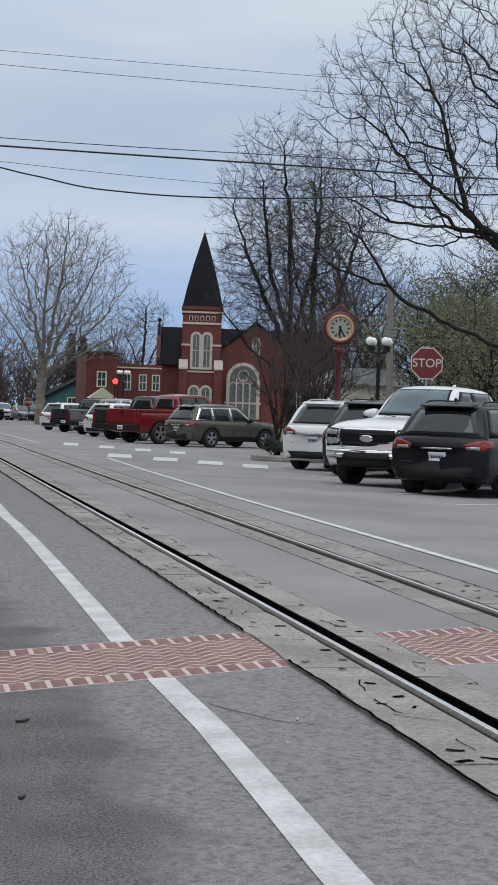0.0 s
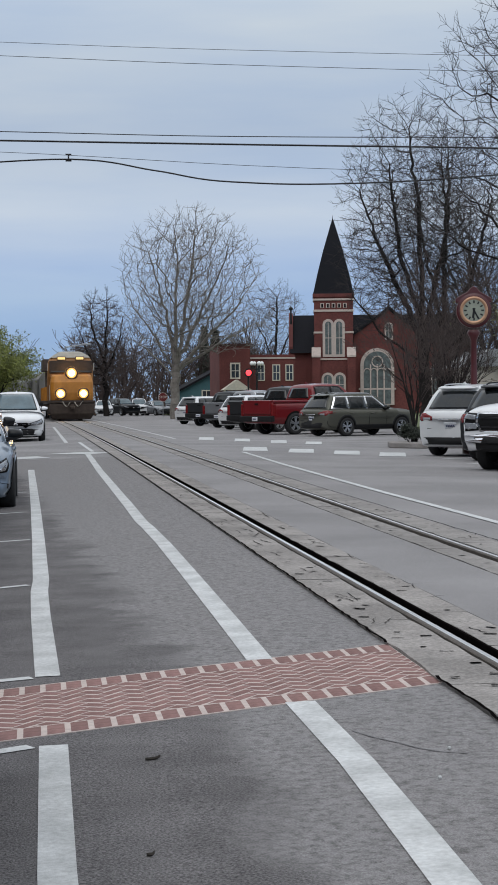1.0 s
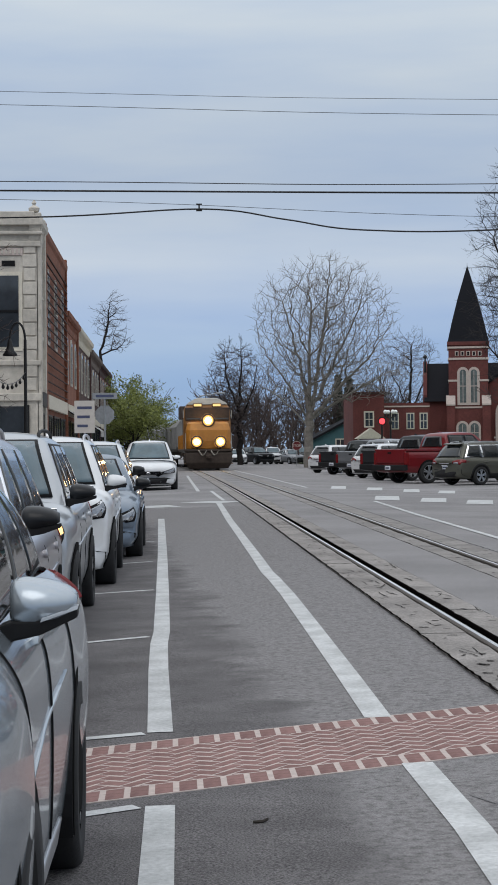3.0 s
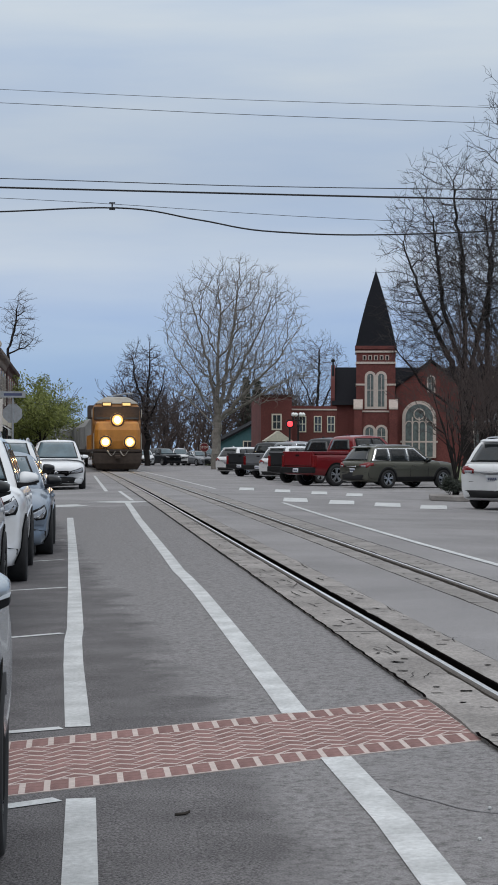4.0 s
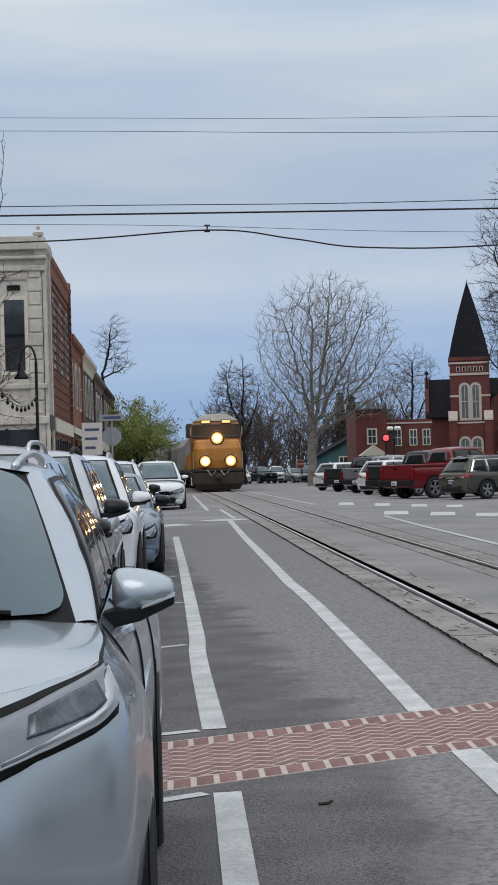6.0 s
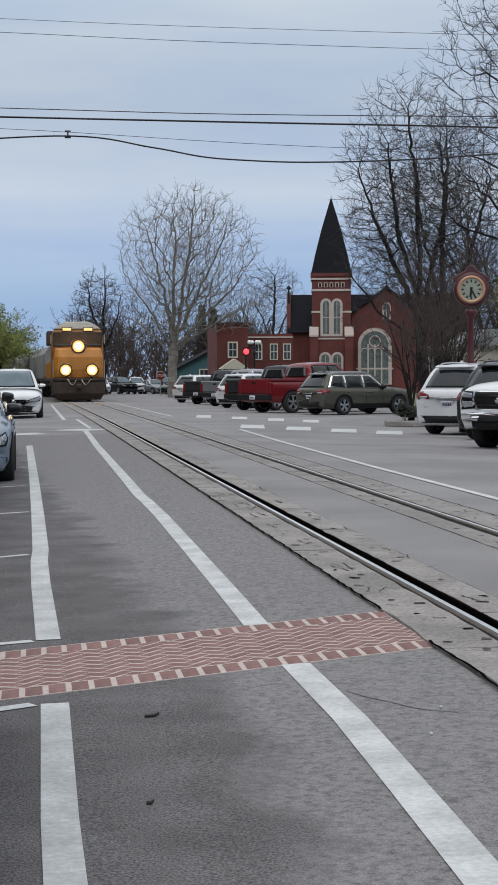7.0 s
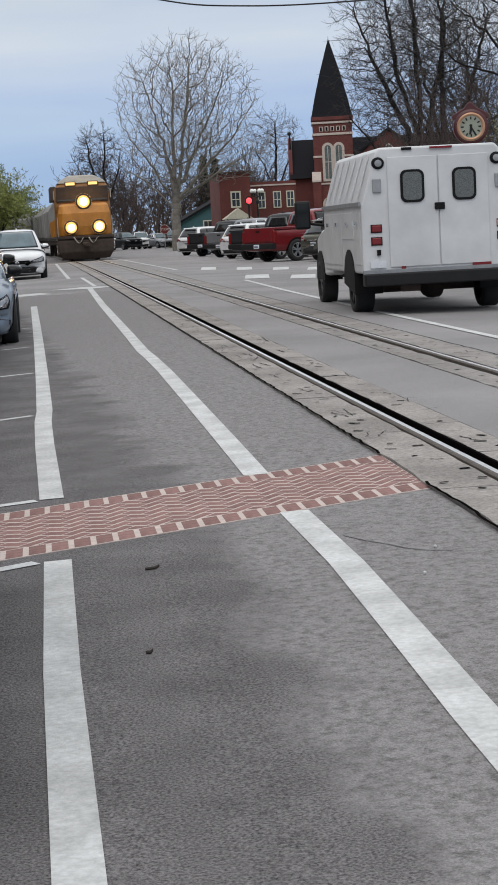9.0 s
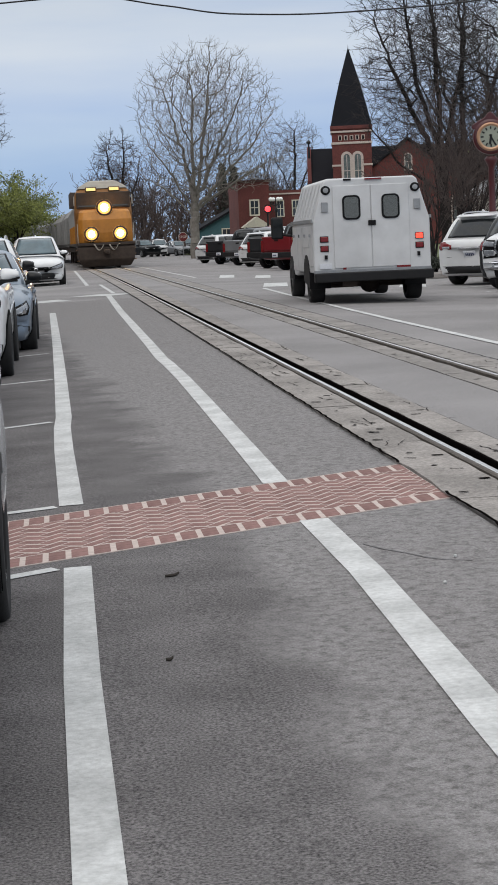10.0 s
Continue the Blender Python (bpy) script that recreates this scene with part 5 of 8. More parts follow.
M["trimstone"] = mat("pale_stone_trim", (0.50, 0.42, 0.38), 0.85, var=0.12, scale=8)
M["slate"] = mat("slate_roof", (0.013, 0.0135, 0.017), 0.9, spec=0.15, var=0.25, scale=14, bump=0.3, bscale=30)
M["leaded"] = mat("leaded_glass", (0.11, 0.13, 0.13), 0.25, var=0.4, scale=2.5)
M["winglass"] = mat("window_glass", (0.035, 0.042, 0.05), 0.08, var=0.3, scale=1.2, spec=0.7)
M["cream"] = mat("cream_trim", (0.62, 0.57, 0.47), 0.7, var=0.1, scale=6)
M["browntrim"] = mat("brown_cornice_paint", (0.16, 0.12, 0.10), 0.8, var=0.2, scale=4)
M["bluepaint"] = mat("teal_clapboard", (0.045, 0.115, 0.13), 0.8, var=0.1, scale=4)
M["iron"] = mat("black_iron", (0.016, 0.016, 0.017), 0.5, 0.4, var=0.2, scale=10)
M["galv"] = mat("galvanised_steel", (0.30, 0.31, 0.32), 0.5, 0.6, var=0.12, scale=8)
M["polewood"] = mat("weathered_pole_wood", (0.20, 0.18, 0.16), 0.9, var=0.2, scale=6, stretch=(4, 4, 0.4))


def arch_pts(x0, x1, z0, z1, n=10):
    """A round-headed opening as (x, z) points."""
    r, c = (x1 - x0) / 2, (x0 + x1) / 2
    return [(x0, z0), (x1, z0)] + [(c + r * math.cos(math.pi * k / n), z1 - r + r * math.sin(math.pi * k / n)) for k in range(n + 1)]


def window(parent, x, z0, z1, w, y, frame_mat, arched=False, d=-1, name="window", mullions=1, glass="winglass", fr=0.09):
    """A window on the face y of its thing, looking along d: stone surround, glass, bars."""
    bm = bmesh.new()
    pts = arch_pts(x - w / 2 - fr, x + w / 2 + fr, z0 - fr, z1 + fr) if arched else [(x - w / 2 - fr, z0 - fr), (x + w / 2 + fr, z0 - fr), (x + w / 2 + fr, z1 + fr), (x - w / 2 - fr, z1 + fr)]
    prism(bm, [(px, y - d * 0.05, pz) for px, pz in pts], (0, d * 0.11, 0))
    wd = part(name, bm, frame_mat, parent)
    bm = bmesh.new()
    pts = arch_pts(x - w / 2, x + w / 2, z0, z1) if arched else [(x - w / 2, z0), (x + w / 2, z0), (x + w / 2, z1), (x - w / 2, z1)]
    prism(bm, [(px, y + d * 0.062, pz) for px, pz in pts], (0, d * 0.012, 0))
    part("pane", bm, M[glass], wd)
    for k in range(mullions):
        bm = bmesh.new()
        px = x - w / 2 + w * (k + 1) / (mullions + 1)
        box(bm, px - 0.025, px + 0.025, min(y + d * 0.07, y + d * 0.10), max(y + d * 0.07, y + d * 0.10), z0, z1 - (w * 0.2 if arched else 0))
        part("glazing_bar", bm, frame_mat, wd)
    bm = bmesh.new()
    zz = (z0 + z1) / 2
    box(bm, x - w / 2, x + w / 2, min(y + d * 0.07, y + d * 0.10), max(y + d * 0.07, y + d * 0.10), zz - 0.03, zz + 0.03)
    part("glazing_bar", bm, frame_mat, wd)
    return wd


def build_church():
    # local frame: x across, y away from the street corner, origin under the tower's middle
    c = empty("church", Matrix.Translation((24.25, 152, 0.2)) @ Matrix.Rotation(radians(-9), 4, "Z"), "red brick church with a dark slate spire and pale stone trim", "church")
    tw = 1.72
    bm = bmesh.new()
    box(bm, -tw, tw, -tw, tw, 0, 10.3)
    part("tower", bm, M["redbrick"], c, "square red brick tower")
    for z0, z1, o in ((7.05, 7.22, 0.05), (8.95, 9.15, 0.06), (9.95, 10.12, 0.10), (10.25, 10.55, 0.12), (4.7, 4.85, 0.05)):
        bm = bmesh.new()
        box(bm, -tw - o, tw + o, -tw - o, tw + o, z0, z1)
        part("string_course", bm, M["trimstone"] if z0 < 10.2 else M["redbrick"], c, "pale stone band", bevel=0.02)
    for k in range(5):
        bm = bmesh.new()
        x = -1.0 + k * 0.5
        box(bm, x - 0.16, x + 0.16, -tw - 0.03, -tw + 0.02, 9.3, 9.72)
        lv = part("louvre", bm, M["trimstone"], c)
        bm = bmesh.new()
        box(bm, x - 0.09, x + 0.09, -tw - 0.045, -tw - 0.028, 9.33, 9.66)
        part("opening", bm, M["seal"], lv)
    for x in (-0.48, 0.48):
        window(c, x, 5.2, 8.1, 0.55, -tw, M["trimstone"], True, glass="leaded", fr=0.22)
    for x in (-0.55, 0.5):
        window(c, x, 1.7, 3.4, 0.7, -tw, M["trimstone"], True, glass="leaded", fr=0.2)
    for x in (-1.55, 1.55):
        bm = bmesh.new()
        box(bm, x - 0.36, x + 0.36, -tw - 0.30, -tw + 0.02, 0, 5.0)
        prism(bm, [(x - 0.36, -tw - 0.30, 5.0), (x - 0.36, -tw, 5.0), (x - 0.36, -tw, 5.6)], (0.72, 0, 0))
        part("buttress", bm, M["redbrick"], c)
        bm = bmesh.new()
        prism(bm, [(x - 0.40, -tw - 0.36, 4.95), (x - 0.40, -tw + 0.01, 5.70), (x - 0.40, -tw + 0.01, 5.85), (x - 0.40, -tw - 0.36, 5.1)], (0.8, 0, 0))
        part("buttress_cap", bm, M["trimstone"], c)
    # spire: square, slightly bell-cast
    bm = bmesh.new()
    rings = []
    for z, w in ((10.5, 1.82), (10.75, 1.74), (12.2, 1.43), (14.4, 0.88), (16.4, 0.30), (17.3, 0.03)):
        rings.append([Vector((sx * w, sy * w, z)) for sx, sy in ((-1, -1), (1, -1), (1, 1), (-1, 1))])
    loft(bm, rings)
    part("spire", bm, M["slate"], c, "steep dark slate spire")
    bm = bmesh.new()
    cyl(bm, (0, 0, 17.1), (0, 0, 17.6), 0.04, 0.01, n=6)
    part("finial", bm, M["slate"], c)
    # nave behind the tower, gable end to the left of it
    bm = bmesh.new()
    box(bm, -3.7, 12, 1.0, 14, 0, 5.6)
    part("nave_wall", bm, M["redbrick"], c)
    bm = bmesh.new()
    prism(bm, [(-3.9, 0.6, 5.4), (-3.9, 3.4, 8.9), (-3.9, 9.5, 8.9), (-3.9, 14.3, 5.4)], (16.2, 0, 0))
    part("nave_roof", bm, M["slate"], c, "dark slate nave roof")
    bm = bmesh.new()
    prism(bm, [(-4.0, 0.9, 0), (-4.0, 0.9, 6.0), (-4.0, 3.0, 9.1), (-4.0, 5.1, 6.0), (-4.0, 5.1, 0)], (0.35, 0, 0))
    part("gable", bm, M["redbrick"], c)
    bm = bmesh.new()
    cyl(bm, (-3.8, 1.2, 8.0), (-3.8, 1.2, 9.4), 0.13, 0.06, n=8)
    lathe(bm, [(0.02, 0.0), (0.2, 0.12), (0.2, 0.25), (0.02, 0.42)], (-3.8, 1.2, 9.2), (0, 0, 1), 8)
    part("pinnacle", bm, M["iron"], c)
    # transept with the great arched window
    bm = bmesh.new()
    prism(bm, [(1.8, -0.6, 0), (7.8, -0.6, 0), (7.8, -0.6, 6.9), (4.9, -0.6, 9.1), (1.8, -0.6, 6.9)], (0, 7, 0))
    part("transept", bm, M["redbrick"], c)
    for (xa, za), (xb, zb) in (((1.5, 6.7), (4.9, 9.25)), ((4.9, 9.25), (8.1, 6.7))):
        bm = bmesh.new()
        prism(bm, [(xa, -0.8, za), (xb, -0.8, zb), (xb, -0.8, zb + 0.22), (xa, -0.8, za + 0.22)], (0, 7.4, 0))
        part("roof_slope", bm, M["slate"], c)
    bm = bmesh.new()
    cyl(bm, (4.9, -0.6, 9.2), (4.9, -0.6, 10.0), 0.1, 0.04, n=8)
    part("pinnacle", bm, M["iron"], c)
    bm = bmesh.new()
    prism(bm, [(x, -0.62, z) for x, z in arch_pts(2.35, 5.35, 0.7, 5.75, 14)], (0, -0.16, 0))
    big = part("great_window", bm, M["trimstone"], c, "round-headed stained window with pale stone tracery")
    bm = bmesh.new()
    prism(bm, [(x, -0.79, z) for x, z in arch_pts(2.65, 5.05, 0.8, 5.45, 14)], (0, -0.02, 0))
    part("pane", bm, M["leaded"], big)
    for x in (3.25, 3.85, 4.45):
        bm = bmesh.new()
        box(bm, x - 0.06, x + 0.06, -0.90, -0.80, 0.8, 4.3)
        part("tracery", bm, M["trimstone"], big)
    for x in (2.95, 3.55, 4.15, 4.75):
        bm = bmesh.new()
        for k in range(8):
            a0, a1 = math.pi * k / 8, math.pi * (k + 1) / 8
            cyl(bm, (x + 0.3 * math.cos(a0), -0.86, 3.6 + 0.34 * math.sin(a0)), (x + 0.3 * math.cos(a1), -0.86, 3.6 + 0.34 * math.sin(a1)), 0.05, n=5)
        part("tracery", bm, M["trimstone"], big)
    bm = bmesh.new()
    for k in range(14):
        a0, a1 = 2 * math.pi * k / 14, 2 * math.pi * (k + 1) / 14
        cyl(bm, (3.85 + 0.48 * math.cos(a0), -0.86, 4.55 + 0.48 * math.sin(a0)), (3.85 + 0.48 * math.cos(a1), -0.86, 4.55 + 0.48 * math.sin(a1)), 0.06, n=5)
    part("rose", bm, M["trimstone"], big)
    bm = bmesh.new()
    box(bm, 2.2, 5.5, -0.82, -0.6, 2.05, 2.2)
    part("sill", bm, M["trimstone"], c)
    window(c, 4.9, 6.6, 7.9, 0.5, -0.6, M["trimstone"], True, glass="leaded", fr=0.12)
    # low wing to the right
    bm = bmesh.new()
    box(bm, 7.8, 12.5, 0.2, 10, 0, 6.2)
    part("wing", bm, M["redbrick"], c)
    for x in (9.2, 11.0):
        window(c, x, 1.6, 4.2, 0.9, 0.2, M["trimstone"], True, glass="leaded", fr=0.15)


def build_red_buildings():
    b = empty("brick_building", Matrix.Translation((14.1, 141, 0.1)), "two-storey red brick building with pale framed windows", "building")
    bm = bmesh.new()
    box(bm, -1.25, 1.3, 0, 8, 0, 5.85)
    part("wall", bm, M["redbrick"], b)
    bm = bmesh.new()
    box(bm, -1.35, 1.4, -0.1, 8.1, 5.8, 6.0)
    part("parapet", bm, M["darkbrick"], b)
    window(b, 0.05, 3.2, 4.3, 0.6, 0, M["cream"], fr=0.12)
    bm = bmesh.new()
    box(bm, 1.3, 5.2, 1.0, 9, 0, 5.1)
    part("wing", bm, M["redbrick"], b)
    for x in (2.3, 3.6, 4.7):
        window(b, x, 3.0, 4.2, 0.5, 1.0, M["cream"], fr=0.08)
    bm = bmesh.new()
    box(bm, 1.3, 5.2, 0.94, 1.02, 4.75, 4.87)
    part("string_course", bm, M["trimstone"], b)
    # little gabled porch in front
    bm = bmesh.new()
    prism(bm, [(-1.2, -2.0, 2.15), (0.0, -2.0, 3.0), (1.2, -2.0, 2.15)], (0, 2.2, 0))
    part("porch_gable", bm, M["cream"], b, "cream gabled porch roof")
    for x in (-1.0, 1.0):
        bm = bmesh.new()
        box(bm, x - 0.1, x + 0.1, -1.9, -1.7, 0, 2.2)
        part("porch_post", bm, M["cream"], b)
    h = empty("house", Matrix.Translation((12.2, 158, 0.0)), "small teal clapboard house with a pitched roof", "house")
    bm = bmesh.new()
    prism(bm, [(-1.4, 0, 0), (2.6, 0, 0), (2.6, 0, 3.6), (2.4, 0, 4.2), (-1.4, 0, 2.2)], (0, 8, 0))
    part("wall", bm, M["bluepaint"], h)
    bm = bmesh.new()
    prism(bm, [(-1.9, -0.3, 1.95), (2.55, -0.3, 4.3), (2.55, -0.3, 4.5), (-1.9, -0.3, 2.15)], (0, 8.6, 0))
    part("roof", bm, M["slate"], h)
    window(h, 1.2, 1.2, 2.3, 0.7, 0, M["cream"])
    g = empty("pavilion", Matrix.Translation((18.2, 71, 0)), "low pale pavilion with a white gabled roof behind the lamps", "pavilion")
    bm = bmesh.new()
    box(bm, -1.6, 1.6, 0, 4, 0, 2.85)
    part("wall", bm, M["limestone"], g)
    bm = bmesh.new()
    prism(bm, [(-2.0, -0.3, 2.8), (-0.9, -0.3, 3.55), (0.9, -0.3, 3.55), (2.0, -0.3, 2.8)], (0, 4.6, 0))
    part("roof", bm, M["galv"], g)


def facade(y0, y1, h, wall, label, xf=-8.0, bays=3, storeys=2, cornice="cream", name="shop_building", trim="limestone", brackets=True, over=1.0):
    """A street-front building: its face is the plane x = xf, between y0 and y1."""
    c = empty(name, Matrix.Translation((xf, (y0 + y1) / 2, 0.05)) @ Matrix.Rotation(radians(90), 4, "Z"), label, "building", "shopfront row")
    # local: x runs along the street (+x = +y of the street), the face looks along -y
    L = (y1 - y0) / 2
    bm = bmesh.new()
    box(bm, -L, L, 0.0, 9, 0, h)
    part("wall", bm, M[wall], c)
    bm = bmesh.new()
    rings = []
    for z, o in ((h - 0.75, 0.05), (h - 0.6, 0.12), (h - 0.25, 0.2), (h - 0.12, 0.42), (h + 0.08, 0.46), (h + 0.10, 0.1)):
        o *= over
        rings.append([Vector((-L - min(o, 0.15), -o, z)), Vector((L + min(o, 0.15), -o, z)), Vector((L + min(o, 0.15), 0.3, z)), Vector((-L - min(o, 0.15), 0.3, z))])
    loft(bm, rings)
    part("cornice", bm, M[cornice], c, "moulded cornice")
    if brackets:
        for k in range(int(L * 2 / 0.9) + 1):
            bm = bmesh.new()
            x = -L + 0.3 + k * 0.9
            if x > L - 0.1:
                break
            prism(bm, [(x, -0.02, h - 0.75), (x, -0.36 * over, h - 0.14), (x, -0.02, h - 0.14)], (0.14, 0, 0))
            part("bracket", bm, M[cornice], c)
    for sx in (-L + 0.22, L - 0.22):
        bm = bmesh.new()
        box(bm, sx - 0.22, sx + 0.22, -0.14, 0.05, 0, h + 0.35)
        part("pilaster", bm, M[wall], c, bevel=0.02)
    sh = h / storeys
    for s in range(1, storeys):
        for k in range(bays):
            x = -L + (2 * L) * (k + 0.5) / bays
            window(c, x, s * sh + 0.75, s * sh + sh * 0.72, min(1.1, 1.1 * L / bays), 0, M[trim], arched=(wall != "limestone"), fr=0.14)
    # shop front: windows, door, signboard, awning
    for k in range(bays):
        x = -L + (2 * L) * (k + 0.5) / bays
        window(c, x, 0.55, 2.7, 1.5 * L / bays, 0, M["iron"], name="shop_window", mullions=2, fr=0.08)
    bm = bmesh.new()
    box(bm, -L * 0.9, L * 0.9, -0.16, 0.0, 3.0, 3.55)
    part("signboard", bm, M["cream" if wall != "limestone" else "iron"], c)
    return c


M["awning"] = mat("awning_cloth", (0.55, 0.55, 0.52), 0.85, var=0.15, scale=3)


def build_street_front():
    facade(14, 29, 8.6, "redbrick2", "red brick shop building with a dark bracketed cornice", cornice="darkbrick", bays=4)
    facade(29, 44.8, 9.2, "darkbrick", "brown brick shop building with a heavy bracketed cornice", xf=-8.15, cornice="browntrim", bays=4)
    p = facade(63.5, 66.2, 10.0, "limestone", "pale limestone corner building with tall windows", xf=-7.15, cornice="limestone", bays=1, over=0.5)
    L = 1.35
    # end wall that looks back down the street
    for z in (4.9,):
        for yy in (1.1,):
            bm = bmesh.new()
            box(bm, -L - 0.05, -L + 0.04, yy - 0.52, yy + 0.52, 5.1, 8.1)
            w = part("window", bm, M["cream"], p)
            bm = bmesh.new()
            box(bm, -L - 0.075, -L - 0.052, yy - 0.38, yy + 0.38, 5.25, 7.95)
            part("pane", bm, M["winglass"], w)
            bm = bmesh.new()
            box(bm, -L - 0.10, -L - 0.077, yy - 0.38, yy + 0.38, 6.55, 6.65)
            part("glazing_bar", bm, M["seal"], w)
    for k in range(11):
        for yy in (0.30, 1.95, 3.1):
            bm = bmesh.new()
            o = 0.05 if k % 2 else 0.0
            box(bm, -L - 0.06, -L + 0.02, yy - 0.22 - o, yy + 0.22 + o, 3.6 + k * 0.52, 4.07 + k * 0.52)
            part("quoin", bm, M["limestone"], p, bevel=0.02)
    for z0, z1, o in ((9.05, 9.25, 0.12), (9.5, 9.62, 0.2), (9.85, 10.12, 0.24), (4.55, 4.75, 0.10), (3.2, 3.5, 0.12)):
        bm = bmesh.new()
        box(bm, -L - o, -L + 0.02, -o, 9, z0, z1)
        part("end_cornice", bm, M["limestone"], p, bevel=0.03)
    bm = bmesh.new()
    box(bm, -L - 0.1, -L + 0.35, -0.12, 0.35, 10.1, 10.32)
    lathe(bm, [(0.05, 0), (0.20, 0.08), (0.22, 0.2), (0.05, 0.32), (0.10, 0.40), (0.02, 0.52)], (-L + 0.12, 0.12, 10.32), (0, 0, 1), 10)
    part("urn", bm, M["limestone"], p, "carved stone urn on the parapet")
    bm = bmesh.new()
    box(bm, -L - 0.06, -L + 0.02, 0.4, 2.6, 0.4, 3.0)
    sw = part("shop_window", bm, M["winglass"], p)
    for yy in (0.4, 1.5, 2.6):
        bm = bmesh.new()
        box(bm, -L - 0.085, -L - 0.02, yy - 0.05, yy + 0.05, 0.4, 3.05)
        part("frame", bm, M["iron"], sw)
    bm = bmesh.new()
    box(bm, -L - 0.07, -L + 0.02, 0.55, 1.75, 8.72, 9.0)
    fr = part("frieze", bm, M["trimstone"], p, "carved stone frieze panel", bevel=0.02)
    for k in range(7):
        bm = bmesh.new()
        box(bm, -L - 0.10, -L - 0.06, 0.65 + k * 0.16, 0.72 + k * 0.16, 8.78, 8.95)
        part("carving", bm, M["limestone"], fr, bevel=0.01)
    bm = bmesh.new()
    box(bm, -L - 0.045, -L + 0.02, 0.85, 1.35, 8.32, 8.52)
    part("vent", bm, M["seal"], p)
    bm = bmesh.new()
    box(bm, -L - 0.12, -L + 0.30, 0.1, 9, 10.12, 10.38)
    part("parapet", bm, M["limestone"], p, bevel=0.03)
    tower = facade(66.4, 80.6, 10.0, "redbrick2", "tall orange-red brick shop building", xf=-7.15, cornice="redbrick2", bays=3, over=0.35, brackets=False)
    for k in range(16):
        bm = bmesh.new()
        box(bm, -7.0, 7.0, -0.155, -0.10, 3.7 + k * 0.36, 3.74 + k * 0.36)
        part("joint", bm, M["darkbrick"], tower)
    facade(80.9, 92, 7.9, "redbrick2", "orange-red brick shop building", xf=-7.2, over=0.6, cornice="redbrick2", bays=3)
    facade(92.3, 108, 7.9, "darkbrick", "dark brick shop building with a pale bracketed cornice", xf=-7.25, over=0.7, cornice="cream", bays=4)
    facade(108.3, 124, 7.6, "darkbrick", "dark brick shop building with a brown bracketed cornice", xf=-7.3, over=0.7, cornice="browntrim", bays=4)
    facade(124.3, 152, 7.8, "redbrick", "red brick building at the end of the row", xf=-7.45, over=0.6, cornice="darkbrick", bays=6)
    # striped awning over the pavement
    a = empty("awning", Matrix.Translation((-7.1, 84, 0)), "white and dark striped shop awning", "awning")
    for k in range(9):
        bm = bmesh.new()
        y = -3.4 + k * 0.75
        prism(bm, [(0.05, y, 3.3), (1.6, y, 2.3), (1.6, y, 2.02), (1.55, y, 2.02), (1.55, y, 2.26), (0.05, y, 3.24)], (0, 0.745, 0))
        part("stripe", bm, M["awning"] if k % 2 else M["seal"], a)


# ---------------------------------------------------------------- street furniture
M["clockred"] = mat("dark_red_enamel", (0.060, 0.006, 0.009), 0.45, var=0.12, scale=5, coat=0.15)
M["clockface"] = mat("cream_clock_face", (0.27, 0.29, 0.235), 0.5, var=0.10, scale=5)
M["gold"] = mat("gold_rim", (0.45, 0.26, 0.16), 0.4, 0.5, var=0.1)
M["globe"] = mat("white_glass_globe", (0.78, 0.78, 0.76), 0.25, var=0.04, scale=4)
M["signred"] = mat("stop_sign_red", (0.125, 0.013, 0.013), 0.5, var=0.1, scale=6)
M["signwhite"] = mat("sign_white", (0.50, 0.46, 0.42), 0.5, var=0.06)


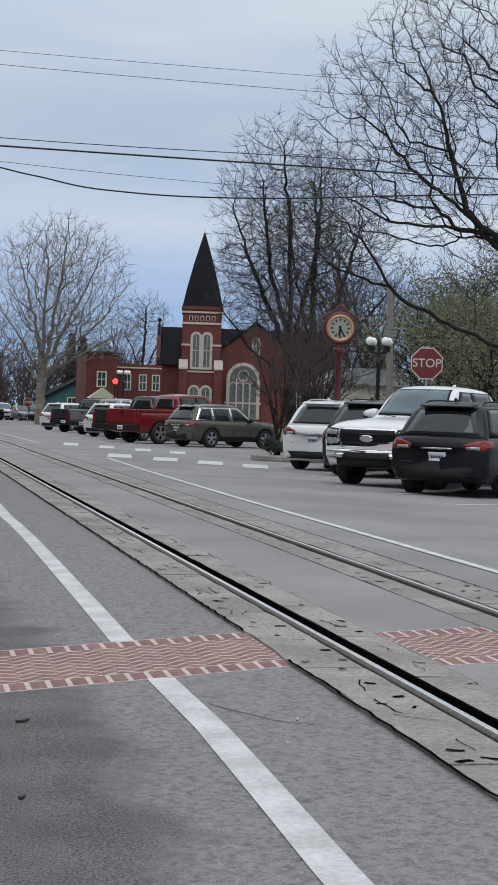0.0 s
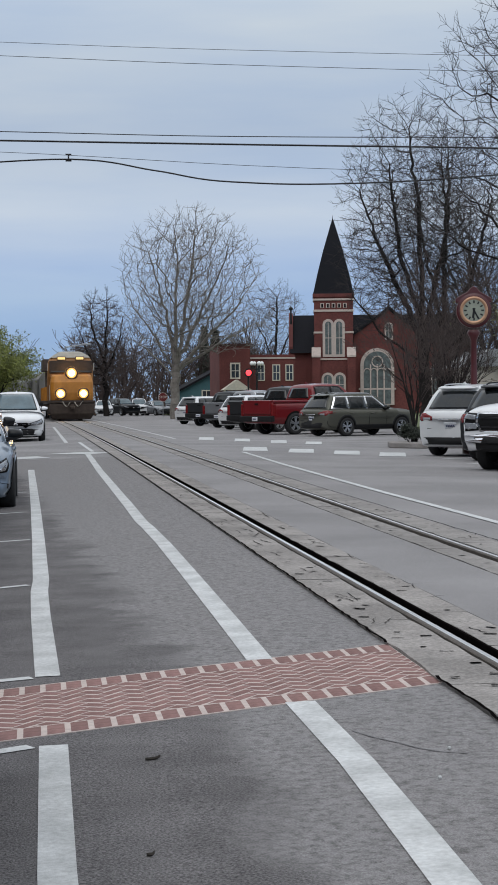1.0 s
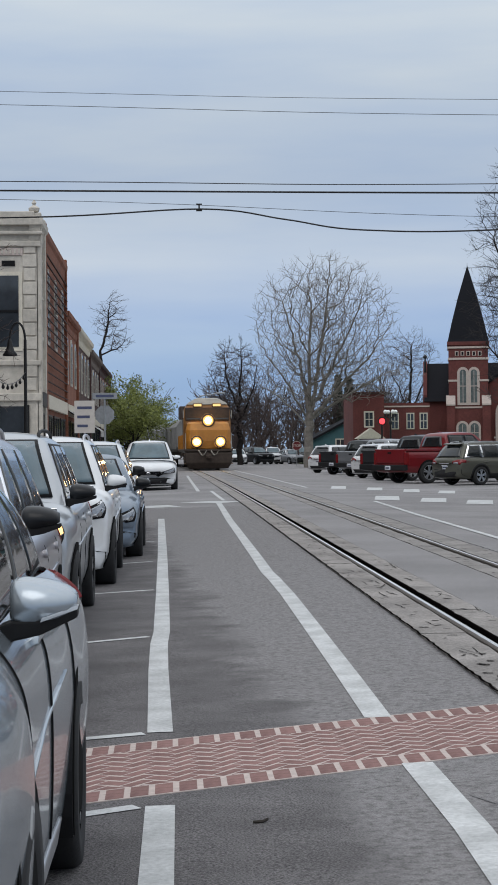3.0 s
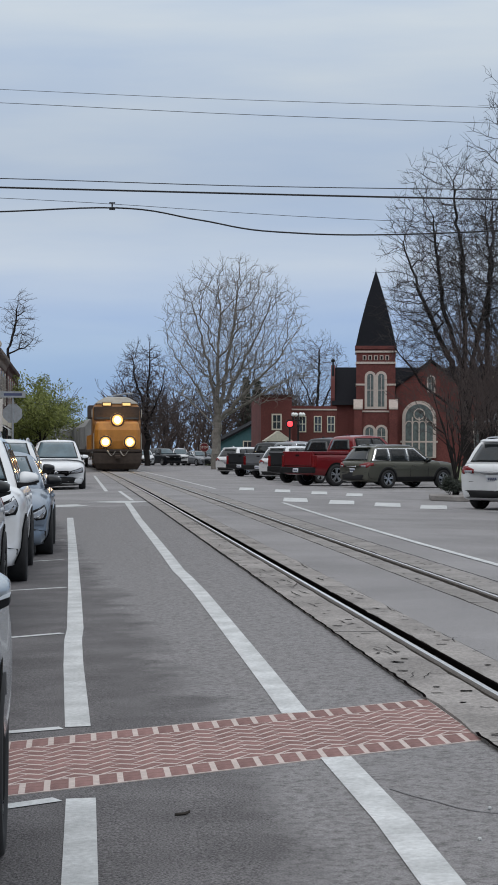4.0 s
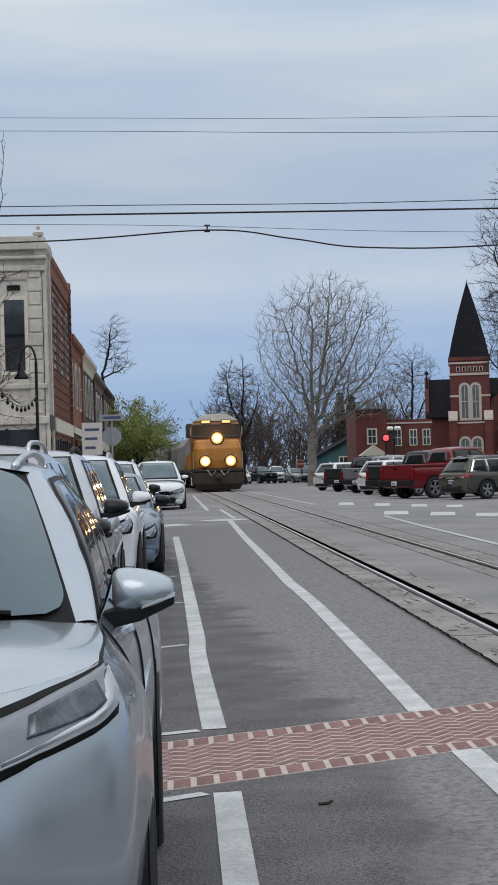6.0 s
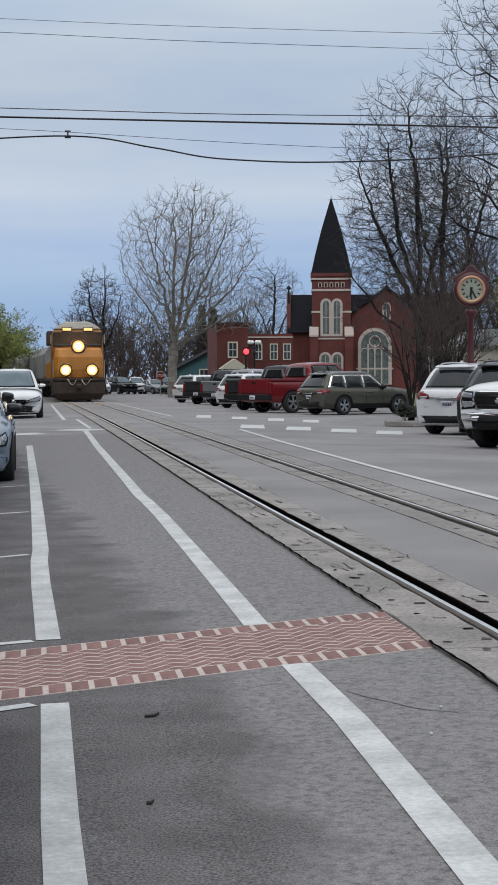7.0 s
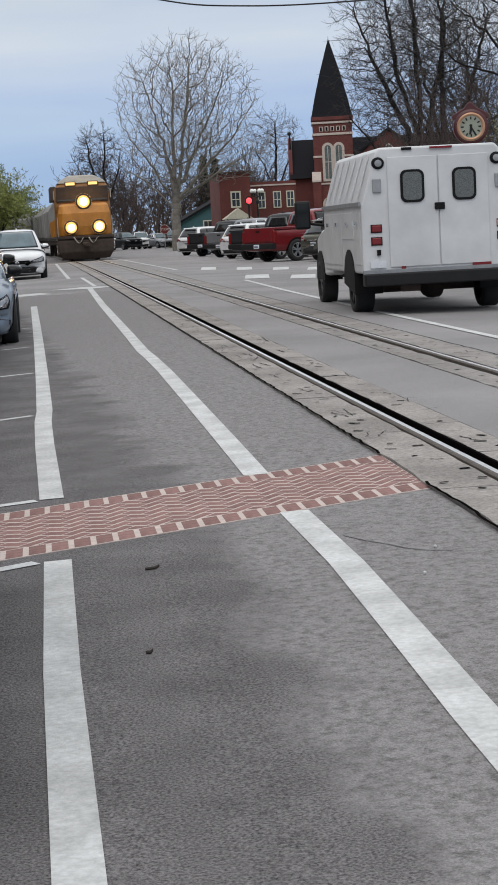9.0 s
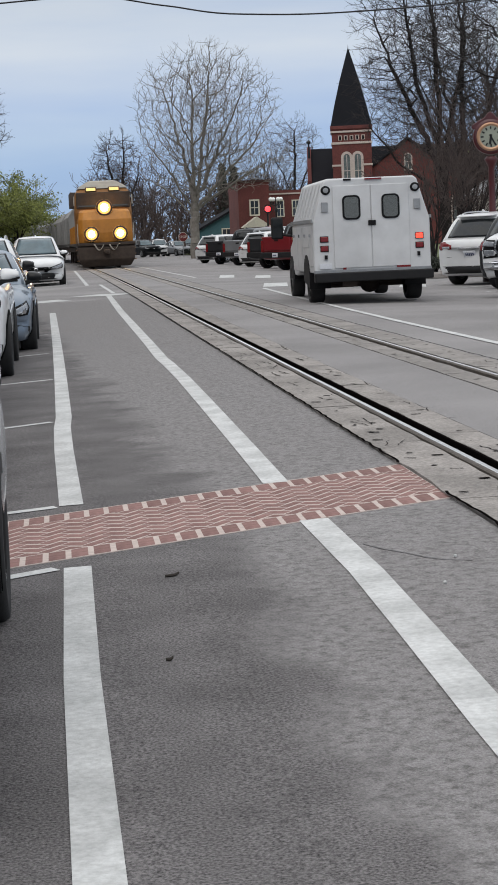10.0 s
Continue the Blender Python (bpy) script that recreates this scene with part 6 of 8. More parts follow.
def build_clock():
    c = empty("street_clock", Matrix.Translation((8.72, 39.6, 0.04)) @ Matrix.Rotation(radians(-11), 4, "Z"), "dark red cast-iron street clock with a cream dial on a post", "street clock")
    bm = bmesh.new()
    lathe(bm, [(0.30, 0), (0.30, 0.25), (0.24, 0.35), (0.22, 0.8), (0.16, 0.95), (0.10, 1.1), (0.08, 2.2), (0.075, 2.85), (0.12, 2.95), (0.17, 3.05), (0.12, 3.12)], (0, 0, 0), (0, 0, 1), 16)
    part("post", bm, M["clockred"], c, smooth=True)
    zc = 3.60
    bm = bmesh.new()
    lathe(bm, [(0.0, -0.19), (0.37, -0.19), (0.385, -0.165), (0.435, -0.14), (0.435, 0.14), (0.385, 0.165), (0.37, 0.19), (0.0, 0.19)], (0, 0, zc), (0, 1, 0), 32)
    part("case", bm, M["clockred"], c, smooth=False)
    bm = bmesh.new()
    prism(bm, [(-0.45, -0.14, zc + 0.20), (-0.46, -0.14, zc + 0.30), (-0.30, -0.14, zc + 0.40), (-0.16, -0.14, zc + 0.47), (-0.07, -0.14, zc + 0.58), (0.0, -0.14, zc + 0.62), (0.07, -0.14, zc + 0.58), (0.16, -0.14, zc + 0.47), (0.30, -0.14, zc + 0.40), (0.46, -0.14, zc + 0.30), (0.45, -0.14, zc + 0.20)], (0, 0.28, 0))
    part("pediment", bm, M["clockred"], c, bevel=0.02)
    for d in (-1, 1):
        bm = bmesh.new()
        lathe(bm, [(0.270, 0.198), (0.30, 0.225), (0.345, 0.220), (0.355, 0.19)], (0, 0, zc), (0, d, 0), 32)
        part("bezel", bm, M["gold"], c, smooth=True)
        bm = bmesh.new()
        lathe(bm, [(0.0, 0.200), (0.275, 0.200), (0.275, 0.19)], (0, 0, zc), (0, d, 0), 32)
        dial = part("dial", bm, M["clockface"], c)
        for k in range(12):
            a = 2 * math.pi * k / 12
            bm = bmesh.new()
            m = Matrix.Translation((0, 0, zc)) @ Matrix.Rotation(a, 4, "Y")
            box(bm, -0.018, 0.018, d * 0.2015 if d > 0 else -0.206, d * 0.206 if d > 0 else -0.2015, 0.180, 0.250, m)
            part("numeral", bm, M["iron"], dial)
        for a, ln, w in ((radians(152), 0.24, 0.020), (radians(188), 0.19, 0.028)):
            bm = bmesh.new()
            m = Matrix.Translation((0, 0, zc)) @ Matrix.Rotation(a * (1 if d < 0 else -1), 4, "Y")
            y0, y1 = sorted((d * 0.208, d * 0.214))
            box(bm, -w, w, y0, y1, -0.06, ln, m)
            part("hand", bm, M["iron"], dial)


def globe_lamp(m, label):
    c = empty("street_lamp", m, label, "street lamp", "globe lamps")
    bm = bmesh.new()
    lathe(bm, [(0.24, 0), (0.24, 0.3), (0.16, 0.42), (0.11, 0.6), (0.075, 0.9), (0.06, 2.9), (0.10, 3.0), (0.12, 3.1), (0.06, 3.2), (0.05, 3.75)], (0, 0, 0), (0, 0, 1), 14)
    part("post", bm, M["iron"], c, smooth=True)
    for k in range(4):
        a = math.pi / 2 * k + 0.32
        x, y = 0.36 * math.cos(a), 0.36 * math.sin(a)
        bm = bmesh.new()
        cyl(bm, (0, 0, 3.35), (x, y, 3.45), 0.03, n=8)
        cyl(bm, (x, y, 3.43), (x, y, 3.62), 0.05, 0.07, n=10)
        part("arm", bm, M["iron"], c)
        bm = bmesh.new()
        bmesh.ops.create_uvsphere(bm, u_segments=14, v_segments=10, radius=0.135, matrix=Matrix.Translation((x, y, 3.76)))
        part("globe", bm, M["globe"], c, "white glass globe", smooth=True)
    return c


def gooseneck(m, label):
    c = empty("street_lamp", m, label, "street lamp", "gooseneck lamps")
    bm = bmesh.new()
    lathe(bm, [(0.12, 0), (0.12, 0.35), (0.06, 0.5), (0.035, 0.9), (0.03, 3.3)], (0, 0, 0), (0, 0, 1), 12)
    part("post", bm, M["iron"], c, smooth=True)
    bm = bmesh.new()
    for k in range(10):
        a0, a1 = math.pi * k / 10, math.pi * (k + 1) / 10
        cyl(bm, (-0.15 + 0.15 * math.cos(a0), 0, 3.3 + 0.34 * math.sin(a0)), (-0.15 + 0.15 * math.cos(a1), 0, 3.3 + 0.34 * math.sin(a1)), 0.022, n=8)
    part("neck", bm, M["iron"], c)
    bm = bmesh.new()
    lathe(bm, [(0.02, 0.14), (0.04, 0.1), (0.06, 0.0), (0.09, -0.10), (0.15, -0.18), (0.14, -0.20), (0.02, -0.1)], (-0.30, 0, 3.18), (0, 0, 1), 14)
    part("shade", bm, M["iron"], c, "black bell shade", smooth=True)
    return c


def octagon(bm, r, y, d):
    prism(bm, [(r * math.cos(math.pi / 8 + math.pi / 4 * k), y, r * math.sin(math.pi / 8 + math.pi / 4 * k)) for k in range(8)], (0, d, 0))


def stop_sign(m, label, h, r, back=False):
    c = empty("stop_sign", m, label, "stop sign", "stop signs")
    bm = bmesh.new()
    box(bm, -0.03, 0.03, 0.02, 0.06, 0, h + r)
    part("post", bm, M["galv"], c)
    for rr, y, mt, nm in ((r, 0.0, M["signwhite"] if not back else M["galv"], "border"), (r * 0.93, -0.006, M["signred"], "panel")):
        bm = bmesh.new()
        octagon(bm, rr, y, 0.008)
        o = part(nm, bm, mt, c)
        o.location = (0, 0, h)
    txt = bpy.data.curves.new("lettering", "FONT")
    txt.body, txt.size, txt.align_x, txt.align_y, txt.extrude, txt.offset = "STOP", r * 0.70, "CENTER", "CENTER", 0.002, 0.002
    t = new("lettering", txt)
    t.parent = c
    t.matrix_local = Matrix.Translation((0, -0.012, h)) @ Matrix.Rotation(radians(90), 4, "X")
    txt.materials.append(M["signwhite"])
    return c


def wire(name, pts, r, label):
    bm = bmesh.new()
    fine = []
    n = len(pts)
    for i in range(n - 1):
        p0, p1, p2, p3 = (Vector(pts[max(0, min(n - 1, k))]) for k in (i - 1, i, i + 1, i + 2))
        for q in range(8):
            t = q / 8
            fine.append(0.5 * (2 * p1 + (p2 - p0) * t + (2 * p0 - 5 * p1 + 4 * p2 - p3) * t * t + (3 * p1 - p0 - 3 * p2 + p3) * t ** 3))
    fine.append(Vector(pts[-1]))
    loft(bm, [[p + Vector((0, r * math.cos(a), r * math.sin(a))) for a in (0.3, 1.56, 2.81, 4.07, 5.33)] for p in fine])
    return tagged(part(name, bm, M["iron"]), label, "cable", "overhead cables")


def build_furniture():
    build_clock()
    globe_lamp(Matrix.Translation((12.7, 50.2, 0.07)), "black lamp post with a cluster of white globes")
    globe_lamp(Matrix.Translation((12.05, 110, 0.05)), "black lamp post with white globes far down the street")
    gooseneck(Matrix.Translation((-5.58, 38.0, 0.04)) @ Matrix.Scale(1.19, 4), "black gooseneck street lamp on the sidewalk")
    gooseneck(Matrix.Translation((-5.42, 24.0, 0.04)) @ Matrix.Scale(1.2, 4), "black gooseneck street lamp on the sidewalk")
    stop_sign(Matrix.Translation((11.2, 40.0, 0.15)) @ Matrix.Rotation(radians(-14), 4, "Z"), "red octagonal stop sign behind the parked cars", 2.70, 0.45)
    stop_sign(Matrix.Translation((8.82, 150, 0.0)), "red stop sign far down the street", 1.75, 0.42)
    stop_sign(Matrix.Translation((-4.75, 66, 0.05)) @ Matrix.Rotation(radians(180), 4, "Z"), "grey back of a stop sign at the junction", 2.7, 0.40, back=True)
    # flashing signal far down the street
    s = empty("traffic_signal", Matrix.Translation((10.3, 100, 0.06)), "dark signal post with a lit red lamp", "traffic signal")
    bm = bmesh.new()
    cyl(bm, (0, 0.1, 0), (0, 0.1, 3.2), 0.06, n=10)
    part("post", bm, M["iron"], s)
    bm = bmesh.new()
    lathe(bm, [(0.0, 0.05), (0.26, 0.05), (0.26, 0.0), (0.0, 0.0)], (0, 0.02, 2.99), (0, -1, 0), 18)
    part("backplate", bm, M["iron"], s)
    bm = bmesh.new()
    lathe(bm, [(0.0, 0.10), (0.12, 0.09), (0.17, 0.05)], (0, 0.02, 2.99), (0, -1, 0), 16)
    part("lens", bm, M["signal"], s, "glowing red lens")
    # power pole and cobra-head lamps
    p = empty("utility_pole", Matrix.Translation((14.5, 55, 0)), "weathered grey utility pole with a small bracket", "utility pole")
    bm = bmesh.new()
    cyl(bm, (0, 0, 0), (-0.15, 0, 5.9), 0.13, 0.10, n=12)
    part("pole", bm, M["polewood"], p)
    bm = bmesh.new()
    box(bm, 0.0, 0.45, -0.03, 0.03, 4.5, 4.56)
    part("bracket", bm, M["galv"], p)
    q = empty("street_lamp", Matrix.Translation((0.4, 150, 0)), "tall street lamp with an arm over the road", "street lamp")
    bm = bmesh.new()
    cyl(bm, (0, 0, 0), (0, 0, 6.1), 0.09, 0.06, n=10)
    part("post", bm, M["galv"], q)
    bm = bmesh.new()
    cyl(bm, (0, 0, 6.0), (1.6, 0, 6.25), 0.05, n=8)
    part("arm", bm, M["galv"], q)
    bm = bmesh.new()
    box(bm, 1.4, 2.2, -0.15, 0.15, 6.18, 6.34)
    part("lamp_head", bm, M["galv"], q, bevel=0.05)
    # signs by the kerb
    for x, y, z, w, h, col, lab in ((-5.35, 62, 2.55, 0.75, 1.2, "signwhite", "white notice board on a post by the kerb"), (-4.67, 64, 3.38, 0.95, 0.24, "galv", "grey street name plate with unreadable marks")):
        n = empty("street_sign", Matrix.Translation((x, y, 0.05)), lab, "sign")
        bm = bmesh.new()
        cyl(bm, (0, 0.05, 0), (0, 0.05, z + h / 2), 0.035, n=8)
        part("post", bm, M["galv"], n)
        bm = bmesh.new()
        box(bm, -w / 2, w / 2, -0.02, 0.02, z - h / 2, z + h / 2)
        part("panel", bm, M[col], n)
        for k in range(3 if h > 0.5 else 1):
            bm = bmesh.new()
            zz = z + h * 0.28 - k * h * 0.28 if h > 0.5 else z
            box(bm, -w * 0.36, w * (0.36 - 0.1 * k), -0.026, -0.021, zz - 0.05, zz + 0.05)
            part("bar", bm, M["bars"], n)
    bm = bmesh.new()
    run = [Vector((-5.42 - 0.16 * k / 24, 24 + 14 * k / 24, 3.30 - 0.1 * k / 24 - 0.55 * (1 - (k / 12 - 1) ** 2))) for k in range(25)]
    for p, q in zip(run, run[1:]):
        cyl(bm, p, q, 0.008, n=5)
    g = tagged(part("light_string", bm, M["iron"]), "black string of small bulbs slung between the lamp posts", "light string")
    for p in run[1:-1:2]:
        bm = bmesh.new()
        lathe(bm, [(0.010, 0.0), (0.015, -0.03), (0.032, -0.06), (0.034, -0.09), (0.01, -0.12)], p, (0, 0, 1), 8)
        part("bulb", bm, M["iron"], g, smooth=True)
    # small debris on the road
    for x, y, a, ln in ((-1.87, 2.55, 20, 0.06), (-1.97, 1.14, 10, 0.024)):
        bm = bmesh.new()
        rings = [[Vector((ln * (k / 3 - 0.5), 0.007 * math.cos(q * 1.05) * (1.2 - abs(k - 1.5) * 0.5), 0.006 + 0.006 * math.sin(q * 1.05) + (0.006 if k == 3 else 0))) for q in range(6)] for k in range(4)]
        loft(bm, rings)
        o = part("twig", bm, M["polewood_dark"])
        o.matrix_world = Matrix.Translation((x, y, ground_z(x, y) + 0.004)) @ Matrix.Rotation(radians(a), 4, "Z")
        tagged(o, "small dark broken twig lying on the asphalt", "debris")


M["signal"] = mat("signal_red", (0.5, 0.02, 0.02), 0.3, emit=(1.0, 0.04, 0.05), estr=3.0)
M["polewood_dark"] = mat("dark_twig", (0.03, 0.025, 0.02), 0.9)


def build_wires():
    lab = "black overhead cable spanning the street"
    wire("overhead_cable", [(-29.9, 32, 6.89), (-13.9, 32, 6.67), (-5.1, 32, 6.60), (5.1, 32, 6.53), (14.1, 32, 6.56), (40.1, 32, 7.19)], 0.020, lab)
    wire("overhead_cable", [(-29.9, 32, 6.65), (-11.9, 32, 6.10), (-5.1, 32, 6.06), (-1.5, 31.8, 6.19), (0.2, 32, 6.0), (1.8, 32, 5.78), (5.1, 32, 5.80), (14.1, 32, 6.35), (40.1, 32, 7.05)], 0.017, lab)
    wire("overhead_cable", [(-29.9, 34, 7.33), (-5.3, 34, 7.09), (5.5, 34, 7.02), (30.1, 34, 7.33)], 0.010, lab)
    wire("overhead_cable", [(-29.9, 36, 7.4), (-5.4, 36, 6.98), (5.9, 36, 6.55), (30.1, 36, 6.2)], 0.006, lab)
    wire("overhead_cable", [(-29.9, 40, 10.8), (-5.8, 40, 10.22), (6.7, 40, 10.02), (40.1, 40, 9.9)], 0.006, lab)
    wire("overhead_cable", [(-29.9, 40, 10.4), (-5.8, 40, 9.89), (6.7, 40, 9.63), (40.1, 40, 9.4)], 0.007, lab)
    c = empty("cable_spacer", Matrix.Translation((-1.56, 31.9, 6.16)), "small black spacer clipped on the overhead cable", "cable fitting")
    bm = bmesh.new()
    box(bm, -0.015, 0.015, -0.015, 0.015, 0.0, 0.14)
    box(bm, -0.06, 0.06, -0.012, 0.012, 0.13, 0.155)
    box(bm, -0.06, 0.06, -0.012, 0.012, 0.0, 0.03)
    part("clip", bm, M["iron"], c)


build_church()
build_red_buildings()
build_street_front()
build_furniture()
build_wires()


# ---------------------------------------------------------------- trees
M["bark_dark"] = mat("dark_bark", (0.026, 0.023, 0.022), 0.95, spec=0.1, var=0.3, scale=8, bump=0.4, bscale=30, stretch=(3, 3, 0.6))
M["bark_pale"] = mat("pale_sycamore_bark", (0.24, 0.22, 0.195), 0.9, var=0.35, scale=3, color2=(0.12, 0.105, 0.09))
M["twig_pale"] = mat("pale_twigs", (0.20, 0.18, 0.16), 0.9, var=0.2, scale=2)
M["twig_dark"] = mat("dark_twigs", (0.034, 0.029, 0.028), 0.95, var=0.2, scale=2)
M["twig_brown"] = mat("brown_twigs", (0.062, 0.046, 0.042), 0.95, var=0.2, scale=2)
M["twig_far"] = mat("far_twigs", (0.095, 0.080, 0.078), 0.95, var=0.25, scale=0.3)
M["leaf_green"] = mat("spring_leaves", (0.15, 0.175, 0.035), 0.7, var=0.4, scale=1.5, island=0.35)
M["leaf_olive"] = mat("olive_leaves", (0.105, 0.11, 0.055), 0.7, var=0.4, scale=1.5, island=0.35)
M["needles"] = mat("dark_needles", (0.040, 0.048, 0.036), 0.8, var=0.3, scale=2, island=0.3)


def grow(rng, starts, levels, kids, ratio, spread, gravity=0.0, wobble=0.16, cap=9000, rmin=0.006):
    """Branch out from starts of (point, direction, length, radius); returns segments (p, q, r0, r1)."""
    segs = []
    todo = [(Vector(p), Vector(d).normalized(), L, r, 0) for p, d, L, r in starts]
    i = 0
    while i < len(todo) and len(segs) < cap:
        p, d, L, r, lev = todo[i]
        i += 1
        n = 5 if lev < 2 else (4 if lev < 4 else 3)
        pts = []
        for k in range(n):
            rk0, rk1 = r * (1 - 0.72 * k / n), r * (1 - 0.72 * (k + 1) / n)
            d = (d + Vector((rng.gauss(0, wobble), rng.gauss(0, wobble), rng.gauss(0, wobble) + gravity))).normalized()
            q = p + d * (L / n)
            segs.append((p, q, max(rk0, rmin), max(rk1, rmin)))
            pts.append((q, d, rk1))
            p = q
        if lev + 1 < levels:
            m = kids[min(lev, len(kids) - 1)]
            for k in range(m):
                u = rng.uniform(0.25, 1.0)
                q, dd, rk = pts[min(n - 1, int(u * n))]
                a = dd.orthogonal().normalized()
                a = Matrix.Rotation(rng.uniform(0, 2 * math.pi), 3, dd) @ a
                ang = radians(rng.uniform(*spread))
                nd = dd * math.cos(ang) + a * math.sin(ang)
                todo.append((q, nd, L * rng.uniform(*ratio), max(rk * rng.uniform(0.55, 0.8), rmin), lev + 1))
    return segs


def seg_mesh(segs, sides):
    """Tapered tubes for all segments as one mesh."""
    P = np.array([s[0][:] for s in segs])
    Q = np.array([s[1][:] for s in segs])
    R0 = np.array([s[2] for s in segs])
    R1 = np.array([s[3] for s in segs])
    D = Q - P
    D /= np.linalg.norm(D, axis=1, keepdims=True) + 1e-9
    ref = np.where(np.abs(D[:, 2:3]) > 0.9, np.array([[1.0, 0, 0]]), np.array([[0, 0, 1.0]]))
    A = np.cross(D, ref)
    A /= np.linalg.norm(A, axis=1, keepdims=True)
    B = np.cross(D, A)
    vs = []
    for O, R in ((P, R0), (Q + D * (R1 * 0.3)[:, None], R1)):
        for k in range(sides):
            t = 2 * math.pi * k / sides
            vs.append(O + (A * math.cos(t) + B * math.sin(t)) * R[:, None])
    V = np.stack(vs, 1).reshape(-1, 3)
    n = len(segs)
    base = np.arange(n)[:, None] * 2 * sides
    faces = np.concatenate([base + np.array([[k, (k + 1) % sides, sides + (k + 1) % sides, sides + k]]) for k in range(sides)])
    me = bpy.data.meshes.new("branches")
    me.from_pydata(V.tolist(), [], faces.tolist())
    return me


def mesh_part(name, me, material, parent, label="", smooth=True, kind=""):
    me.name = name
    me.materials.append(material)
    if smooth:
        me.polygons.foreach_set("use_smooth", [True] * len(me.polygons))
    ob = new(name, me)
    ob.parent = parent
    if label or kind:
        tagged(ob, label=label, kind=kind)
    return ob


def tree(m, label, starts, seed, bark, twigs, levels=6, kids=(6, 5, 4, 4, 3), ratio=(0.45, 0.72), spread=(25, 60), cut=0.035, cap=9000, gravity=0.03, wobble=0.15, rmin=0.006, extra=(), name="tree", group="bare trees"):
    rng = random.Random(seed)
    c = empty(name, m, label, "tree", group)
    segs = list(extra) + grow(rng, starts, levels, kids, ratio, spread, gravity, wobble, cap, rmin)
    thick = [s for s in segs if s[2] > cut]
    thin = [s for s in segs if s[2] <= cut]
    mesh_part("trunk", seg_mesh(thick, 8), M[bark], c, "trunk and main limbs")
    mesh_part("crown", seg_mesh(thin, 3), M[twigs], c, "crown of bare twigs")
    return c


def guide(pts, r0, r1):
    """Segments along a limb."""
    out = []
    n = len(pts) - 1
    for k in range(n):
        out.append((Vector(pts[k]), Vector(pts[k + 1]), r0 + (r1 - r0) * k / n, r0 + (r1 - r0) * (k + 1) / n))
    return out


def leaves(rng, pts, size, per):
    """Small bent leaf cards round the given points."""
    V, F = [], []
    for p, r in pts:
        for _ in range(per):
            o = Vector(p) + Vector((rng.gauss(0, r), rng.gauss(0, r), rng.gauss(0, r * 0.8)))
            a = Vector((rng.gauss(0, 1), rng.gauss(0, 1), rng.gauss(0, 1))).normalized()
            b = a.orthogonal().normalized()
            s = size * rng.uniform(0.6, 1.4)
            i = len(V)
            V += [tuple(o - a * s), tuple(o + b * s * 0.5), tuple(o + a * s), tuple(o - b * s * 0.5 + a.cross(b) * s * 0.3)]
            F.append((i, i + 1, i + 2, i + 3))
    me = bpy.data.meshes.new("leaves")
    me.from_pydata(V, [], F)
    return me


def leafy(m, label, h, w, seed, leaf, size, per, stems=4, name="tree", cap=1500):
    rng = random.Random(seed)
    c = empty(name, m, label, "tree", "leafy trees")
    starts = [((rng.uniform(-0.2, 0.2), rng.uniform(-0.2, 0.2), 0), (rng.uniform(-0.35, 0.35) * w / h * 2, rng.uniform(-0.35, 0.35), 1), h * rng.uniform(0.55, 0.75), 0.02 * h) for _ in range(stems)]
    segs = grow(rng, starts, 4, (6, 5, 3), (0.4, 0.6), (25, 60), 0.03, 0.14, cap)
    mesh_part("trunk", seg_mesh(segs, 4), M["bark_dark"], c)
    ends = [(s[1], 0.16 * w / 2) for s in segs if s[2] < 0.03 and s[1].z > h * 0.12]
    mesh_part("crown", leaves(rng, ends, size, per), M[leaf], c, "crown of small leaves", smooth=False)
    return c


def conifer(m, label, h, w, seed):
    rng = random.Random(seed)
    c = empty("conifer_tree", m, label, "tree", "conifers")
    segs = guide([(0, 0, 0), (0.05, 0, h * 0.5), (0, 0, h)], 0.02 * h, 0.02)
    pts = []
    z = h * 0.12
    while z < h * 0.98:
        r = w * (1 - z / h) ** 0.8 * rng.uniform(0.6, 1.1)
        for k in range(5):
            a = rng.uniform(0, 2 * math.pi)
            e = Vector((r * math.cos(a), r * math.sin(a), z - r * 0.15))
            segs.append((Vector((0, 0, z)), e, 0.03, 0.012))
            for q in range(5):
                pts.append((Vector((0, 0, z)).lerp(e, 0.3 + 0.7 * q / 4), 0.10 + 0.10 * r))
        z += h * 0.035
    mesh_part("trunk", seg_mesh(segs, 5), M["bark_dark"], c)
    mesh_part("crown", leaves(rng, pts, 0.15, 12), M["needles"], c, "dark evergreen crown", smooth=False)
    return c


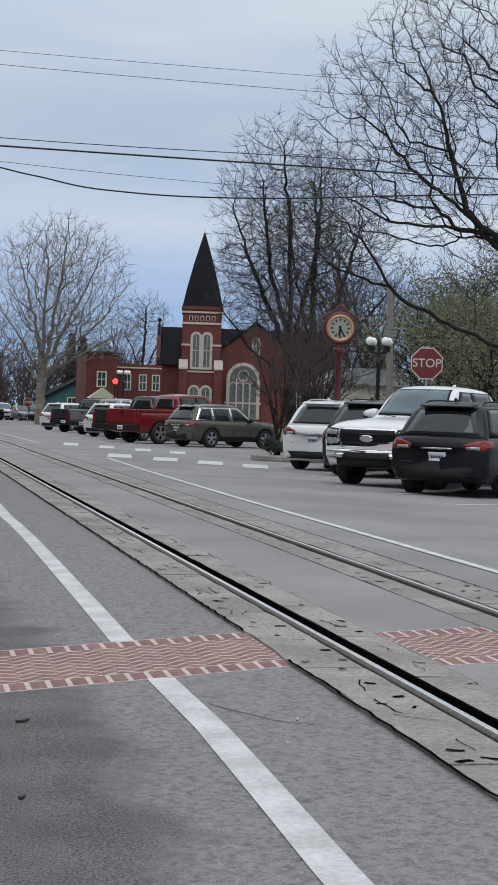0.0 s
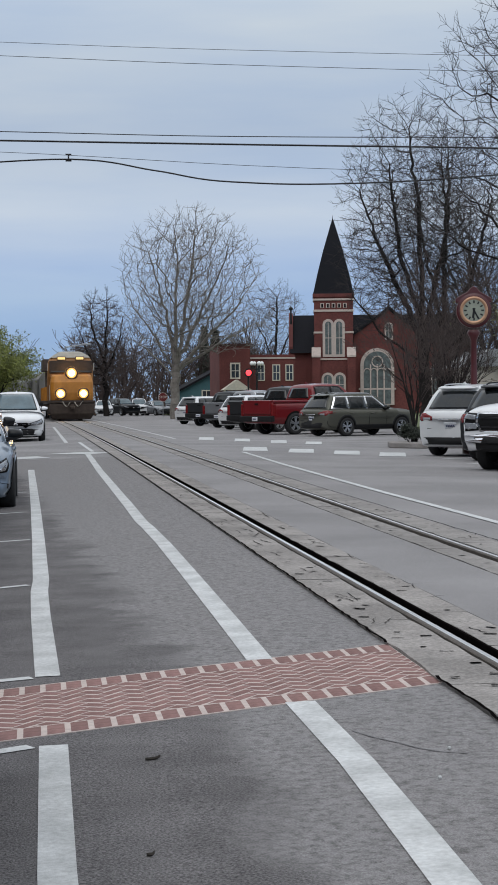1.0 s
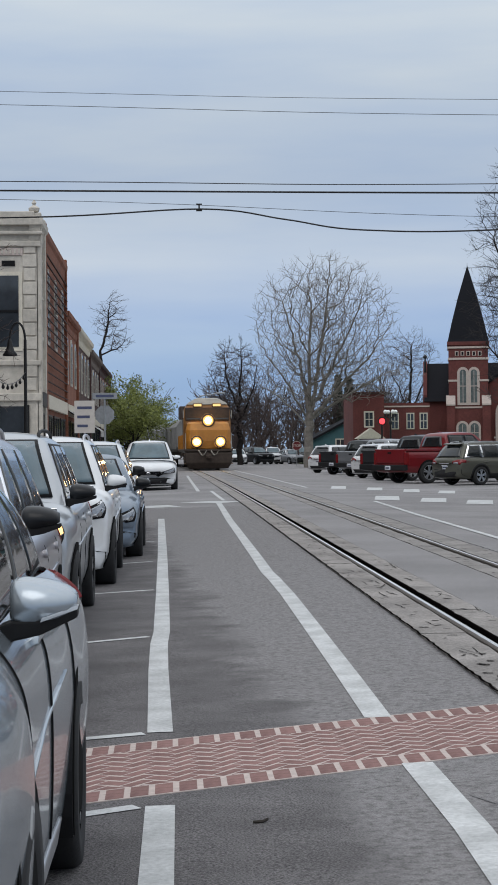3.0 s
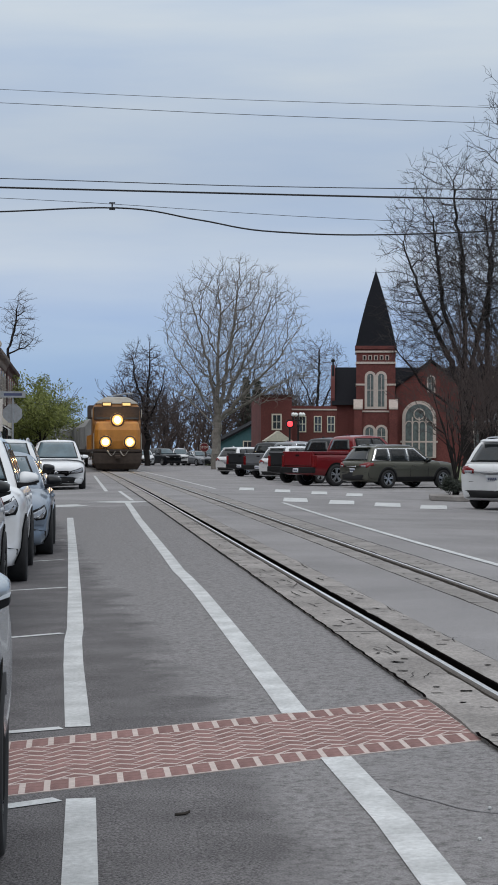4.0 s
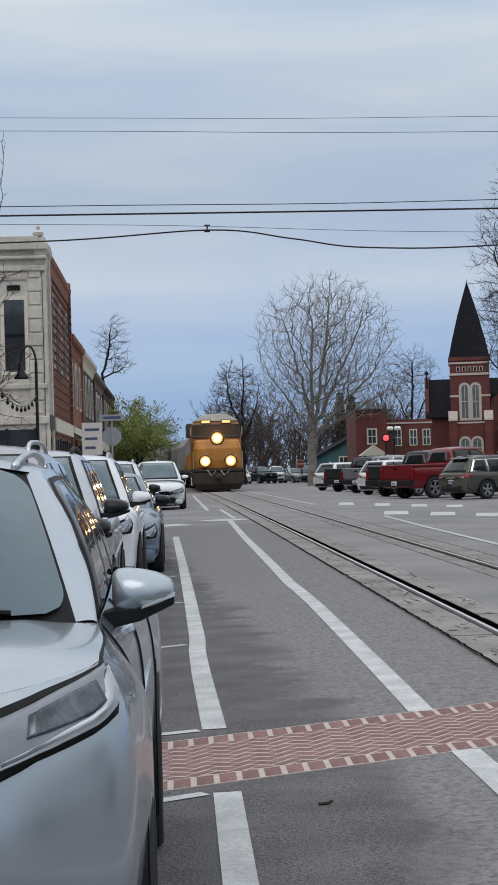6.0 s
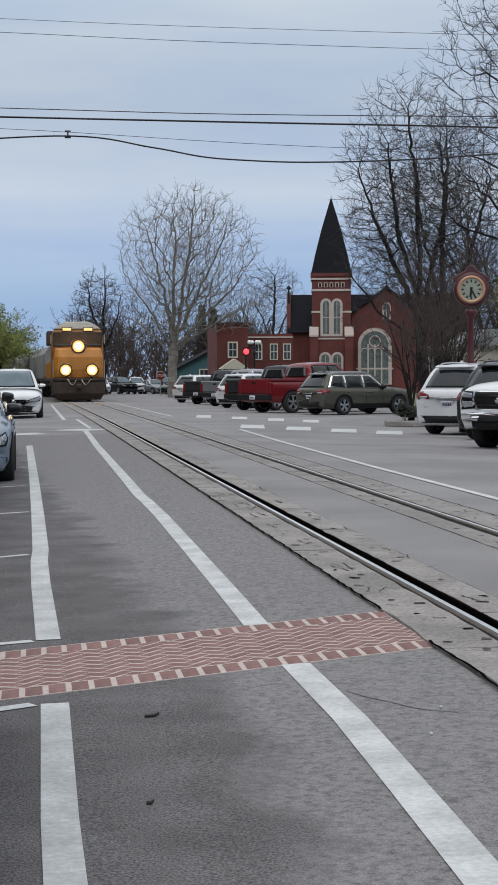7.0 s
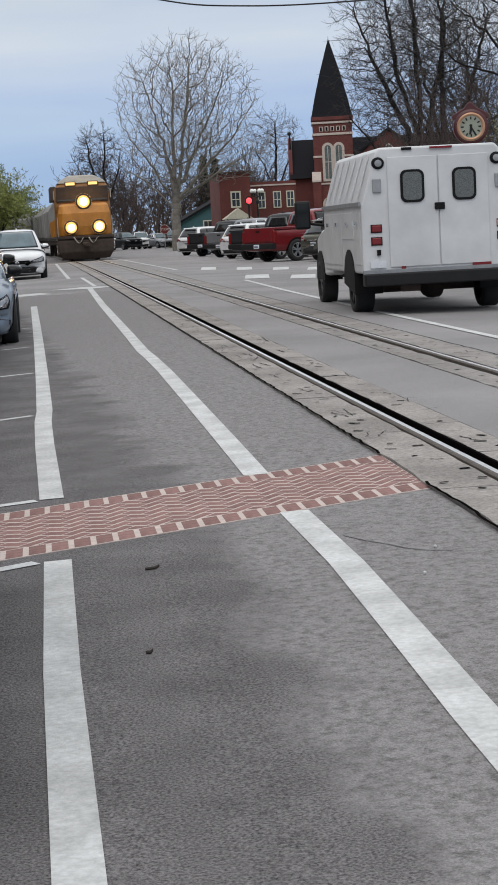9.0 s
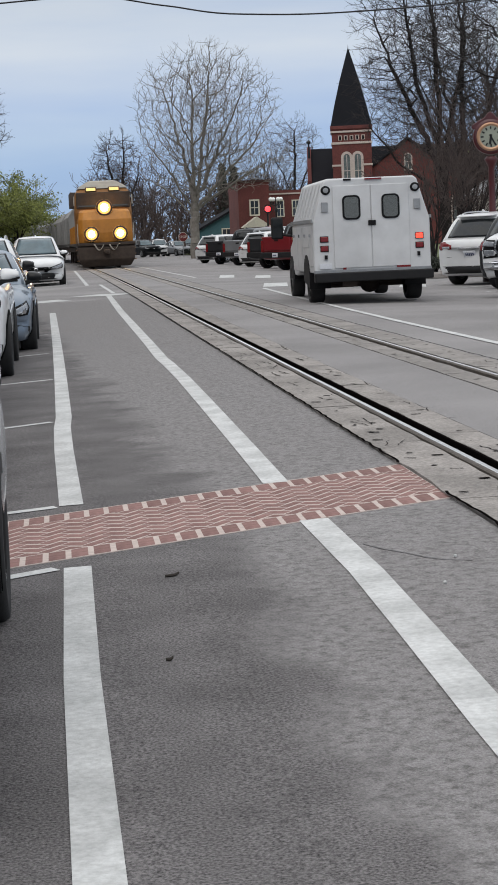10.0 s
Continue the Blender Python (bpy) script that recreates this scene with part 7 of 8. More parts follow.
def filled(rng, guides, clouds, n, bf=0.35, step=0.4, zmin=2.0, tip=0.008, power=2.25, twigs=3, twig_len=(0.3, 0.8), shell=0.45, upward=0.5, wobble=0.06):
    """Grow a bare tree: limbs along the guides, then branches that reach out to fill the clouds (x, y, z, rx, ry, rz)."""
    cap = 400 + n * 14
    P, path, par = np.zeros((cap, 3)), np.zeros(cap), np.full(cap, -1)
    m = 0

    def chain(j, q, bow=0.0):
        nonlocal m
        a = P[j].copy()
        q = np.array(q, float)
        L = float(np.linalg.norm(q - a))
        k = max(1, int(round(L / step)))
        for i in range(1, k + 1):
            t = i / k
            p = a + (q - a) * t
            if i < k:
                p = p + np.array([rng.gauss(0, wobble), rng.gauss(0, wobble), rng.gauss(0, wobble) - bow * L * t * (1 - t)])
            if m >= cap:
                return j
            P[m], path[m], par[m] = p, path[j] + L / k, j
            j = m
            m += 1
        return j

    P[0] = guides[0][0]
    m = 1
    for g in guides:
        d = np.linalg.norm(P[:m] - np.array(g[0], float), axis=1)
        j = int(np.argmin(d))
        for q in g[1:]:
            j = chain(j, q)
    pts = []
    vol = [c[3] * c[4] * c[5] for c in clouds]
    while len(pts) < n:
        c = rng.choices(clouds, vol)[0]
        v = Vector((rng.gauss(0, 1), rng.gauss(0, 1), rng.gauss(0, 1))).normalized() * rng.random() ** shell
        p = (c[0] + v.x * c[3], c[1] + v.y * c[4], c[2] + v.z * c[5])
        if p[2] > zmin:
            pts.append(p)
    base = np.array(guides[0][-1], float)
    pts.sort(key=lambda p: float(np.linalg.norm(np.array(p) - base)) + rng.uniform(0, 1.0))
    for p in pts:
        d = P[:m] - np.array(p)
        cost = np.linalg.norm(d, axis=1) * (1 + upward * np.clip(d[:, 2] / (np.linalg.norm(d, axis=1) + 1e-6), 0, 1)) + bf * path[:m]
        chain(int(np.argmin(cost)), p, 0.12)
    kids = np.bincount(par[1:m], minlength=m)
    R = np.zeros(m)
    for i in range(m - 1, 0, -1):
        if kids[i] == 0:
            R[i] = tip ** power
        R[par[i]] += R[i]
    R = R ** (1 / power)
    segs = [(Vector(P[par[i]]), Vector(P[i]), min(R[par[i]], R[i] * 1.25), R[i]) for i in range(1, m)]
    ends = [i for i in range(1, m) if R[i] < tip * 2.6]
    for i in ends:
        d = (Vector(P[i]) - Vector(P[par[i]])).normalized()
        for _ in range(twigs if kids[i] == 0 else max(1, twigs - 2)):
            e = (d + Vector((rng.gauss(0, 0.55), rng.gauss(0, 0.55), rng.gauss(0.15, 0.5)))).normalized()
            L = rng.uniform(*twig_len)
            mid = Vector(P[i]) + e * L * 0.5
            end = mid + (e + Vector((rng.gauss(0, 0.3), rng.gauss(0, 0.3), rng.gauss(0.1, 0.3)))).normalized() * L * 0.5
            segs.append((Vector(P[i]), mid, tip * 0.8, tip * 0.65))
            segs.append((mid, end, tip * 0.65, tip * 0.5))
    return segs


def crown_tree(label, seed, guides, clouds, n, bark, twig, cut=0.035, name="tree", group="bare trees", **kw):
    rng = random.Random(seed)
    base = Vector(guides[0][0])
    c = empty(name, Matrix.Translation(base), label, "tree", group)
    segs = [(a - base, b - base, r0, r1) for a, b, r0, r1 in filled(rng, guides, clouds, n, **kw)]
    mesh_part("trunk", seg_mesh([q for q in segs if q[2] > cut], 8), M[bark], c, "trunk and main limbs")
    mesh_part("crown", seg_mesh([q for q in segs if q[2] <= cut], 3), M[twig], c, "crown of bare twigs")
    return c


def build_trees():
    T = Matrix.Translation
    # pale sycamore: a stout trunk that splits into long rising leaders
    y = 135
    crown_tree("tall pale-barked leafless sycamore", 11,
               [[(8.66, y, 0), (8.7, y, 2.2), (8.8, y, 4.2)], [(8.8, y, 4.0), (8.2, y, 7.5), (7.4, y + 1, 11.0), (6.6, y + 1, 13.6)], [(8.8, y, 4.2), (8.7, y - 1, 8.0), (8.9, y - 1, 12.0), (8.7, y, 15.2)],
                [(8.8, y, 4.4), (9.5, y, 8.0), (10.2, y, 12.5), (10.5, y, 15.8)], [(8.9, y, 4.2), (10.4, y + 1, 7.4), (12.2, y + 1, 11.0), (13.2, y, 14.0)], [(8.9, y, 3.8), (11.2, y - 1, 6.4), (13.6, y - 1, 8.8), (15.2, y, 11.2)],
                [(8.7, y, 3.9), (6.6, y - 1, 7.2), (5.0, y, 9.6)], [(8.8, y, 3.6), (12.0, y, 5.8), (15.4, y, 7.6), (17.4, y, 7.2)], [(8.7, y, 3.4), (6.4, y, 5.6), (4.2, y, 7.0)]],
               [(10.0, y, 11.4, 5.8, 5.0, 5.3), (10.4, y, 7.6, 6.6, 4.5, 2.8)], 2600, "bark_pale", "twig_pale", 0.05, bf=0.30, step=0.55, zmin=3.8, tip=0.013, twigs=3, twig_len=(0.35, 0.9), wobble=0.055, power=2.15)
    # big dark trees beside the church
    y = 76
    crown_tree("large dark leafless tree near the church", 5,
               [[(15.65, y, 0), (15.6, y, 2.6), (15.5, y, 6.0), (15.3, y, 10.0), (14.9, y, 13.8)], [(15.6, y, 3.6), (14.5, y, 6.2), (13.4, y, 8.6), (12.6, y, 11.0)], [(15.55, y, 4.6), (14.6, y + 1, 8.4), (14.0, y, 12.2)],
                [(15.6, y, 5.0), (16.4, y - 1, 9.0), (16.4, y, 13.0)], [(15.6, y, 3.0), (13.6, y, 4.4), (12.2, y, 6.2)]],
               [(14.7, y, 10.2, 3.2, 3.0, 5.2), (13.9, y, 7.2, 2.6, 2.6, 3.2)], 1900, "bark_dark", "twig_dark", 0.03, bf=0.32, step=0.4, zmin=3.4, tip=0.0085, twigs=4, twig_len=(0.25, 0.7), power=2.12, wobble=0.04)
    y = 79
    crown_tree("large dark leafless tree near the church", 8,
               [[(17.0, y, 0), (17.05, y, 3.0), (17.2, y, 7.0), (17.5, y, 11.5), (17.4, y, 14.0)], [(17.05, y, 4.0), (18.6, y, 7.4), (19.6, y, 11.0)], [(17.1, y, 5.0), (16.2, y, 9.0), (15.9, y, 12.6)], [(17.0, y, 3.4), (19.2, y, 5.2), (21.0, y, 7.6)]],
               [(18.0, y, 9.8, 3.2, 3.0, 5.0), (19.4, y, 7.0, 3.4, 2.6, 3.6)], 1600, "bark_dark", "twig_dark", 0.03, bf=0.32, step=0.4, zmin=3.4, tip=0.0085, twigs=4, twig_len=(0.25, 0.7), power=2.12, wobble=0.04)
    # wide oak whose limbs reach over the parked cars
    crown_tree("wide dark leafless oak behind the parked cars", 21,
               [[(15.6, 41.2, 0), (15.3, 41.1, 2.4), (14.9, 41, 4.8)], [(14.9, 41, 4.9), (14.1, 41, 5.6), (13.38, 41, 6.25), (12.2, 40.7, 7.0), (10.68, 40.5, 8.0), (9.23, 40.2, 9.78), (8.16, 40, 10.9)],
                [(14.1, 41, 5.7), (12.86, 41, 6.46), (11.6, 41, 6.55), (10.34, 41, 6.62), (9.04, 41.5, 7.28), (8.2, 41.5, 8.0)],
                [(15.2, 41.2, 3.0), (12.6, 42, 3.9), (11.18, 42, 4.54), (10.68, 42, 4.97), (10.2, 42, 5.03), (9.24, 42, 5.36), (8.28, 42, 5.92), (7.63, 42, 6.65)], [(10.7, 42, 4.97), (9.84, 42, 6.23), (9.03, 42, 6.88)],
                [(14.9, 41, 4.8), (14.6, 40.6, 7.2), (13.4, 40.5, 10.3), (12.2, 40.4, 11.3), (11.1, 40.3, 12.0)], [(12.4, 40.6, 7.0), (11.4, 40.2, 9.6), (10.2, 40, 11.8)], [(15.0, 41, 5.4), (15.4, 41, 9), (14.4, 41, 12.6), (13.6, 41, 14.8)],
                [(13.6, 40.6, 9.6), (12.6, 40, 9.7), (11.6, 39.6, 10.2)]],
               [(10.4, 41, 8.8, 2.6, 2.2, 3.2), (12.9, 41, 10.8, 3.6, 2.6, 3.6), (9.2, 41.8, 6.6, 1.7, 1.6, 1.6), (13.6, 41.4, 6.6, 2.6, 2.0, 2.6)], 2000, "bark_dark", "twig_dark", 0.022, bf=0.30, step=0.25, zmin=4.6, tip=0.0066, twigs=4, twig_len=(0.15, 0.5), wobble=0.028, power=2.1)
    # slim bare street trees and shrubs
    def stems(n, h, lean, r):
        g = random.Random(n * 7 + int(h * 10))
        return [((g.uniform(-0.12, 0.12), g.uniform(-0.12, 0.12), 0), (g.uniform(-lean, lean), g.uniform(-lean, lean), 1), h * g.uniform(0.75, 1), r) for _ in range(n)]
    tree(T((8.9, 47.6, 0.1)), "small multi-stemmed bare tree on the corner island", stems(7, 3.2, 0.22, 0.035), 31, "bark_dark", "twig_brown", 5, (6, 4, 3), (0.35, 0.55), (15, 40), 0.012, 5000, 0.04, 0.10, 0.0045)
    for k, (x, y, h) in enumerate(((12.9, 62, 4.2), (14.6, 66, 5.0), (20.8, 92, 6.0), (25.2, 110, 6.0), (11.4, 53, 3.4), (19.2, 75, 6))):
        tree(T((x, y, 0)), "bare brown multi-stemmed shrub-like tree", stems(8, h, 0.3, 0.045), 40 + k, "bark_dark", "twig_brown", 5, (6, 5, 3), (0.35, 0.55), (15, 45), 0.014, 5000, 0.04, 0.10, 0.007)
    crown_tree("slim young street tree with opening buds", 51, [[(-5.85, 25.5, 0.04), (-5.75, 25.5, 1.8), (-5.6, 25.5, 3.4), (-5.42, 25.5, 4.6)], [(-5.6, 25.5, 3.4), (-5.95, 25.5, 5.2), (-5.85, 25.5, 7.6)], [(-5.5, 25.5, 4.2), (-5.2, 25.5, 5.6), (-5.12, 25.5, 6.9)], [(-5.65, 25.5, 2.8), (-6.1, 25.5, 4.2)]],
               [(-5.5, 25.5, 4.0, 0.8, 0.7, 1.3), (-5.4, 25.5, 2.7, 0.8, 0.6, 0.9)], 130, "bark_dark", "twig_brown", 0.02, bf=0.3, step=0.2, zmin=1.8, tip=0.006, twigs=3, twig_len=(0.08, 0.25), wobble=0.02)
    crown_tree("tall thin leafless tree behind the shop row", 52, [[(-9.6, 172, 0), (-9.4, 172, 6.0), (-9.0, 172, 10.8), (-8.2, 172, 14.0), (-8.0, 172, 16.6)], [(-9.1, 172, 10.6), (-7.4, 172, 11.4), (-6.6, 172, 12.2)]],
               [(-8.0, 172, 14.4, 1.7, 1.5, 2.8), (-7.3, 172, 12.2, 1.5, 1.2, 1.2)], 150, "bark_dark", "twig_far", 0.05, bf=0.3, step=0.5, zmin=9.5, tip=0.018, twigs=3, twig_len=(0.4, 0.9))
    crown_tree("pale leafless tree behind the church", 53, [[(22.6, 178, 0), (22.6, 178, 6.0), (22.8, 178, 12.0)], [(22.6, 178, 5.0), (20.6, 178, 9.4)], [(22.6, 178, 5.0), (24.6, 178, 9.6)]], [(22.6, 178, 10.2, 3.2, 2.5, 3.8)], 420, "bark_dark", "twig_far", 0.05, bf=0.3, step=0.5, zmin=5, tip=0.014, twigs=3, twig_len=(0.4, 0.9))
    crown_tree("dark dense leafless tree beside the railway", 54, [[(4.2, 158, 0), (4.1, 158, 4.0), (4.3, 158, 8.0), (4.4, 158, 11.4)], [(4.1, 158, 3.6), (2.4, 158, 6.2), (1.4, 158, 8.6)], [(4.1, 158, 3.6), (5.4, 158, 6.8), (5.8, 158, 9.0)], [(4.1, 158, 4.4), (3.0, 158, 8.0), (2.9, 158, 10.2)]],
               [(3.7, 158, 7.0, 2.7, 2.2, 4.4), (3.2, 158, 4.0, 2.8, 2.2, 2.6)], 900, "bark_dark", "twig_brown", 0.05, bf=0.25, step=0.5, zmin=1.0, tip=0.016, twigs=5, twig_len=(0.3, 0.8))
    # evergreens and spring green
    conifer(T((14.6, 172, 0)), "dark pointed conifer behind the brick building", 9.0, 1.2, 62)
    conifer(T((16.0, 175, 0)), "dark pointed conifer behind the brick building", 8.8, 1.3, 63)
    leafy(T((-5.2, 138, 0)), "fresh yellow-green tree at the end of the shop row", 6.3, 3.2, 71, "leaf_green", 0.09, 8)
    leafy(T((-6.4, 146, 0)), "fresh yellow-green tree at the end of the shop row", 6.4, 3.4, 72, "leaf_green", 0.09, 8)
    leafy(T((17.2, 57, 0)), "tree with sparse olive-green young leaves", 6.6, 4.6, 73, "leaf_olive", 0.055, 7, 6, cap=2600)
    leafy(T((20.2, 62, 0)), "tree with sparse olive-green young leaves", 6.8, 5.0, 74, "leaf_olive", 0.06, 7, 6, cap=2600)
    leafy(T((16.4, 50, 0)), "tree with sparse olive-green young leaves", 5.2, 3.2, 75, "leaf_olive", 0.045, 6, 5, cap=2000)
    leafy(T((8.75, 47.3, 0.16)), "small dark evergreen shrub at the foot of the island tree", 0.55, 0.6, 76, "needles", 0.03, 10, 5, name="shrub", cap=300)
    # far woods
    rng = random.Random(99)
    segs = []
    for k in range(120):
        x = rng.uniform(-70, 110)
        y = rng.uniform(205, 260)
        if -9 < x < 0.5:
            continue
        h = rng.uniform(5.5, 9.5)
        s = grow(rng, [((x + rng.uniform(-0.5, 0.5), y, 0), (rng.uniform(-0.2, 0.2), 0, 1), h, 0.14) for _ in range(3)], 4, (9, 6, 3), (0.3, 0.5), (20, 55), 0.02, 0.12, 420, 0.03)
        segs += s
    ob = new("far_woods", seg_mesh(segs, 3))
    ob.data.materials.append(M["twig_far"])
    tagged(ob, "grey-brown leafless woods in the distance", "woods", kind="stuff")
    segs = []
    for k in range(44):
        x, y = rng.uniform(3.2, 24), rng.uniform(168, 198)
        segs += grow(rng, [((x + rng.uniform(-0.5, 0.5), y, 0), (rng.uniform(-0.25, 0.25), 0, 1), rng.uniform(4.0, 6.4), 0.12) for _ in range(3)], 4, (9, 6, 3), (0.3, 0.5), (25, 60), 0.02, 0.14, 480, 0.022)
    ob = new("far_woods", seg_mesh(segs, 3))
    ob.data.materials.append(M["twig_brown"])
    tagged(ob, "dark brown leafless thicket behind the railway", "woods", kind="stuff")
    segs = []
    for k in range(24):
        y = rng.uniform(84, 135)
        x = -2.4 + (y + 4.6) * rng.uniform(0.245, 0.6)
        h = rng.uniform(6, 11)
        segs += grow(rng, [((x + rng.uniform(-0.5, 0.5), y, 0), (rng.uniform(-0.2, 0.2), 0, 1), h, 0.16) for _ in range(3)], 4, (9, 6, 3), (0.3, 0.5), (20, 55), 0.02, 0.12, 520, 0.016)
    ob = new("far_woods", seg_mesh(segs, 3))
    ob.data.materials.append(M["twig_dark"])
    tagged(ob, "dark leafless woods beyond the parked cars", "woods", kind="stuff")
    # low hedge band far behind, closing the view under the trees
    V, pts = [], []
    for k in range(900):
        pts.append((Vector((rng.uniform(-60, 120), rng.uniform(262, 275), rng.uniform(0.0, 4.2))), 0.9))
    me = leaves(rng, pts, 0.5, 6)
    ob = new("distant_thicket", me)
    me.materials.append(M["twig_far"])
    tagged(ob, "distant grey-brown thicket under the trees", "woods", kind="stuff")


build_trees()


# ---------------------------------------------------------------- train
# nose and cab colours hold the orange glow of the headlights
M["nose"] = mat("loco_yellow_glow", (0.44, 0.175, 0.020), 0.5, var=0.14, scale=2.5, big=0.12, bigscale=0.7)
M["cabpaint"] = mat("loco_cab_glow", (0.25, 0.105, 0.022), 0.6, var=0.2, scale=2.5, big=0.15)
M["locoblue"] = mat("loco_dark_body", (0.060, 0.042, 0.034), 0.6, var=0.25, scale=2.5, big=0.2, bigscale=0.6)
M["locobrown"] = mat("loco_dirty_panel", (0.20, 0.115, 0.06), 0.7, var=0.25, scale=2.0, big=0.15)
M["locoroof"] = mat("loco_roof", (0.33, 0.31, 0.27), 0.7, var=0.15, scale=2)
M["locounder"] = mat("loco_underframe", (0.045, 0.032, 0.025), 0.85, var=0.25, scale=4)
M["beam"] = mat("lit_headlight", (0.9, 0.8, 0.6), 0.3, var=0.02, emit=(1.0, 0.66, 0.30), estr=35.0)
# weak orange emission that imitates the halo round the headlights
M["beam_halo"] = mat("headlight_halo", (0.8, 0.5, 0.2), 0.4, var=0.02, emit=(1.0, 0.46, 0.10), estr=1.25)
M["boards"] = mat("lit_number_board", (0.6, 0.45, 0.2), 0.4, var=0.05, emit=(1.0, 0.62, 0.22), estr=0.9)
M["hopper"] = mat("grey_hopper", (0.26, 0.26, 0.255), 0.75, var=0.15, scale=1.2, big=0.15, bigscale=0.4)


def build_loco():
    c = empty("locomotive", Matrix(), "yellow-nosed diesel locomotive with three bright headlights", "locomotive")
    # local frame: front towards -y, y = 0 at the nose
    def b(name, dims, mt, label="", bevel=0.03, parent=c):
        bm = bmesh.new()
        box(bm, *dims)
        return part(name, bm, M[mt], parent, label, bevel=bevel)
    # pilot, steps, walkway
    bm = bmesh.new()
    loft(bm, [[Vector((x, y, z)) for x, y in ((-w, f), (w, f), (w, 1.2), (-w, 1.2))] for z, w, f in ((0.12, 1.25, -0.05), (0.5, 1.48, -0.30), (1.10, 1.52, -0.30), (1.22, 1.52, -0.2))])
    part("pilot", bm, M["locounder"], c, "dark pilot plate", bevel=0.04)
    b("coupler", (-0.16, 0.16, -0.75, -0.25, 0.78, 1.02), "locounder", bevel=0.06)
    b("walkway", (-1.54, 1.54, -0.32, 21.0, 1.22, 1.38), "locounder", "dark running board")
    for x in (-1.42, 1.42):
        for z in (0.42, 0.72, 1.0):
            b("step", (x - 0.16, x + 0.16, 0.2, 0.75, z, z + 0.05), "locobrown", bevel=0.01)
    # nose, cab
    bm = bmesh.new()
    rings = []
    for z, w, f in ((1.38, 1.42, 0.05), (1.9, 1.44, 0.02), (2.6, 1.42, 0.10), (3.0, 1.34, 0.28), (3.12, 1.26, 0.42)):
        rings.append([Vector(p) for p in ((-w + 0.22, f, z), (w - 0.22, f, z), (w, f + 0.25, z), (w, 1.9, z), (-w, 1.9, z), (-w, f + 0.25, z))])
    loft(bm, rings)
    part("nose", bm, M["nose"], c, "yellow wide nose with orange headlight glow in its paint", bevel=0.05)
    bm = bmesh.new()
    rings = []
    for z, w, f in ((1.38, 1.52, 1.5), (3.0, 1.52, 1.45), (4.05, 1.46, 1.75), (4.30, 1.30, 1.95), (4.42, 0.95, 2.1)):
        rings.append([Vector(p) for p in ((-w + 0.12, f, z), (w - 0.12, f, z), (w, f + 0.14, z), (w, 4.4, z), (-w, 4.4, z), (-w, f + 0.14, z))])
    loft(bm, rings)
    part("cab", bm, M["cabpaint"], c, "dull dirty cab with orange headlight glow in its paint", bevel=0.04)
    bm = bmesh.new()
    loft(bm, [[Vector(p) for p in ((-w, f, z), (w, f, z), (w, 5.2, z), (-w, 5.2, z))] for z, w, f in ((4.28, 1.36, 1.85), (4.44, 1.18, 1.95), (4.66, 0.80, 2.15), (4.72, 0.6, 2.4))])
    part("cab_roof", bm, M["locoroof"], c, "weathered grey cab roof", bevel=0.03)
    for x0, x1 in ((-1.32, -0.40), (-0.32, 0.32), (0.40, 1.32)):
        bm = bmesh.new()
        prism(bm, [(x0, 1.44, 3.30), (x1, 1.44, 3.30), (x1 * (0.97 if x1 > 0 else 1), 1.70, 4.02), (x0 * (0.97 if x0 < 0 else 1), 1.70, 4.02)], (0, -0.03, 0.01))
        part("windscreen", bm, M["glass"], c, "dark windscreen pane")
    b("windscreen_surround", (-1.44, 1.44, 1.44, 1.52, 3.22, 4.08), "locounder", bevel=0.05)
    for x in (-0.62, 0.62):
        n = b("number_board", (x - 0.30, x + 0.30, 1.62, 1.8, 4.12, 4.36), "locounder")
        bm = bmesh.new()
        box(bm, x - 0.25, x + 0.25, 1.60, 1.615, 4.16, 4.32)
        part("lit_panel", bm, M["boards"], n)
    for x in (-1.56, 1.56):
        b("cab_mirror", (x - 0.03, x + 0.03, 1.5, 1.6, 3.4, 3.9), "locoroof", bevel=0.01)
        b("handrail", (x * 0.95 - 0.02, x * 0.95 + 0.02, 0.0, 0.04, 1.38, 2.4), "locoroof", bevel=0.0)
    # lights, made oversized to imitate the lamps' bloom
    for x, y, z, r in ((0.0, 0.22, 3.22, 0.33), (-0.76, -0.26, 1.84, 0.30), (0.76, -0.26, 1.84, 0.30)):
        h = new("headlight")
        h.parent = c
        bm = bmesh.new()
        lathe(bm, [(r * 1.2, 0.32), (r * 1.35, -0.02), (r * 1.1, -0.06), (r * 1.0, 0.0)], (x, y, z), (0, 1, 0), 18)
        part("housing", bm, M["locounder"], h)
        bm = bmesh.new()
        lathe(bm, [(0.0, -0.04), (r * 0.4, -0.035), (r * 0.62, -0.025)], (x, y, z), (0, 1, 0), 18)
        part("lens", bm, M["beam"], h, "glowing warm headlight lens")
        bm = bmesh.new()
        # emissive ring stands for the lamp's orange glow, no real bowl
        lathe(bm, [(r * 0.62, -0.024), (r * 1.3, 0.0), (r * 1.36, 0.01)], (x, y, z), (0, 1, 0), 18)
        part("reflector", bm, M["beam_halo"], h, "orange halo ring painted round the headlight lens")
    for x in (-0.74, 0.74):
        b("light_bracket", (x - 0.08, x + 0.08, -0.2, 0.0, 1.38, 1.72), "locounder")
    # slack brake hoses in front
    for s in (-1, 1):
        bm = bmesh.new()
        pts = [Vector((s * (0.15 + 0.55 * k / 8), -0.36, 1.28 - 0.30 * math.sin(math.pi * min(1, k / 8 * 1.15)))) for k in range(9)]
        loft(bm, [[p + Vector((0.035 * math.cos(a), 0.035 * math.sin(a), 0.02 * math.cos(a))) for a in (0, 1.05, 2.1, 3.14, 4.2, 5.25)] for p in pts])
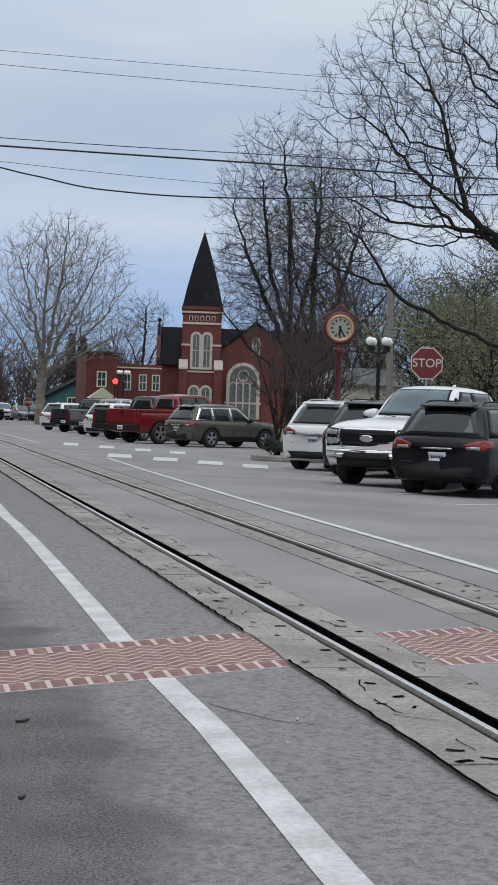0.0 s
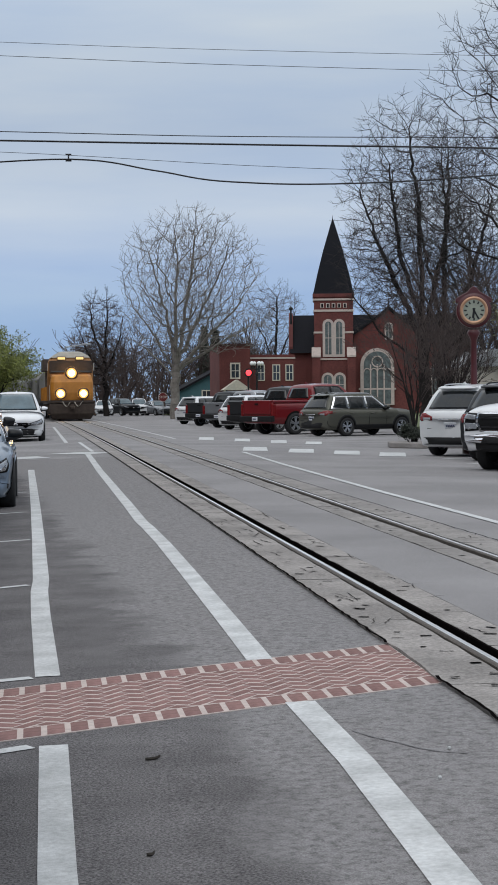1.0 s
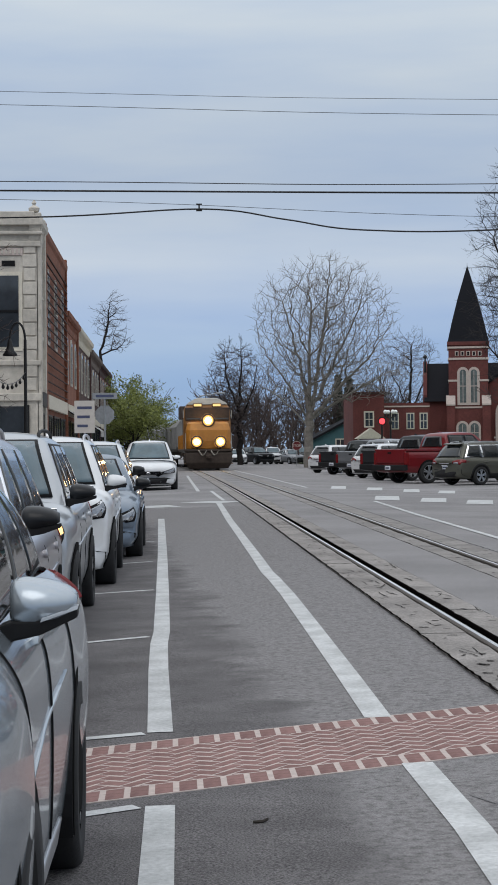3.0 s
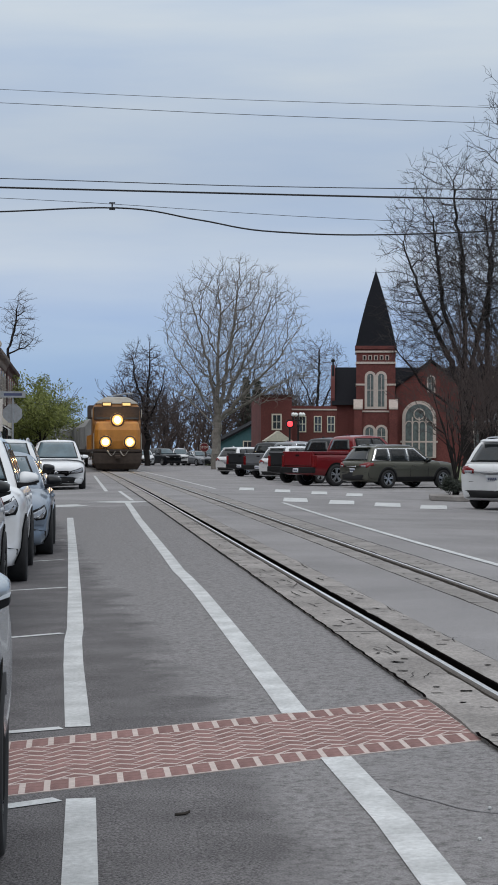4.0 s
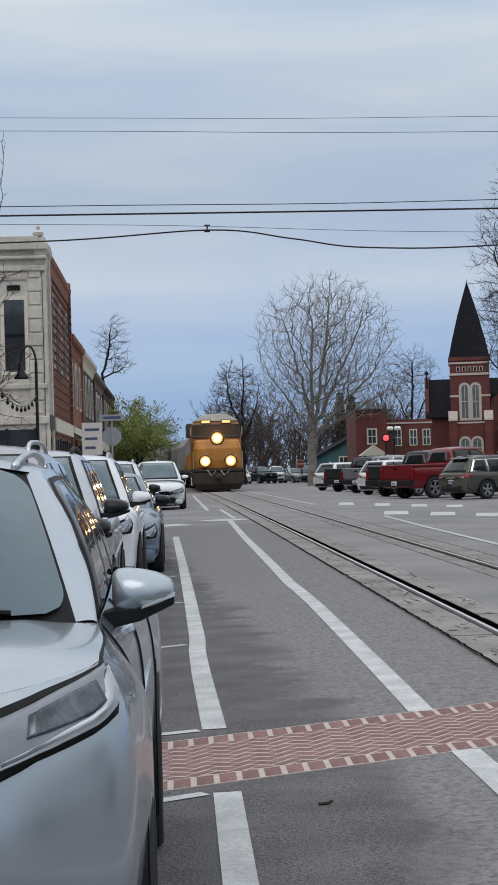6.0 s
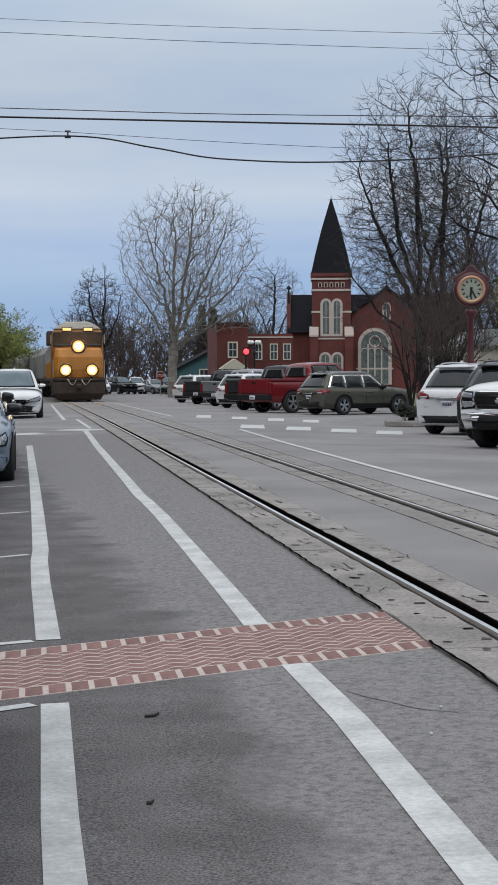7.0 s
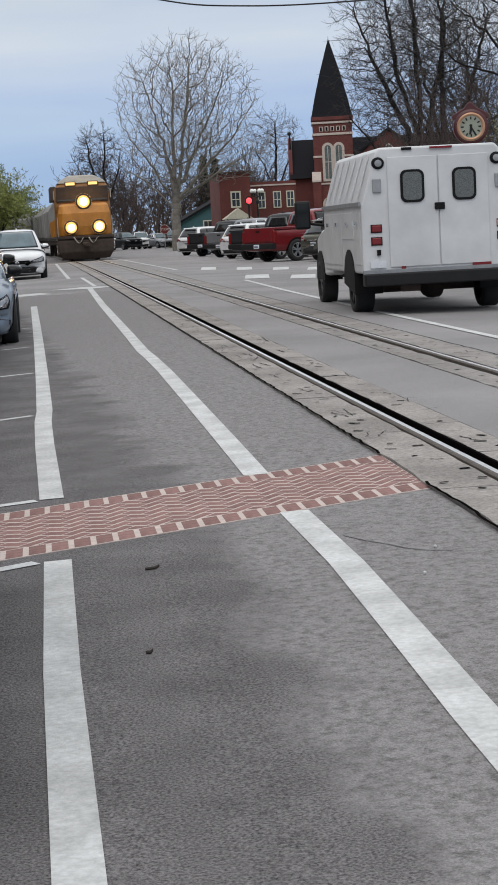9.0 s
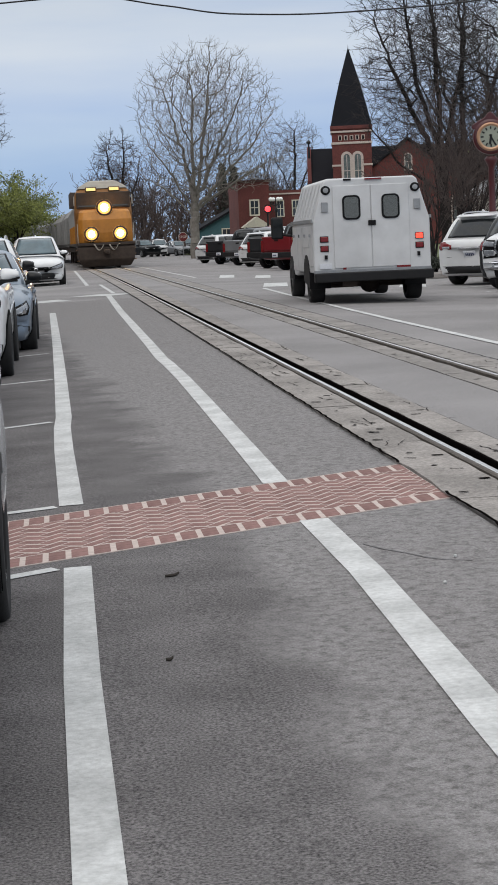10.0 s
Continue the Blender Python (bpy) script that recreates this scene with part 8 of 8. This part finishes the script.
        part("brake_hose", bm, M["locoroof"], c, "pale slack brake hose", smooth=True)
    # long hood with doors
    bm = bmesh.new()
    loft(bm, [[Vector((x, y, z)) for x, z in ((-1.15, 1.38), (-1.15, 3.95), (-0.9, 4.35), (0.9, 4.35), (1.15, 3.95), (1.15, 1.38))] for y in (4.4, 20.2)])
    part("hood", bm, M["locoblue"], c, "dark long hood", bevel=0.03)
    for k in range(14):
        for s in (-1, 1):
            b("hood_door", (s * 1.15 - 0.03, s * 1.15 + 0.03, 4.7 + k * 1.1, 5.6 + k * 1.1, 1.5, 3.8), "locobrown" if k % 3 == 0 else "locoblue", bevel=0.01)
    b("radiator", (-1.5, 1.5, 14.5, 19.0, 3.6, 4.5), "locoblue")
    for k in range(16):
        for s in (-1, 1):
            bm = bmesh.new()
            cyl(bm, (s * 1.5, 4.6 + k * 1.02, 1.38), (s * 1.5, 4.6 + k * 1.02, 2.35), 0.025, n=6)
            part("stanchion", bm, M["nose"], c)
    b("fuel_tank", (-1.3, 1.3, 8, 13, 0.35, 1.2), "locounder", bevel=0.15)
    for y0 in (2.2, 14.6):
        for s in (-1, 1):
            b("bogie_frame", (s * 1.02 - 0.08, s * 1.02 + 0.08, y0, y0 + 4.2, 0.45, 0.95), "locounder")
        for k in range(3):
            w = new("wheelset")
            w.parent = c
            for s in (-1, 1):
                bm = bmesh.new()
                lathe(bm, [(0.0, -0.06), (0.51, -0.06), (0.51, 0.06), (0.0, 0.06)], (s * 0.75, y0 + 0.4 + k * 1.7, 0.515), (1, 0, 0), 20)
                part("wheel", bm, M["locounder"], w)
    return c


def build_hopper():
    c = empty("freight_wagon", Matrix(), "grey covered hopper wagon", "freight wagon", "freight wagons")
    bm = bmesh.new()
    loft(bm, [[Vector((x, y, z)) for x, z in ((-1.0, 1.0), (-1.52, 1.6), (-1.55, 3.1), (-1.15, 3.7), (1.15, 3.7), (1.55, 3.1), (1.52, 1.6), (1.0, 1.0))] for y in (0.6, 1.4, 16.2, 17.0)])
    part("hull", bm, M["hopper"], c, bevel=0.03)
    for k in range(13):
        for s in (-1, 1):
            bm = bmesh.new()
            box(bm, s * 1.52, s * 1.62, 1.2 + k * 1.22, 1.32 + k * 1.22, 1.4, 3.1)
            part("rib", bm, M["hopper"], c)
    bm = bmesh.new()
    box(bm, -0.45, 0.45, 0.8, 16.8, 3.75, 3.81)
    part("roof_walk", bm, M["locoroof"], c)
    bm = bmesh.new()
    box(bm, -1.2, 1.2, 0.0, 17.6, 0.85, 1.15)
    part("underframe", bm, M["locounder"], c)
    for y0 in (1.6, 13.8):
        for k in (0, 1.8):
            for s in (-1, 1):
                bm = bmesh.new()
                lathe(bm, [(0.0, -0.06), (0.42, -0.06), (0.42, 0.06), (0.0, 0.06)], (s * 0.75, y0 + k, 0.43), (1, 0, 0), 16)
                part("wheel", bm, M["locounder"], c)
    return c


# ---------------------------------------------------------------- white utility van
M["mesh_glass"] = mat("wire_mesh_glass", (0.10, 0.11, 0.11), 0.4, var=0.5, scale=60)


def rounded(bm, cx, cz, hw, hh, r, y, depth):
    """A rounded rectangle standing across the way, extruded forward."""
    pts = []
    for k, (sx, sz) in enumerate(((1, -1), (1, 1), (-1, 1), (-1, -1))):
        for i in range(6):
            a = -math.pi / 2 + k * math.pi / 2 + i * math.pi / 10
            pts.append((cx + sx * (hw - r) + r * math.cos(a), y, cz + sz * (hh - r) + r * math.sin(a)))
    prism(bm, pts, (0, depth, 0))


def build_van():
    c = empty("utility_van", Matrix(), "white utility body van with angled sides and twin rear doors", "van")
    # local frame: y forward, origin on the ground under the rear axle
    W = 1.08
    yb = -1.25
    sec = [(-W, 0.62), (-W, 1.62), (-W + 0.02, 1.66), (-0.86, 2.36), (-0.80, 2.42), (0.80, 2.42), (0.86, 2.36), (W - 0.02, 1.66), (W, 1.62), (W, 0.62)]
    bm = bmesh.new()
    loft(bm, [[Vector((x, y, z)) for x, z in sec] for y in (yb, 2.6)])
    part("body", bm, M["vanwhite"], c, "white angled cargo body", bevel=0.03)
    # cab
    bm = bmesh.new()
    rings = []
    for y, zb, zt, w in ((2.55, 0.55, 2.05, 0.98), (3.2, 0.5, 2.0, 0.98), (3.75, 0.5, 1.35, 0.98), (4.6, 0.5, 1.18, 0.94), (4.85, 0.55, 0.95, 0.86)):
        rings.append([Vector(p) for p in ((-w, y, zb), (-w, y, min(1.25, zt - 0.05)), (-w * 0.84, y, zt), (w * 0.84, y, zt), (w, y, min(1.25, zt - 0.05)), (w, y, zb))])
    loft(bm, rings)
    part("cab", bm, M["vanwhite"], c, "white cab", bevel=0.04)
    for s in (-1, 1):
        bm = bmesh.new()
        prism(bm, [(s * 0.985, 2.75, 1.28), (s * 0.985, 3.68, 1.28), (s * 0.93, 3.25, 1.80), (s * 0.90, 2.75, 1.82)], (s * 0.012, 0, 0))
        part("side_window", bm, M["glass"], c)
        # tall mirror
        bm = bmesh.new()
        box(bm, s * 1.20, s * 1.45, 3.30, 3.42, 1.30, 1.78)
        mr = part("mirror", bm, M["blackplastic"], c, "tall black door mirror", bevel=0.04)
        bm = bmesh.new()
        box(bm, s * 1.23, s * 1.42, 3.285, 3.298, 1.34, 1.74)
        part("mirror_glass", bm, M["glass"], mr)
        bm = bmesh.new()
        cyl(bm, (s * 0.95, 3.4, 1.35), (s * 1.25, 3.38, 1.40), 0.025, n=8)
        part("mirror_arm", bm, M["blackplastic"], mr)
        # ribs on the sloping side and lockers below
        for k in range(6):
            bm = bmesh.new()
            y = -0.9 + k * 0.6
            prism(bm, [(s * (W - 0.01), y, 1.70), (s * 0.875, y, 2.33), (s * 0.885, y, 2.34), (s * (W + 0.0), y, 1.70)], (0, 0.06, 0))
            part("side_rib", bm, M["vanwhite"], c)
        bm = bmesh.new()
        box(bm, s * W, s * (W + 0.03), yb, 2.6, 1.60, 1.66)
        part("drip_rail", bm, M["galv"], c)
        for y0, y1, z0, z1 in ((-1.15, -0.55, 0.75, 1.52), (-0.5, 0.62, 1.12, 1.52), (0.68, 1.55, 0.72, 1.52), (1.6, 2.5, 0.72, 1.52)):
            bm = bmesh.new()
            box(bm, s * W - 0.01, s * W + 0.012, y0, y1, z0, z1)
            lk = part("locker_door", bm, M["vanwhite"], c, bevel=0.006)
            bm = bmesh.new()
            box(bm, s * (W + 0.012), s * (W + 0.03), (y0 + y1) / 2 - 0.07, (y0 + y1) / 2 + 0.07, z1 - 0.2, z1 - 0.14)
            part("latch", bm, M["chrome"], lk)
        # wheel opening: a solid black block with the hollow's shade in its colour
        bm = bmesh.new()
        n = 16
        prism(bm, [(s * 0.7, 0.52 * math.cos(math.pi * k / n), 0.45 + 0.52 * math.sin(math.pi * k / n)) for k in range(n + 1)] + [(s * 0.7, -0.52, 0.3), (s * 0.7, 0.52, 0.3)][:1], (s * (W - 0.7 + 0.016), 0, 0))
        part("wheel_well", bm, M["seal"], c)
        wheel(c, s * 0.92, 0.0, 0.38, 0.27, M["darkrim"], s)
        wheel(c, s * 0.88, 3.95, 0.38, 0.25, M["darkrim"], s)
        bm = bmesh.new()
        prism(bm, [(s * 0.7, 3.95 + 0.5 * math.cos(math.pi * k / n), 0.42 + 0.5 * math.sin(math.pi * k / n)) for k in range(n + 1)], (s * (0.985 - 0.7 + 0.01), 0, 0))
        part("wheel_well", bm, M["seal"], c)
        # rear lamps, top lights, cameras
        for z0, z1, mt in ((1.215, 1.315, "redlit" if s > 0 else "redlens"), (1.035, 1.135, "redlens")):
            bm = bmesh.new()
            box(bm, s * 0.81, s * 0.945, yb - 0.03, yb + 0.01, z0, z1)
            lt = part("rear_lamp", bm, M[mt], c, "red rear lamp", bevel=0.015)
            bm = bmesh.new()
            box(bm, s * 0.80, s * 0.955, yb - 0.012, yb + 0.0, z0 - 0.01, z1 + 0.01)
            part("lamp_gasket", bm, M["seal"], lt)
        bm = bmesh.new()
        lathe(bm, [(0.0, 0.035), (0.06, 0.03), (0.085, 0.02), (0.09, -0.01)], (s * 0.82, yb, 2.20), (0, -1, 0), 16)
        tl = part("round_light", bm, M["seal"], c)
        bm = bmesh.new()
        lathe(bm, [(0.0, 0.042), (0.05, 0.036)], (s * 0.82, yb, 2.20), (0, -1, 0), 14)
        part("lens", bm, M["galv"], tl)
        bm = bmesh.new()
        box(bm, s * 0.79, s * 0.91, yb - 0.03, yb, 1.78, 1.98)
        part("vent", bm, M["galv"], c, bevel=0.01)
        bm = bmesh.new()
        box(bm, s * 0.83, s * 0.88, yb - 0.04, yb, 0.88, 0.96)
        part("reflector", bm, M["seal"], c)
        # rear door, window, hinge strip
        bm = bmesh.new()
        x0, x1 = sorted((s * 0.008, s * 0.70))
        box(bm, x0, x1, yb - 0.022, yb, 0.70, 2.28)
        d = part("rear_door", bm, M["vanwhite"], c, bevel=0.008)
        xm = s * 0.36
        bm = bmesh.new()
        rounded(bm, xm, 1.855, 0.165, 0.235, 0.09, yb - 0.040, 0.02)
        sl = part("window_seal", bm, M["seal"], d)
        bm = bmesh.new()
        rounded(bm, xm, 1.855, 0.130, 0.200, 0.065, yb - 0.046, 0.007)
        part("rear_window", bm, M["mesh_glass"], d, "dark window with wire mesh")
    bm = bmesh.new()
    box(bm, -0.06, 0.08, yb - 0.05, yb - 0.02, 1.50, 1.60)
    part("door_latch", bm, M["seal"], c, bevel=0.01)
    bm = bmesh.new()
    box(bm, -W - 0.01, W + 0.01, yb - 0.22, yb + 0.02, 0.44, 0.62)
    part("bumper", bm, M["blackplastic"], c, "black step bumper", bevel=0.02)
    bm = bmesh.new()
    box(bm, -W, W, yb - 0.05, yb + 0.02, 0.60, 0.67)
    part("bumper_shelf", bm, M["galv"], c)
    for x0, x1, mt in ((0.44, 0.70, "redlens"), (-0.55, -0.49, "redlens")):
        bm = bmesh.new()
        box(bm, x0, x1, yb - 0.04, yb, 0.66, 0.71)
        part("marker", bm, M[mt], c)
    bm = bmesh.new()
    box(bm, -0.98, -0.76, yb - 0.03, yb, 0.70, 0.80)
    part("number_plate", bm, M["plate"], c)
    bm = bmesh.new()
    box(bm, -0.10, 0.21, yb - 0.03, yb + 0.06, 2.375, 2.405)
    part("brake_light", bm, M["redlens"], c)
    for x in (-0.42,):
        bm = bmesh.new()
        box(bm, x - 0.07, x + 0.07, yb - 0.02, yb + 0.05, 2.37, 2.41)
        part("marker", bm, M["seal"], c)
    # underside: axle, exhaust, tow hooks
    bm = bmesh.new()
    cyl(bm, (-0.9, 0, 0.36), (0.9, 0, 0.36), 0.07, n=10)
    bmesh.ops.create_uvsphere(bm, u_segments=12, v_segments=8, radius=0.19, matrix=Matrix.Translation((0.1, 0, 0.36)))
    part("rear_axle", bm, M["locounder"], c)
    bm = bmesh.new()
    box(bm, -0.75, 0.75, -1.1, 4.2, 0.46, 0.60)
    part("chassis", bm, M["locounder"], c)
    bm = bmesh.new()
    box(bm, -0.55, -0.3, yb - 0.02, yb + 0.15, 0.34, 0.46)
    part("tow_bar", bm, M["locounder"], c)
    return c


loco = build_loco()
wagon = build_hopper()
wagons = [wagon] + [copy_thing(wagon, Matrix()) for _ in range(4)]
van = build_van()
van.scale = (1.02, 1.0, 0.965)


def on_track(y, length):
    """Pose of a rail vehicle whose front stands at y."""
    a, b = track_x(y), track_x(y + length)
    return Matrix.Translation((0.7175 + a, y, 0.014)) @ Matrix.Rotation(math.atan2(-(b - a), length), 4, "Z")


def motions():
    rows = [0.0, 2.0, 4.0, 6.0, 8.0, 10.0]
    front = lambda t: 118.0 - 2.75 * t
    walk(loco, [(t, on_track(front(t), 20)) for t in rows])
    for k, w in enumerate(wagons):
        walk(w, [(t, on_track(front(t) + 22.0 + 18.0 * k, 17)) for t in rows])
    drift = ((0.0, 3.37, -0.5), (4.0, 3.37, -0.5), (8.0, 3.37, -0.5), (8.5, 3.376, -1.0), (9.0, 3.40, -1.5), (9.5, 3.52, -2.0), (10.0, 3.667, -2.0))
    walk(van, [(t, Matrix.Translation((x, 21.37 + 8.33 * (t - 9), ground_z(3.5, 0))) @ Matrix.Rotation(radians(a), 4, "Z")) for t, x, a in drift])


motions()
